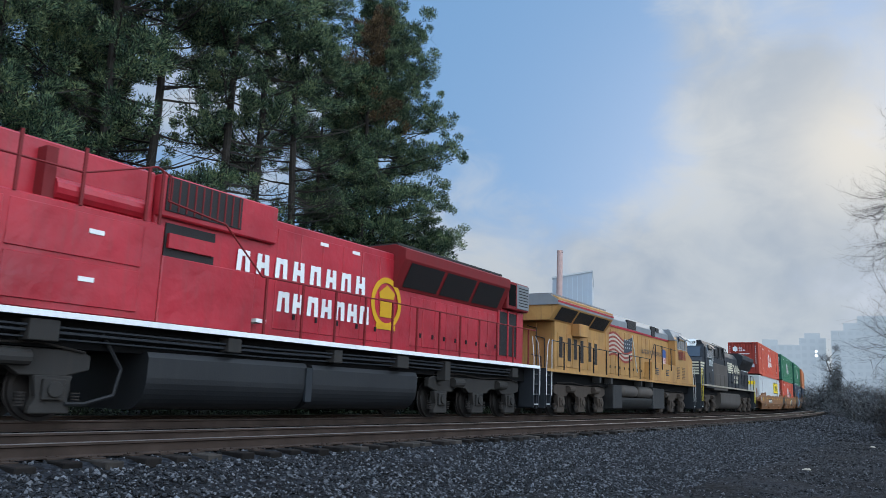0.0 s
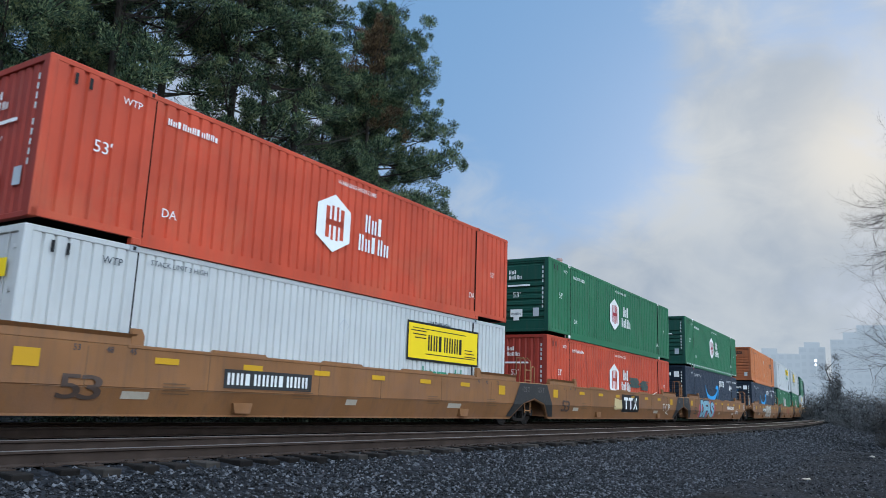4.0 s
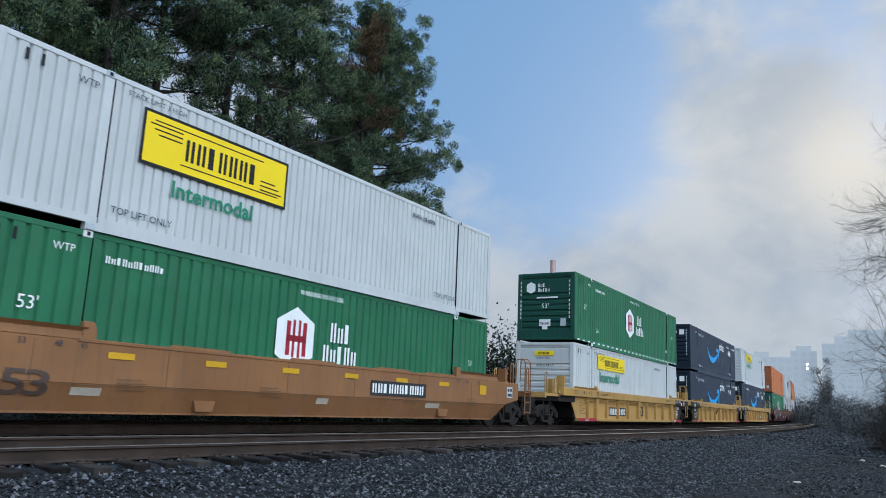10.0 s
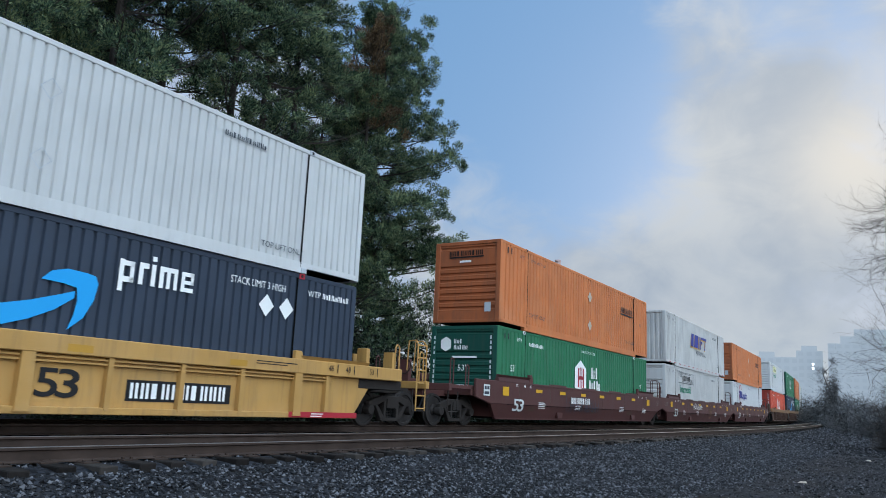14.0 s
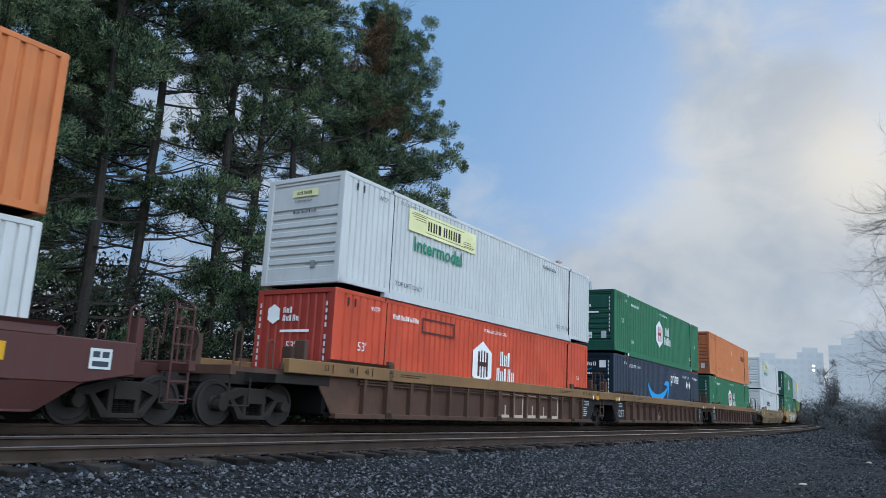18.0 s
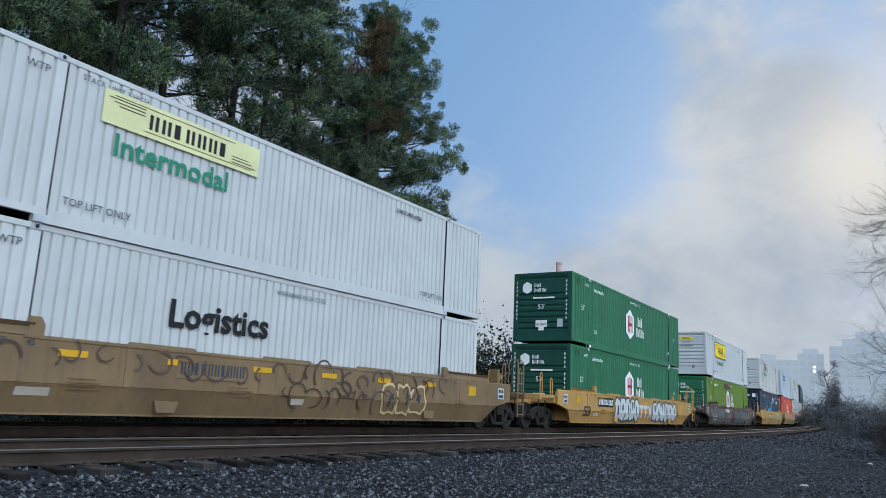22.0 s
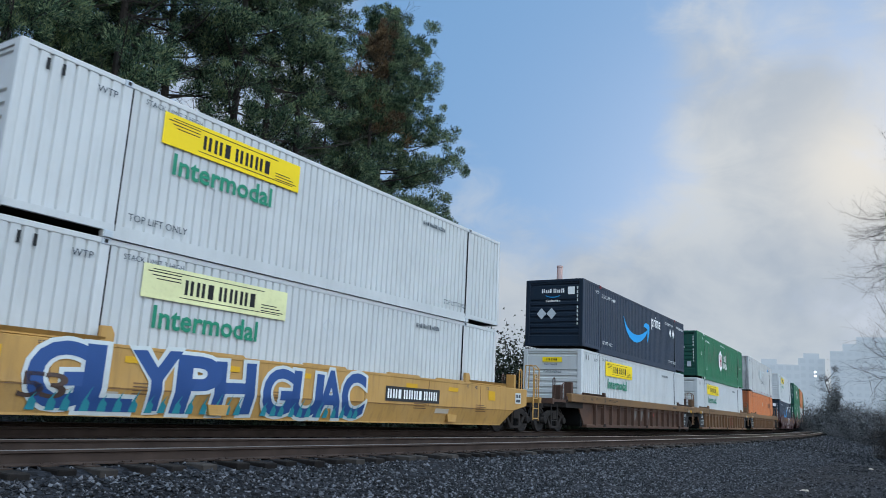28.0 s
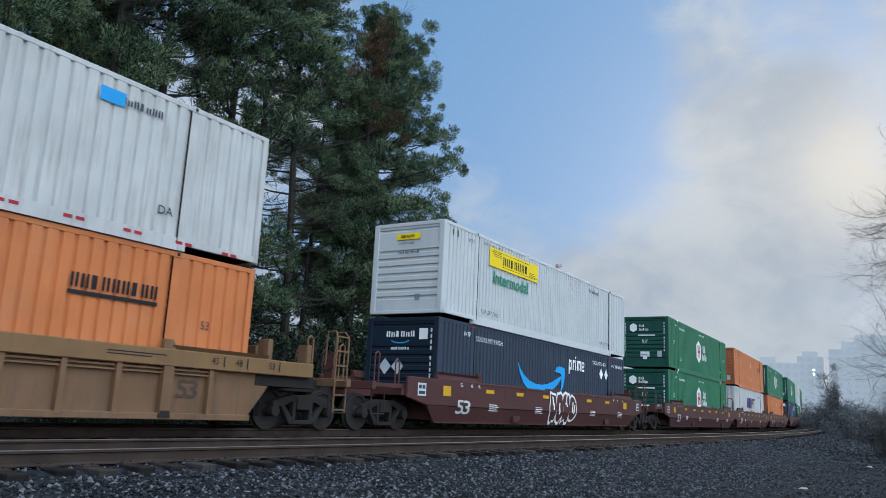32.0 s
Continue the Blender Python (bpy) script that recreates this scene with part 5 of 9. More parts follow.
def prime_marks(c, end=True):
    w = M["white_paint"]
    mark("swoosh", "curved arrow", SMILE, M["smile_blue"], c, -HX + 5.10, 1.12, YS)
    mark("name_mark", "low word", [rect(0, -0.17, 0.09, 0.40), rect(0.09, 0.0, 0.30, 0.10), rect(0.22, 0.0, 0.30, 0.38), rect(0.09, 0.29, 0.30, 0.38), rect(0.40, 0, 0.49, 0.40), rect(0.49, 0.30, 0.60, 0.40), rect(0.66, 0, 0.75, 0.40), rect(0.66, 0.46, 0.75, 0.55),
                                  rect(0.84, 0, 0.93, 0.40), rect(0.93, 0.31, 1.24, 0.40), rect(1.0, 0, 1.08, 0.34), rect(1.16, 0, 1.24, 0.34), rect(1.33, 0, 1.41, 0.38), rect(1.41, 0, 1.62, 0.08), rect(1.41, 0.15, 1.62, 0.22), rect(1.41, 0.30, 1.62, 0.38), rect(1.55, 0.15, 1.62, 0.38)], w, c, -HX + 9.58, 2.02, YS)
    word("STACK LIMIT 3 HIGH", 0.15, w, c, -HX + 2.16, 2.40, YS, squeeze=0.9)
    word("STACK LIMIT 3 HIGH", 0.15, w, c, HX - 4.05, 2.40, YS, squeeze=0.8)
    word("TOP LIFT ONLY", 0.14, w, c, -HX + 2.18, 0.40, YS)
    word("TOP LIFT ONLY", 0.14, w, c, HX - 3.4, 0.40, YS)
    for x in (13.15, 13.75):
        mark("placard", "white placard", [[(0, -0.24), (0.22, 0), (0, 0.24), (-0.22, 0)]], w, c, -HX + x, 2.05, YS)
    word("WTP", 0.14, w, c, HX - 1.75, 2.42, YS)
    mark("number_mark", "navy serial", fit_bars(9, 0.95, 0.13), w, c, HX - 1.25, 2.42, YS)
    word("WTP", 0.14, w, c, -HX + 1.38, 2.48, YS)
    for x in (-POST, POST):
        mark("casting_paint", "red casting", [rect(-0.09, 0, 0.09, 0.125)], M["red_paint"], c, x, CH - 0.12, -CW / 2 - 0.014)
    if end:
        mark("end_name_mark", "navy end name", fit_bars(6, 1.05, 0.17), w, c, 0.55, 2.32, XE, END)
        mark("end_swoosh", "small arc", ring_poly(0, 0, 0.36, 0.14, 0.035, 200, 340, 10), M["smile_blue"], c, 0.05, 2.26, XE, END)
        mark("end_plate", "white square", [rect(0, 0, 0.30, 0.32)], w, c, -0.62, 2.24, XE, END)
        mark("number_mark", "navy end serial", fit_bars(8, 0.66, 0.08), w, c, 0.36, 1.94, XE, END)
        for yy in (0.55, 0.10):
            mark("placard", "grey placard", [[(0, -0.24), (0.22, 0), (0, 0.24), (-0.22, 0)]], M["grey_container"], c, yy, 1.45, XE, END)
        mark("number_mark", "upright serial", [rect(0, -i * 0.17 - (0.12 if i > 3 else 0), 0.055, -i * 0.17 + 0.11 - (0.12 if i > 3 else 0)) for i in range(9)], M["tag_pale"], c, -1.02, 2.45, XE - 0.006, END)


def schneider_marks(c, end=True):
    k = M["black_paint"]
    mark("name_mark", "nine signs", fit_bars(9, 1.75, 0.24, cut=False), k, c, HX - 4.05, 1.92, YS)
    mark("underline", "underline", [rect(0, 0, 1.75, 0.07)], k, c, HX - 4.08, 1.80, YS)
    word("TOP LIFT ONLY", 0.14, M["dark_word"], c, -HX + 2.22, 0.52, YS)
    word("TOP LIFT ONLY", 0.14, M["dark_word"], c, HX - 3.5, 0.52, YS)
    word("STACK LIMIT 3 HIGH", 0.10, M["dark_word"], c, -HX + 2.3, 2.50, YS)
    word("53", 0.16, M["dark_word"], c, HX - 1.3, 1.5, YS)
    for z in (2.05, 0.86):
        mark("placard", "white placard", [[(0, -0.24), (0.22, 0), (0, 0.24), (-0.22, 0)]], M["primer_patch"], c, -HX + 8.15, z, YS)
    small_marks(c, M["dark_word"])
    if end:
        mark("end_name_mark", "nine signs end", fit_bars(9, 1.35, 0.17, cut=False), k, c, 0.72, 2.40, XE, END)
        mark("underline", "end underline", [rect(0, 0, 1.35, 0.05)], k, c, 0.72, 2.32, XE, END)
        mark("number_plate", "end plate small", [rect(0, 0, 0.45, 0.07)], M["white_paint"], c, 0.3, 2.16, XE, END)
        mark("vent_plate", "vent", [rect(0, 0, 0.24, 0.32)], M["grey_container"], c, -0.72, 0.45, XE, END)


def stg_marks(c, end=True):
    mark("emblem_arc", "red arc", ring_poly(0, 0, 0.75, 0.78, 0.11, 85, 255, 16), M["red_paint"], c, -HX + 3.55, 2.0, YS)
    mark("emblem_dot", "dots", [disc(0.1, 0.72, 0.06, 0.06), disc(0.3, 0.62, 0.07, 0.07), disc(0.48, 0.46, 0.08, 0.08), disc(0.3, -0.7, 0.06, 0.06), disc(0.5, -0.55, 0.06, 0.06)], M["red_paint"], c, -HX + 3.55, 2.0, YS)
    mark("name_mark", "three signs", [rect(0, 0, 0.31, 0.55), rect(0.40, 0, 0.72, 0.55), rect(0.81, 0, 1.14, 0.55)], M["word_blue"], c, -HX + 3.0, 1.72, YS)
    word("Logistics", 0.52, M["word_blue"], c, -HX + 4.25, 1.72, YS, squeeze=1.0, bold=0.025)
    word("WARNING HIGH CUBE", 0.12, M["dark_word"], c, -HX + 7.25, 2.52, YS)
    small_marks(c, M["dark_word"])
    if end:
        mark("end_name_mark", "three signs end", fit_bars(3, 0.34, 0.17, cut=False), M["dark_word"], c, 0.2, 2.3, XE, END)


def logistics_marks(c, end=True):
    word("Logistics", 0.50, M["black_paint"], c, -HX + 4.66, 1.55, YS, squeeze=1.05, bold=0.03)
    word("WARNING HIGH CUBE", 0.11, M["dark_word"], c, -HX + 7.4, 2.52, YS)
    small_marks(c, M["dark_word"])
    if end:
        word("Logistics", 0.16, M["black_paint"], c, 0.38, 2.28, XE, END)
        word("53'", 0.17, M["dark_word"], c, 0.3, 1.3, XE, END)


def swift_marks(c, end=True, ink="word_blue", shade="mark_yellow"):
    if shade:
        mark("name_shade", "five tall signs", [rect(0, 0, 0.62, 0.8, 0.28), rect(0.85, 0, 1.85, 0.8, 0.28), rect(2.05, 0, 2.25, 0.8, 0.28), rect(2.5, 0, 2.72, 0.8, 0.28), rect(2.8, 0.35, 3.2, 0.5, 0.28), rect(2.8, 0.64, 3.4, 0.8, 0.28), rect(3.75, 0, 3.97, 0.62, 0.28), rect(3.4, 0.64, 4.4, 0.8, 0.28)], M[shade], c, -HX + 5.72, 1.36, YS)
    if ink:
        mark("name_mark", "five tall signs", [rect(0, 0, 0.62, 0.8, 0.28), rect(0.85, 0, 1.85, 0.8, 0.28), rect(2.05, 0, 2.25, 0.8, 0.28), rect(2.5, 0, 2.72, 0.8, 0.28), rect(2.8, 0.35, 3.2, 0.5, 0.28), rect(2.8, 0.64, 3.4, 0.8, 0.28), rect(3.75, 0, 3.97, 0.62, 0.28), rect(3.4, 0.64, 4.4, 0.8, 0.28)], M[ink], c, -HX + 5.80, 1.42, YS - 0.004)
    word("INTERMODAL", 0.27, M["dark_word"], c, -HX + 7.15, 0.98, YS, squeeze=1.15)
    mark("number_mark", "swift serial", fit_bars(10, 1.3, 0.14), M["dark_word"], c, HX - 4.0, 2.38, YS)
    word("DA", 0.17, M["dark_word"], c, HX - 2.6, 0.6, YS)
    mark("reflector_strip", "red reflector", [rect(i * 1.12 + d, 0, i * 1.12 + d + 0.16, 0.06) for i in range(14) for d in (0, 0.22)], M["red_paint"], c, -HX + 0.6, 0.12, -CW / 2 - 0.008)
    small_marks(c, M["dark_word"])


def swift_faded_marks(c, end=True):
    swift_marks(c, end, None, "tag_pale")
    mark("patch", "blue patch", [rect(0, 0, 0.5, 0.26)], M["smile_blue"], c, -HX + 12.12, 2.32, YS - 0.004)


def grey_marks(c, end=True):
    mark("sign_board", "dark board", [rect(0, 0, 3.3, 0.62)], M["tag_blue"], c, -HX + 2.3, 1.85, YS)
    mark("name_mark", "board signs", fit_bars(10, 2.7, 0.3, cut=False), M["grey_container"], c, -HX + 2.6, 2.0, YS - 0.004)
    word("TOP LIFT ONLY", 0.15, M["dark_word"], c, HX - 3.5, 0.40, YS)
    mark("number_mark", "grey serial", fit_bars(11, 1.25, 0.13), M["dark_word"], c, HX - 3.85, 2.45, YS)
    for x in (12.9, 13.55):
        mark("placard", "white placard", [[(0, -0.24), (0.22, 0), (0, 0.24), (-0.22, 0)]], M["white_paint"], c, -HX + x, 2.05, YS)
    small_marks(c, M["dark_word"])
    if end:
        mark("end_board", "end navy board", [rect(0, 0, 1.1, 0.26)], M["word_blue"], c, 0.9, 2.33, XE, END)
        mark("end_name_mark", "end board signs", fit_bars(9, 0.8, 0.09), M["white_paint"], c, 0.75, 2.40, XE - 0.004, END)


STYLES = {
    "green": dict(side="green_container", end="green_end", wall="fold", cast="white_paint", marks=[hub_marks], label="dark green corrugated container with a white hexagon emblem"),
    "green_striped": dict(side="green_container", end="green_end", wall="fold", cast="white_paint", marks=[hub_stripe_marks], label="dark green corrugated container with reflectors along its bottom rail"),
    "green_rusty": dict(side="green_container", end="green_end", wall="fold", cast="white_paint", marks=[hub_marks, rust_streaks], label="green corrugated container streaked with rust, white hexagon emblem"),
    "lime": dict(side="lime_container", end="green_container", wall="fold", cast="white_paint", marks=[hub_marks, lime_patch], label="lime green corrugated container with a white hexagon emblem"),
    "red": dict(side="red_container", end="red_end", wall="fold", cast="red_container", fold_end=True, marks=[functools.partial(hub_marks, legs="red_container")], label="faded orange-red corrugated container with a white hexagon emblem"),
    "red_framed": dict(side="red_container", end="red_end", wall="fold", cast="red_container", fold_end=True, marks=[functools.partial(hub_marks, legs="maroon_car"), dark_frame], label="faded orange-red corrugated container with a painted-out patch"),
    "red_smeared": dict(side="red_container", end="red_end", wall="fold", cast="red_container", fold_end=True, marks=[functools.partial(hub_marks, legs="red_container"), teal_smear], label="faded orange-red corrugated container with smeared dark overpaint"),
    "navy": dict(side="navy_container", end="navy_end", wall="fold", pitch=0.225, cast="navy_container", marks=[prime_marks], label="dark blue-grey corrugated container with a bright blue curved arrow"),
    "white": dict(side="white_container", wall="plate", cast="grey_container", marks=[jb_marks], label="white ribbed container with a yellow name board"),
    "white_framed": dict(side="white_container", wall="plate", cast="grey_container", marks=[functools.partial(jb_marks, tall=0.95, z=1.50, frame_line=True)], label="white ribbed container with a black-framed yellow name board"),
    "white_rear": dict(side="white_container", wall="plate", cast="grey_container", marks=[functools.partial(jb_marks, rear=True, z=1.95)], label="white ribbed container with a yellow board near its rear"),
    "white_rear_framed": dict(side="white_container", wall="plate", cast="grey_container", marks=[functools.partial(jb_marks, tall=0.95, z=1.5, frame_line=True, rear=True)], label="white ribbed container with doors leading and a framed yellow board"),
    "white_faded": dict(side="old_white_container", end="white_container", wall="plate", cast="grey_container", marks=[functools.partial(jb_marks, board=None)], label="weathered white ribbed container with a faded name board"),
    "white_pale": dict(side="white_container", wall="plate", cast="grey_container", marks=[functools.partial(jb_marks, board="pale_board")], label="white ribbed container with a sun-bleached name board"),
    "white_plain": dict(side="white_container", wall="plate", cast="grey_container", marks=[logistics_marks], label="plain white ribbed container with black lettering"),
    "stg": dict(side="white_container", wall="plate", cast="red_paint", marks=[stg_marks], label="white ribbed container with blue lettering and a red arc"),
    "swift": dict(side="old_white_container", wall="fold", cast="old_white_container", fold_end=True, marks=[swift_marks], label="off-white corrugated container with blue and yellow lettering"),
    "swift_faded": dict(side="old_white_container", end="grimy_end", wall="fold", cast="old_white_container", fold_end=True, marks=[swift_faded_marks], label="off-white corrugated container with worn-off lettering"),
    "orange": dict(side="orange_container", end="orange_end", wall="fold", cast="orange_container", marks=[schneider_marks], label="faded orange corrugated container with black lettering"),
    "grey": dict(side="grey_container", wall="fold", cast="red_paint", marks=[grey_marks], label="light grey corrugated container with a dark name board"),
}

# ---- well cars: x along, leading end at -x, z = 0 on the rails ----
WB = 0.89            # half the wheelbase of a truck
WHEELS = []


def wheelset_mesh(r):
    def make(bm):
        for sgn in (-1, 1):
            g = bmesh.new()
            lathe(g, [(0.10, 0.66), (r - 0.09, 0.68), (r - 0.07, 0.70), (r + 0.025, 0.695), (r + 0.025, 0.725), (r, 0.735), (r - 0.004, 0.82), (r - 0.07, 0.825), (r - 0.09, 0.79), (0.16, 0.77), (0.12, 0.85)], 28)
            bmesh.ops.transform(g, matrix=Matrix.Diagonal((1, sgn, 1, 1)), verts=g.verts)
            tmp = bpy.data.meshes.new("tmp")
            g.to_mesh(tmp)
            g.free()
            bm.from_mesh(tmp)
            bpy.data.meshes.remove(tmp)
        tube(bm, (0, -1.02, 0), (0, 1.02, 0), 0.075, 10)
        for sgn in (-1, 1):
            for a in range(3):
                tube(bm, (0.05 * math.cos(a * 2.09), sgn * 1.02, 0.05 * math.sin(a * 2.09)), (0.05 * math.cos(a * 2.09), sgn * 1.05, 0.05 * math.sin(a * 2.09)), 0.014, 6)
        return bm
    return make


def hand_wheel(bm, big=0.25, r=0.017, n=20, k=5):
    """A ring with a curved spoke through its middle, in one piece of rim."""
    rings = [[bm.verts.new((r * math.sin(b), (big + r * math.cos(b)) * math.cos(a), (big + r * math.cos(b)) * math.sin(a))) for b in [2 * math.pi * j / k for j in range(k)]] for a in [2 * math.pi * i / n for i in range(n)]]
    for i in range(n):
        for j in range(k):
            bm.faces.new((rings[i][j], rings[(i + 1) % n][j], rings[(i + 1) % n][(j + 1) % k], rings[i][(j + 1) % k]))
    return bm


def side_frame(bm):
    """Cast side frame: an arch with two windows, spring nest and bearing ends."""
    for sgn in (-1,):
        y0, y1 = sgn * 0.90, sgn * 1.04
        a, b = min(y0, y1), max(y0, y1)
        prism(bm, [(-0.95, 0.62), (-0.42, 0.78), (0.42, 0.78), (0.95, 0.62), (0.95, 0.50), (0.62, 0.52), (0.38, 0.64), (-0.38, 0.64), (-0.62, 0.52), (-0.95, 0.50)], a, b)
        prism(bm, [(-0.72, 0.56), (-0.60, 0.56), (-0.30, 0.24), (-0.30, 0.14), (-0.42, 0.14)], a, b)
        prism(bm, [(0.72, 0.56), (0.60, 0.56), (0.30, 0.24), (0.30, 0.14), (0.42, 0.14)], a, b)
        box(bm, -0.40, 0.40, a, b, 0.13, 0.22)
        for x in (-0.27, 0.27):
            box(bm, x - 0.05, x + 0.05, a, b, 0.2, 0.68)
        for x in (-WB, WB):
            lathe_at(bm, x, sgn * 0.98, 0.42, 0.13, 0.20)
    return bm


def lathe_at(bm, x, y, z, r, w):
    tube(bm, (x, y - w / 2, z), (x, y + w / 2, z), r, 12)


def springs(bm):
    for sgn in (-1, 1):
        for x in (-0.14, 0.0, 0.14):
            z = 0.22
            while z < 0.48:
                tube(bm, (x, sgn * 0.97, z), (x, sgn * 0.97, z + 0.022), 0.062, 8)
                z += 0.040
    return bm


def truck(parent, x, r=0.455):
    t = put("truck", shared("bolster", lambda bm: box(box(bm, -0.22, 0.22, -1.06, 1.06, 0.46, 0.70), -0.3, 0.3, -0.4, 0.4, 0.68, 0.80), M["truck_steel"]), parent, Matrix.Translation((x, 0, 0)), "dusty cast-steel freight truck")
    for rot in (0, math.pi):
        put("side_frame", shared("truck_side_frame", side_frame, M["truck_steel"], bevel=0.012), t, Matrix.Rotation(rot, 4, "Z"))
    put("spring_nest", shared("springs", springs, M["shade_black"]), t)
    for sx in (-WB, WB):
        w = put("wheelset", shared(("wheelset", r), wheelset_mesh(r), M["wheel_steel"]), t)
        w.matrix_parent_inverse = Matrix.Translation((sx, 0, r))
        WHEELS.append((w, r))
    return t


def coupler(parent, x0, x1, z=0.88):
    bm = bmesh.new()
    box(bm, min(x0, x1), max(x0, x1), -0.09, 0.09, z - 0.09, z + 0.09)
    sgn = 1 if x1 > x0 else -1
    prism(bm, [(x1 - sgn * 0.05, -0.22), (x1 + sgn * 0.22, -0.24), (x1 + sgn * 0.30, -0.02), (x1 + sgn * 0.10, 0.0), (x1 + sgn * 0.24, 0.22), (x1 - sgn * 0.05, 0.20)], z - 0.14, z + 0.14, "z")
    part("coupler", bm, M["truck_steel"], parent)
    bm = bmesh.new()
    pts = [(x0, -0.45, z - 0.05), ((x0 + x1) / 2, -0.48, z - 0.40), (x1, -0.4, z - 0.32)]
    pipe(bm, pts, 0.03, 6)
    part("air_hose", bm, M["black_paint"], parent)


def handrail(parent, points, r=0.017, material="bright_steel", name="grab_rail"):
    bm = bmesh.new()
    pipe(bm, points, r, 6)
    return part(name, bm, M[material], parent)


def ladder(parent, x, y, z0, z1, material, name="ladder", width=0.42, facing="y"):
    bm = bmesh.new()
    for d in (-width / 2, width / 2):
        tube(bm, (x + d, y, z0), (x + d, y, z1), 0.022, 6)
    z = z0 + 0.05
    while z < z1:
        box(bm, x - width / 2, x + width / 2, y - 0.018, y + 0.018, z, z + 0.035)
        z += 0.34
    pipe(bm, [(x - width / 2, y, z1), (x - width / 2 + 0.05, y + 0.10, z1 + 0.12), (x - width / 2 + 0.05, y + 0.35, z1 + 0.10), (x - width / 2 + 0.05, y + 0.38, z1 - 0.7)], 0.018, 5)
    pipe(bm, [(x + width / 2, y, z1), (x + width / 2 - 0.05, y + 0.10, z1 + 0.12), (x + width / 2 - 0.05, y + 0.35, z1 + 0.10), (x + width / 2 - 0.05, y + 0.38, z1 - 0.7)], 0.018, 5)
    return part(name, bm, M[material], parent)


FOLD = 0.70          # height at which the sides of a smooth car fold inwards
SLOPE = 0.34


def folded_panel(bm):
    """The lower part of a smooth side, drawn in towards the rails, with a lip at its foot."""
    prism(bm, [(-HX - 0.85, FOLD), (-HX - 0.22, 0.235), (HX + 0.25, 0.235), (HX + 0.88, FOLD)], -1.55, -1.45)
    for v in bm.verts:
        v.co.y += (FOLD - v.co.z) * SLOPE
    return box(bm, -HX - 0.18, HX + 0.2, -1.41, -1.28, 0.225, 0.262)


def follow_fold(car):
    """Paint on a folded side bends with it."""
    for ob in car.children:
        me, mb = ob.data, ob.matrix_basis
        if me is None or max(abs(v.co.z) for v in me.vertices) > 1e-6 or mb.translation.y > -1.5:
            continue
        if min((mb @ v.co).z for v in me.vertices) > FOLD:
            continue
        k = ("bent", me.name, round(mb.translation.z, 3), round(mb.translation.y, 3), tuple(round(v, 3) for row in mb.to_3x3() for v in row))
        if k not in CACHE:
            bm = bmesh.new()
            bm.from_mesh(me)
            inv = mb.inverted()
            co, no = inv @ Vector((mb.translation.x, mb.translation.y, FOLD)), (mb.to_3x3().transposed() @ Vector((0, 0, 1))).normalized()
            bmesh.ops.bisect_plane(bm, geom=bm.verts[:] + bm.edges[:] + bm.faces[:], dist=1e-5, plane_co=co, plane_no=no)
            for v in bm.verts:
                w = mb @ v.co
                if w.z < FOLD:
                    w.y += (FOLD - w.z) * SLOPE
                    v.co = inv @ w
            out = bpy.data.meshes.new(me.name)
            bm.to_mesh(out)
            bm.free()
            out.materials.append(me.materials[0])
            CACHE[k] = out
        ob.data = CACHE[k]


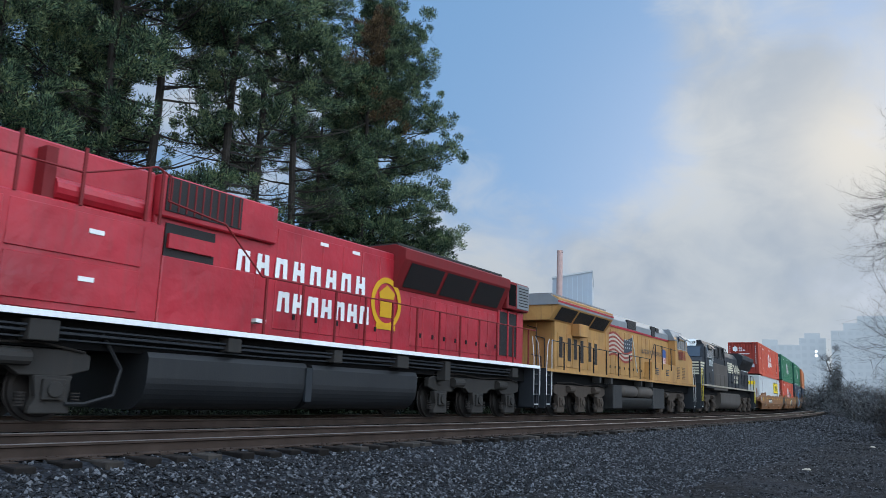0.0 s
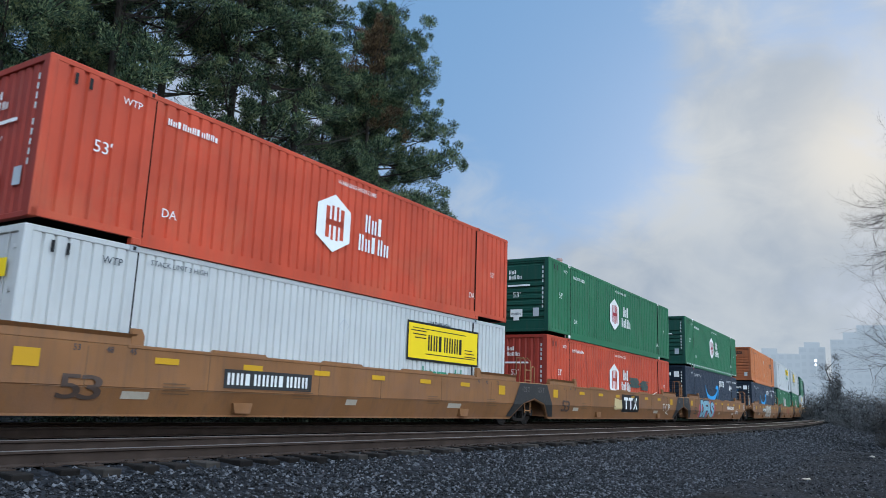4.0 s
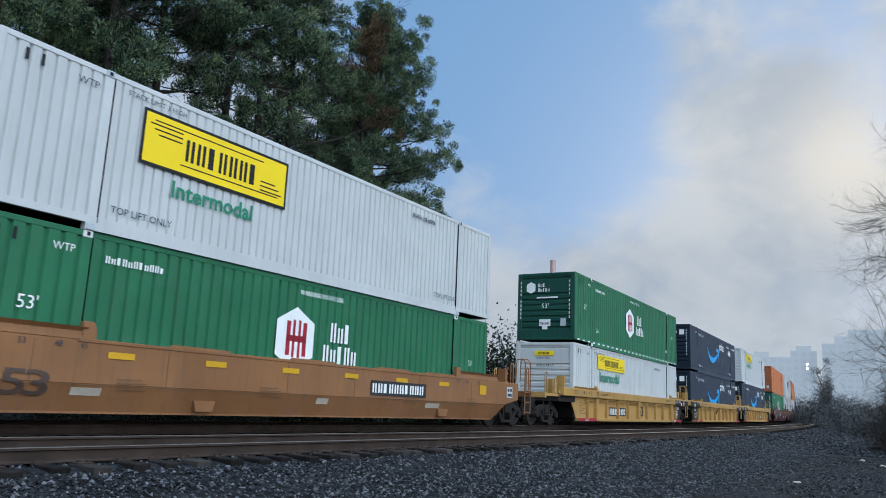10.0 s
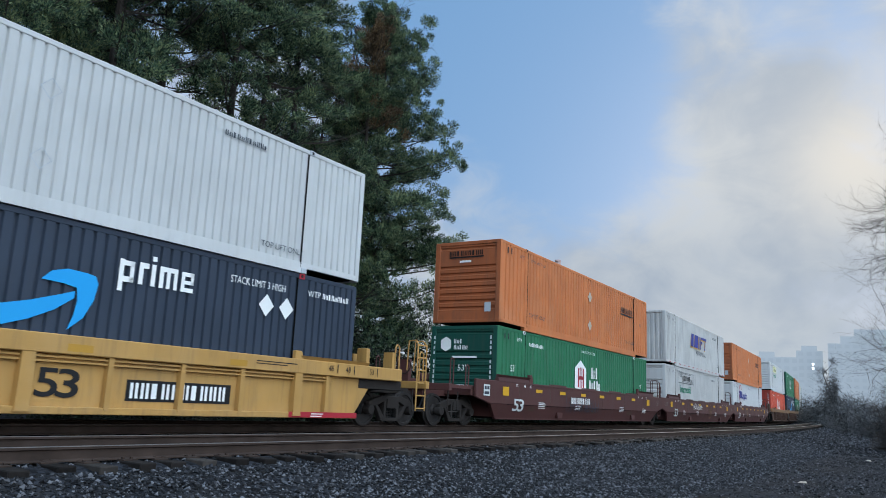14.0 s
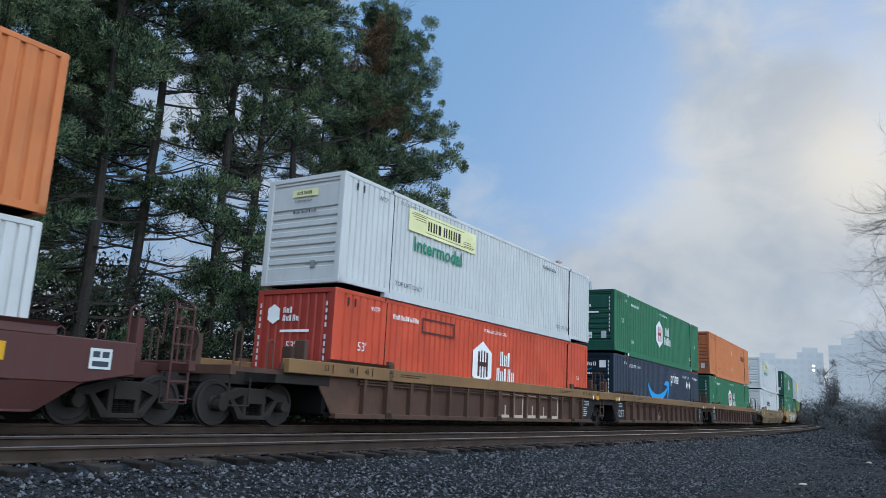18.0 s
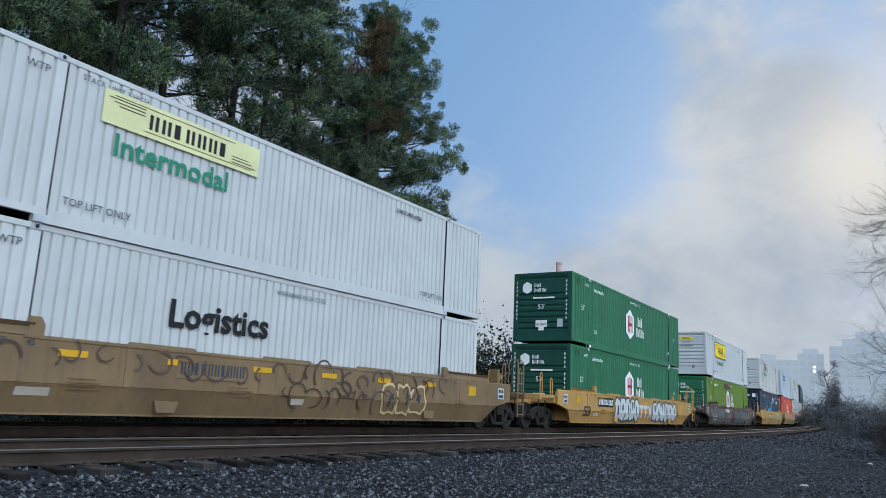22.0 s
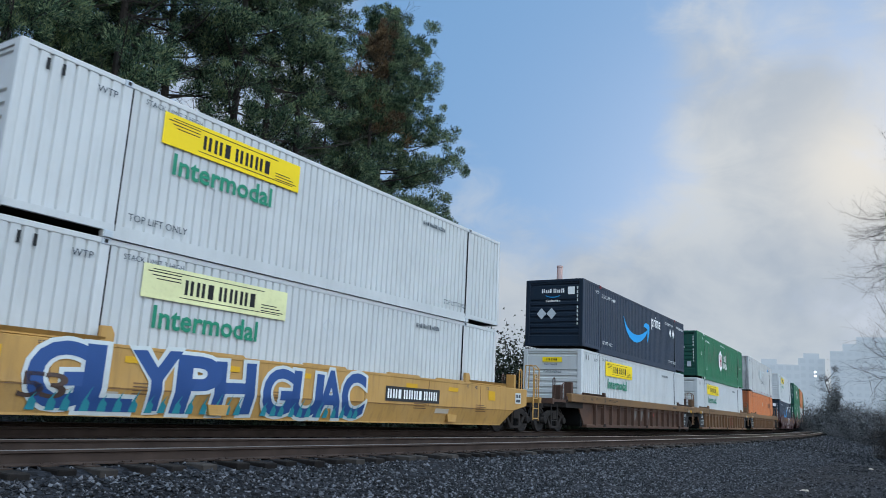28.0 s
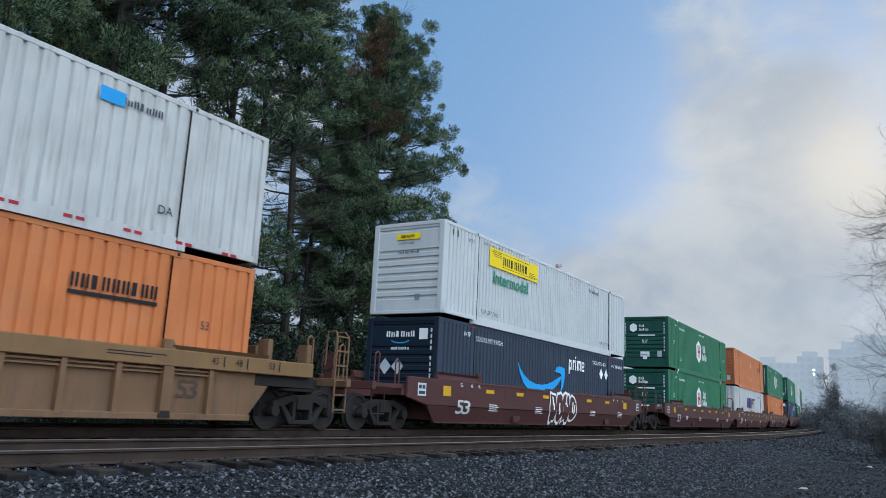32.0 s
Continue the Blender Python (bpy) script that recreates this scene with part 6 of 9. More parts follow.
def well_car(style, paint_key, artic_lead, artic_trail, ztop, extra=None):
    """One unit that carries two stacked containers."""
    spec = CAR_LABELS[style]
    car = thing("well_car", spec[0] % spec[1].get(paint_key, paint_key.replace("_", " ")), "railway car", "well cars of the train")
    p = M[paint_key]
    rib = style == "ribbed"
    dark = M["shade_black"]
    yo = -1.55
    xl, xt = -HX - 1.78, HX + 1.83
    # side walls with the cut over the trucks
    zt = 1.34 if rib else 1.43
    out = [(xl, 0.88), (-HX - 0.85, FOLD), (HX + 0.88, FOLD), (xt, 0.88), (xt, zt), (xl, zt)]
    if rib:
        out = [(xl, 1.08), (-HX - 0.66, 1.04), (-HX - 0.52, 0.94), (-HX + 0.02, 0.26), (HX, 0.26), (HX + 0.55, 0.94), (HX + 0.70, 1.04), (xt, 1.08), (xt, zt), (xl, zt)]
    for sgn in (1, -1):
        m = Matrix.Diagonal((1, sgn, 1, 1))
        if rib:
            body = put("side_wall", shared(("side_wall", "ribbed"), lambda bm: prism(bm, out, yo + 0.13, yo + 0.18), p), car, m)
            chord = p if paint_key == "bright_yellow_car" else M["ochre_chord"]
            put("top_chord", shared(("top_chord", "ribbed"), lambda bm: box(bm, xl + 0.1, xt - 0.1, yo - 0.02, yo + 0.20, zt - 0.19, zt + 0.12), chord, bevel=0.015), car, m)
            put("bottom_sill", shared(("bottom_sill", "ribbed"), lambda bm: box(bm, -HX + 0.02, HX, yo + 0.02, yo + 0.24, 0.20, 0.32), p, bevel=0.012), car, m)
            for dz in (0.0, 0.07):
                put("chord_lip", shared(("chord_lip", dz), lambda bm: box(bm, -HX + 0.9, HX - 0.9, yo + 0.045, yo + 0.14, zt - 0.255 - dz, zt - 0.225 - dz), p), car, m)
            if sgn == 1:
                for x in (-HX - 0.75, HX + 0.75):
                    put("guide_post", shared("guide_post", lambda bm: box(box(bm, -0.14, 0.0, yo + 0.30, yo + 0.62, 1.2, 1.92), 0.02, 0.22, yo + 0.85, yo + 1.15, 1.2, 1.80), p, bevel=0.015), car, Matrix.Translation((x, 0, 0)))
                if paint_key == "bright_yellow_car":
                    xs = (-6.97, -6.0, -4.65, -3.1, -1.6, 0.0, 1.44, 2.94, 4.4, 6.0, 6.97)
                    broad = (-6.0, 0.0, 6.0)
                else:
                    xs, broad = [float(v) for v in range(-7, 8)], (-6.0, 0.0, 6.0)
                rm = shared("side_rib", lambda bm: prism(bm, [(-0.05, yo + 0.135), (-0.05, yo + 0.01), (0.05, yo + 0.01), (0.05, yo + 0.135)], 0.27, zt, "z"), p)
                wide = shared("wide_rib", lambda bm: prism(bm, [(-0.11, yo + 0.135), (-0.11, yo - 0.01), (0.11, yo - 0.01), (0.11, yo + 0.135)], 0.24, zt + 0.1, "z"), p)
                foot = shared("rib_foot", lambda bm: prism(bm, [(-0.13, 0.24), (0.13, 0.24), (0.09, 0.36), (-0.09, 0.36)], yo - 0.02, yo + 0.12), M["truck_steel"] if paint_key != "bright_yellow_car" else p)
                for x in xs:
                    put("side_rib", wide if x in broad else rm, car, Matrix.Translation((x, 0, 0)))
                    if x in broad:
                        put("rib_foot", foot, car, Matrix.Translation((x, 0, 0)))
        else:
            if sgn == 1:
                seam = shared("weld_seam", lambda bm: box(bm, -0.008, 0.008, yo - 0.006, yo + 0.02, FOLD, zt - 0.06), M["tan_car" if "yellow" in paint_key else "dark_brown_car"])
                for x in (-6.9, -4.35, -1.2, 1.1, 3.9, 6.75):
                    put("weld_seam", seam, car, Matrix.Translation((x, 0, 0)))
                put("fold_line", shared("fold_line", lambda bm: box(bm, -HX + 0.3, HX - 0.3, yo - 0.006, yo + 0.02, FOLD - 0.006, FOLD + 0.006), M["tan_car" if "yellow" in paint_key else "shade_black"]), car)
            put("side_wall", shared(("side_wall", "smooth"), lambda bm: prism(bm, out, yo, yo + 0.10), p, bevel=0.02), car, m)
            put("lower_panel", shared(("lower_panel", "smooth"), folded_panel, p), car, m)
            put("top_chord", shared(("top_chord", "smooth"), lambda bm: box(bm, -HX + 1.9, HX - 1.9, yo - 0.012, yo + 0.14, zt - 0.05, zt + 0.015), p, bevel=0.01), car, m)
        for x0, x1 in ((-HX - 0.32, -HX + 2.05), (HX - 2.05, HX + 0.35)):
            put("container_guide", shared(("guide", x0), lambda bm: prism(bm, [(yo + 0.0, zt + (0.10 if rib else 0)), (yo + 0.03, zt + 0.13), (yo - 0.03, zt + 0.20), (yo + 0.09, zt + 0.21), (yo + 0.16, zt)], x0, x1, "x"), p), car, m)
        if sgn == 1:
            for x in (-HX + 2.1, HX - 2.1):
                put("locator_bracket", shared(("bracket", rib), lambda bm: prism(bm, [(-0.13, zt), (0.13, zt), (0.13, zt + 0.18), (0.06, zt + 0.30), (-0.13, zt + 0.30)], yo + 0.0, yo + 0.10), p, bevel=0.01), car, Matrix.Translation((x, 0, 0)))
            if not rib:
                for x in (-3.6, -0.4, 2.7, 5.0):
                    put("top_plate", shared("top_plate", lambda bm: prism(bm, [(-0.75, zt), (0.75, zt), (0.68, zt + 0.06), (-0.68, zt + 0.06)], yo - 0.01, yo + 0.06), p), car, Matrix.Translation((x, 0, 0)))
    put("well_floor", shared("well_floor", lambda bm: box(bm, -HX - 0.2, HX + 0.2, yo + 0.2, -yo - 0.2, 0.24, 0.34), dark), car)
    # end platforms
    for rot, artic, xe in ((0, artic_lead, -xl), (math.pi, artic_trail, xt)):
        r = Matrix.Rotation(rot, 4, "Z")
        end_len = (xe - HX) + (0.0 if artic else 1.35)
        # ribbed cars: shade between cars is put into platform and bulkhead colour
        put("end_platform", shared(("platform", artic, rot), lambda bm: box(box(bm, -HX - (1.62 if artic else 1.9), -HX - 0.15, yo + 0.12, -yo - 0.12, 0.92, 1.22), -HX - end_len - (0 if artic else 0.0), -HX - 1.2, -0.5, 0.5, 0.86, 1.16), M["truck_steel"] if rib else p, bevel=0.01), car, r)
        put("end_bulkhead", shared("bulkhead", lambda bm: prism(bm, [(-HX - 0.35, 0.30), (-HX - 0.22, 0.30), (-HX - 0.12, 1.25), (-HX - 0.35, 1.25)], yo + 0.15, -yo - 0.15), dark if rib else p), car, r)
        if not artic:
            put("end_sill", shared(("end_sill", rot), lambda bm: box(bm, -HX - 3.2, -HX - 3.05, yo + 0.1, -yo - 0.1, 1.02, 1.22), p, bevel=0.012), car, r)
            for y in (yo + 0.2, -yo - 0.2):
                put("side_step", shared(("step", y), lambda bm: pipe(bm, [(-HX - 3.1, y, 1.05), (-HX - 3.1, y, 0.42), (-HX - 2.55, y, 0.42), (-HX - 2.55, y, 1.0)], 0.02, 6), M["truck_steel"]), car, r)
            for x, y, h in ((-HX - 3.1, yo + 0.15, 0.75), (-HX - 2.2, yo + 0.15, 0.6), (-HX - 2.0, -yo - 0.3, 0.9), (-HX - 3.0, -yo - 0.2, 0.8)):
                put("hand_rail", shared(("hr", x, y), lambda bm: pipe(bm, [(x, y, 1.15), (x, y, 1.15 + h), (x + 0.10, y, 1.22 + h), (x + 0.18, y, 1.15 + h), (x + 0.18, y, 1.15)], 0.02, 6), p), car, r)
            put("walkway_brace", shared(("brace", rot), lambda bm: box(bm, -HX - 3.1, -HX - 1.7, yo + 0.12, yo + 0.2, 1.10, 1.20), p), car, r)
            put("brake_wheel", shared("brake_wheel", hand_wheel, M["truck_steel"]), car, r @ Matrix.Translation((-HX - 2.5, 0.65, 1.75)))
            put("brake_stand", shared("brake_stand", lambda bm: box(bm, -HX - 2.45, -HX - 2.3, 0.5, 0.8, 1.15, 1.95), p), car, r)
        else:
            put("hand_rail", shared(("hr_artic", rib), lambda bm: pipe(bm, [(-HX - 1.5, yo + 0.2, 1.2), (-HX - 1.5, yo + 0.2, 1.95), (-HX - 1.36, yo + 0.2, 2.0), (-HX - 1.25, yo + 0.2, 1.95), (-HX - 1.25, yo + 0.2, 1.2)], 0.02, 6), p), car, r)
            put("connector", shared("connector", lambda bm: box(bm, -HX - 1.9, -HX - 1.5, -0.35, 0.35, 0.78, 1.05), M["truck_steel"]), car, r)
    # running gear: an articulated joint's truck belongs to the unit behind it
    truck(car, -HX - (1.77 if artic_lead else 2.06))
    if not artic_trail:
        truck(car, HX + 2.06)
        coupler(car, HX + 3.0, HX + 3.55)
        ladder(car, HX + 2.9, yo + 0.18, 0.42, 2.2, paint_key)
    if not artic_lead:
        coupler(car, -HX - 3.0, -HX - 3.55)
    else:
        ladder(car, -HX - 1.95, yo + 0.12, 0.42, 2.15, paint_key)
    yw = yo - 0.016 if not rib else yo + 0.122
    if rib:
        bright = paint_key == "bright_yellow_car"
        ink = M["white_paint"] if bright else M["tag_pale"]
        for sg, s, joint in ((-1, "125T", artic_lead), (1, "", artic_trail)):
            if not joint:
                continue
            mark("black_panel", "panel %d" % sg, [[(sg * a, b) for a, b in ((-1.04, 0.33), (-1.04, 1.12), (0.70, 1.12), (0.65, 1.045), (0.51, 0.94), (0.01, 0.33))][::-sg]] if bright else [[(sg * a, b) for a, b in ((-1.02, 0.33), (-1.02, 1.13), (0.10, 1.13), (0.10, 0.45), (0.01, 0.33))][::-sg]], M["black_paint"], car, sg * HX, 0.0, yw)
            if bright:
                mark("chord_panel", "chord panel %d" % sg, [[(sg * a, b) for a, b in ((-1.35, zt - 0.26), (-1.35, zt + 0.06), (1.45, zt + 0.06), (1.45, zt - 0.20), (0.9, zt - 0.26))][::-sg]], M["black_paint"], car, sg * HX, 0.0, yo - 0.026)
            mark("panel_text", "panel text", [rect(0.1 + 0.1 * (k % 2), 0.07 * k, 0.62, 0.03 + 0.07 * k) for k in range(3)], ink, car, sg * HX - (0.75 if sg > 0 else -0.15), 0.88, yw - 0.004)
            if not s:
                mark("panel_text", "panel notes", [rect(0.02 * (k % 2), 0.075 * k, 0.30 + 0.06 * (k % 3), 0.035 + 0.075 * k) for k in range(5)], ink, car, sg * HX - 0.72, 0.46, yw - 0.004)
            else:
                word(s, 0.30, ink, car, -HX + 0.06, 0.46, yw - 0.006, squeeze=1.1)
            put("tread_plate", shared(("tread", sg), lambda bm: box(bm, sg * HX - 0.6, sg * HX + 0.6, yo + 0.06, yo + 0.13, 1.10, 1.125), p), car, Matrix.Translation((0.3 * sg, 0, 0)))
            for dx, col in ((0.45, "mark_yellow"), (0.05, "white_paint")):
                mark("reflector_tab", "tab %s" % col, [rect(0, 0, 0.30 if col == "mark_yellow" else 0.14, 0.16)], M[col], car, sg * (HX + dx) - 0.15, zt - 0.22, yo - 0.032)
        if bright:
            for x0 in (-HX + 0.0, HX - 2.3):
                mark("red_band", "red band", [rect(0, 0, 2.3, 0.12)], M["red_paint"], car, x0, 0.21, yo + 0.008)
                mark("band_text", "band text", [rect(0.1, 0.02, 0.45, 0.04), rect(0.1, 0.07, 0.5, 0.09)], M["white_paint"], car, x0 + 0.6, 0.21, yo + 0.004)
        for sg, joint in ((-1, artic_lead), (1, artic_trail)):
            for x, s in ((0.45, "53"), (-0.45, "48"), (-1.05, "45")):
                word(s, 0.13, M["white_paint" if joint and bright else "black_paint"], car, sg * (HX + x) - 0.1, zt - 0.08, yo - 0.034)
                mark("length_tick", "tick", [rect(0, 0, 0.03, 0.20)], M["white_paint" if joint and bright else "black_paint"], car, sg * (HX + x) + 0.2, zt - 0.12, yo - 0.034)
        for x in (-9.2, -3.5, 0.6, 4.0) if bright else ():
            mark("amber_tab", "amber tab", [rect(0, 0, 0.45, 0.12)], M["amber_paint"], car, x, zt - 0.14, yo - 0.024)
        for x in (-5.6, 4.7):
            mark("chord_note", "chord note", [rect(0, 0, 0.9, 0.02), rect(0, 0.05, 1.2, 0.07)], M["black_paint"], car, x, zt - 0.06, yo - 0.024)
        letters("53", 0.22 if bright else 6.3, 0.47 if bright else 0.60, 0.68 if bright else 0.44, 0.46 if bright else 0.34, "black_paint" if bright else "dark_brown_car", None, 3, None, 0.012)(car, yw)
        word("40", 0.13, M["black_paint"], car, -6.1, zt - 0.04, yo - 0.026)
        word("20", 0.13, M["black_paint"], car, -6.1, zt - 0.21, yo - 0.026)
        mark("length_tick", "flat tick", [rect(0, 0, 0.2, 0.015)], M["black_paint"], car, -6.1, zt - 0.065, yo - 0.026)
    else:
        letters("53", -HX + 0.72, 0.50, 0.72, 0.40, "dark_brown_car" if paint_key not in ("maroon_car", "dark_brown_car") else "tag_pale", None, 3, None, 0.012)(car, yw)
        for x, w in ((-HX + 1.9, 0.55), (4.3, 0.7), (-0.2, 0.4)):
            mark("worn_patch", "worn patch %.2f" % w, [rect(0, 0, w, 0.13)], M["primer_patch" if "yellow" in paint_key else "brown_car"], car, x, 0.52, yw + 0.006)
        for x in (-3.4, 5.2):
            put("jack_pad", shared("jack_pad", lambda bm: prism(bm, [(-0.2, 0.30), (0.2, 0.30), (0.26, 0.50), (-0.26, 0.50)], yo + 0.02, yo + 0.2), p), car, Matrix.Translation((x, 0, 0)))
        for x in (-HX + 0.45, HX - 0.35):
            mark("yellow_tab", "square tab", [rect(0, 0, 0.42, 0.28)], M["mark_yellow"], car, x - 0.5, 0.98, yw)
        for i in range(6):
            mark("yellow_tab", "long tab", [rect(0, 0, 0.52, 0.11)], M["mark_yellow"], car, -5.6 + i * 2.1, 1.15, yw)
        for x, s in ((-HX + 0.9, "53"), (-HX + 1.5, "48"), (-HX + 1.95, "45"), (HX - 2.2, "45"), (HX - 1.7, "48"), (HX - 1.0, "53")):
            word(s, 0.10, M["dark_word"] if paint_key not in ("maroon_car", "dark_brown_car") else M["white_paint"], car, x, 1.28, yw)
        for joint, sg in ((artic_lead, -1), (artic_trail, 1)):
            if joint and paint_key == "maroon_car":
                word("125 T", 0.20, M["tag_grey"], car, sg * HX - (1.35 if sg < 0 else -0.55), 1.02, yw - 0.012, bold=-0.004)
            elif joint:
                mark("dark_end", "dark end %d" % sg, [[(sg * a, b) for a, b in ((1.74, 0.93), (1.74, 1.40), (0.62, 1.40), (-0.12, 0.30), (0.22, 0.30), (0.85, 0.74))][::sg * -1]], M["dusty_black" if paint_key != "dark_brown_car" else "black_loco"], car, sg * HX, 0.0, yw - 0.006)
                word("125 T", 0.17, M["tag_grey" if "yellow" in paint_key else "tag_pale"], car, sg * HX - (1.45 if sg < 0 else -0.75), 1.12, yw - 0.012)
        for x in (-HX + 2.7, -2.0, 3.2, HX - 1.6):
            mark("notice_mark", "notice", [rect(0, 0.06 * k, 0.6 - 0.1 * (k % 2), 0.022 + 0.06 * k) for k in range(4)], M["tan_car"] if paint_key not in ("maroon_car", "dark_brown_car") else M["white_paint"], car, x, 0.62, yw)
    if extra:
        extra(car, yw)
    if not rib:
        for sg, joint in ((-1, artic_lead), (1, artic_trail)):
            if not joint:
                mark("card_box", "card box", [rect(-0.2, -0.16, 0.2, 0.18)], M["tag_pale"], car, sg * (HX + 1.15), 1.10, yw - 0.004)
                mark("card_text", "card", [rect(-0.15, 0.03, -0.02, 0.13), rect(0.02, 0.03, 0.15, 0.13), rect(-0.15, -0.12, 0.15, -0.03)], M["dark_word"], car, sg * (HX + 1.15), 1.10, yw - 0.008)
        follow_fold(car)
    return car


CAR_LABELS = {"smooth": ("%s smooth-sided double-stack well car, stained with grime", {"yellow_car": "weathered mustard-yellow", "maroon_car": "dark maroon", "dark_brown_car": "dirty dark brown", "dirty_yellow_car": "grimy yellow-brown"}),
              "ribbed": ("%s well car with upright side ribs", {"bright_yellow_car": "bright yellow", "brown_car": "rusty brown", "tan_car": "faded tan"})}


# painted work on the cars
def number_board(x, ground="dusty_black", ink="white_paint", w=2.35, z=0.85):
    def f(car, yw):
        mark("number_ground", "board %.2f" % w, [rect(-0.08, -0.07, w + 0.08, 0.30)], M[ground], car, x, z, yw)
        mark("number_mark", "board digits %.2f" % w, fit_bars(10, w, 0.23, cut=False), M[ink], car, x, z, yw - 0.004)
    return f


def owner_mark(x, ink, ground=None, w=1.9, h=0.52, z=0.66):
    def f(car, yw):
        if ground:
            mark("mark_ground", "mark ground %.2f" % w, [rect(-0.25, -0.12, w + 0.25, h + 0.12)], M[ground], car, x, z, yw)
        t = h * 0.26
        mark("owner_mark", "owner %.2f %.2f" % (w, h), [rect(0, h - t, w * 0.30, h), rect(w * 0.11, 0, w * 0.19, h - t), rect(w * 0.34, h - t, w * 0.64, h), rect(w * 0.45, 0, w * 0.53, h - t),
                                     [(w * 0.68, 0), (w * 0.76, 0), (w, h), (w * 0.92, h)], [(w * 0.92, 0), (w, 0), (w * 0.76, h), (w * 0.68, h)]], M[ink], car, x, z, yw - 0.004)
    return f


def graffiti(x, z, n, w, h, fill, edge, seed=1, ground=None, shine=None):
    """Fat spray-painted letterlike shapes with an outline."""
    def f(car, yw):
        g = random.Random(seed)
        outer, inner, gleam = [], [], []
        pitch = w / n
        for i in range(n):
            cx, cy = (i + 0.5) * pitch, h / 2
            hh, ww = h * g.uniform(0.48, 0.56), pitch * g.uniform(0.55, 0.66)
            k = 14
            rad = [g.uniform(0.80, 1.12) for _ in range(k)]
            def blob(s):
                pts = []
                for j in range(k):
                    a = 2 * math.pi * j / k
                    c, sn = math.cos(a), math.sin(a)
                    q = (abs(c) ** 4 + abs(sn) ** 4) ** -0.25
                    pts.append((cx + c * q * ww * rad[j] * s, cy + sn * q * hh * rad[j] * s))
                return pts
            outer.append(blob(1.0))
            inner.append(blob(0.84))
            for j in range(2):
                a, b = g.uniform(-0.35, 0.25), g.uniform(-0.5, 0.3)
                gleam.append(rect(cx + a * ww, cy + b * hh, cx + a * ww + 0.10, cy + b * hh + hh * g.uniform(0.35, 0.7), g.uniform(-0.4, 0.4)))
        if ground:
            mark("graffiti_ground", "g %d" % seed, [[(-0.2, 0.0), (w + 0.2, -0.02), (w + 0.35, h * 0.9), (w * 0.6, h), (w * 0.2, h * 0.95), (-0.3, h * 0.8)]], M[ground], car, x, z, yw)
        for i in range(n):
            mark("graffiti_outline", "o %d %d" % (seed, i), [outer[i]], M[edge], car, x, z, yw - 0.003 - 0.0025 * (i % 2))
            mark("graffiti_letter", "i %d %d" % (seed, i), [inner[i]], M[fill], car, x, z, yw - 0.008 - 0.001 * (i % 2))
        mark("graffiti_stroke", "s %d" % seed, gleam, M[shine or edge], car, x, z, yw - 0.011)
    return f


def letters(text, x, z, w, h, fill, edge, seed=1, flames=None, swell=0.035):
    """Spray-painted capital letters, fat and outlined, standing close together."""
    def f(car, yw):
        g = random.Random(seed)
        pitch = w / len(text)
        for i, ch in enumerate(text):
            ww, hh = pitch * g.uniform(1.08, 1.2), h * g.uniform(0.94, 1.04)
            tilt = Matrix.Rotation(g.uniform(-0.06, 0.06), 4, "Z")
            for nm, sw, key, grow, dy in (("graffiti_outline", swell + 0.05, edge, 0.07, 0.003), ("graffiti_letter", swell, fill, 0.0, 0.008)):
                if key is None:
                    continue
                m = Matrix.Translation((x + i * pitch - grow, yw - dy - 0.0025 * (i % 2), z - grow)) @ SIDE @ tilt @ Matrix.Diagonal((ww + 2 * grow, hh + 2 * grow, 1, 1))
                put(nm, glyph(ch, sw, M[key]), car, m)
            if flames:
                fl = []
                for k in range(3):
                    a = pitch * (0.08 + 0.3 * k + g.uniform(0, 0.08))
                    fl.append([(a, 0), (a + 0.16, 0), (a + 0.15, 0.14), (a + 0.08, 0.20), (a + 0.12, g.uniform(0.28, 0.42)), (a + 0.02, 0.17)])
                mark("graffiti_flame", "flame %d %d" % (seed, i), fl, M[flames], car, x + i * pitch, z, yw - 0.012)
    return f


def swirls(x, z, w, h, ink, seed, n):
    """Curling sprayed lines."""
    def f(car, yw):
        g = random.Random(seed)
        polys = []
        for i in range(n):
            cx, cz, r, a = (i + g.uniform(0.2, 0.8)) * w / n, h * g.uniform(0.25, 0.75), g.uniform(0.14, 0.34), g.uniform(0, 360)
            polys += ring_poly(cx, cz, r, r * g.uniform(0.7, 1.2), g.uniform(0.03, 0.06), a, a + g.uniform(150, 290), 10)
        mark("swirl", "swirl %d" % seed, polys, M[ink], car, x, z, yw - 0.0135)
    return f


def red_smear(car, yw):
    mark("paint_smear", "smear", [[(0, 0.1), (0.9, 0), (2.0, 0.12), (2.1, 0.5), (1.5, 0.72), (0.5, 0.6), (-0.1, 0.4)]], M["maroon_car"], car, -1.5, 0.34, yw - 0.002)


def chalk_tag(car, yw):
    """Three thin chalk-white capitals and a stroke under them."""
    word("TCP", 0.40, M["white_paint"], car, 5.75, 0.62, yw - 0.004, squeeze=1.3, bold=-0.022)
    mark("chalk_stroke", "chalk stroke", [[(0, 0.1), (0.62, 0), (0.66, 0.03), (0.02, 0.14)], [(-2.3, 0.92), (-1.5, 1.08), (-1.5, 1.11), (-2.3, 0.95)]], M["white_paint"], car, 6.3, 0.46, yw - 0.004)


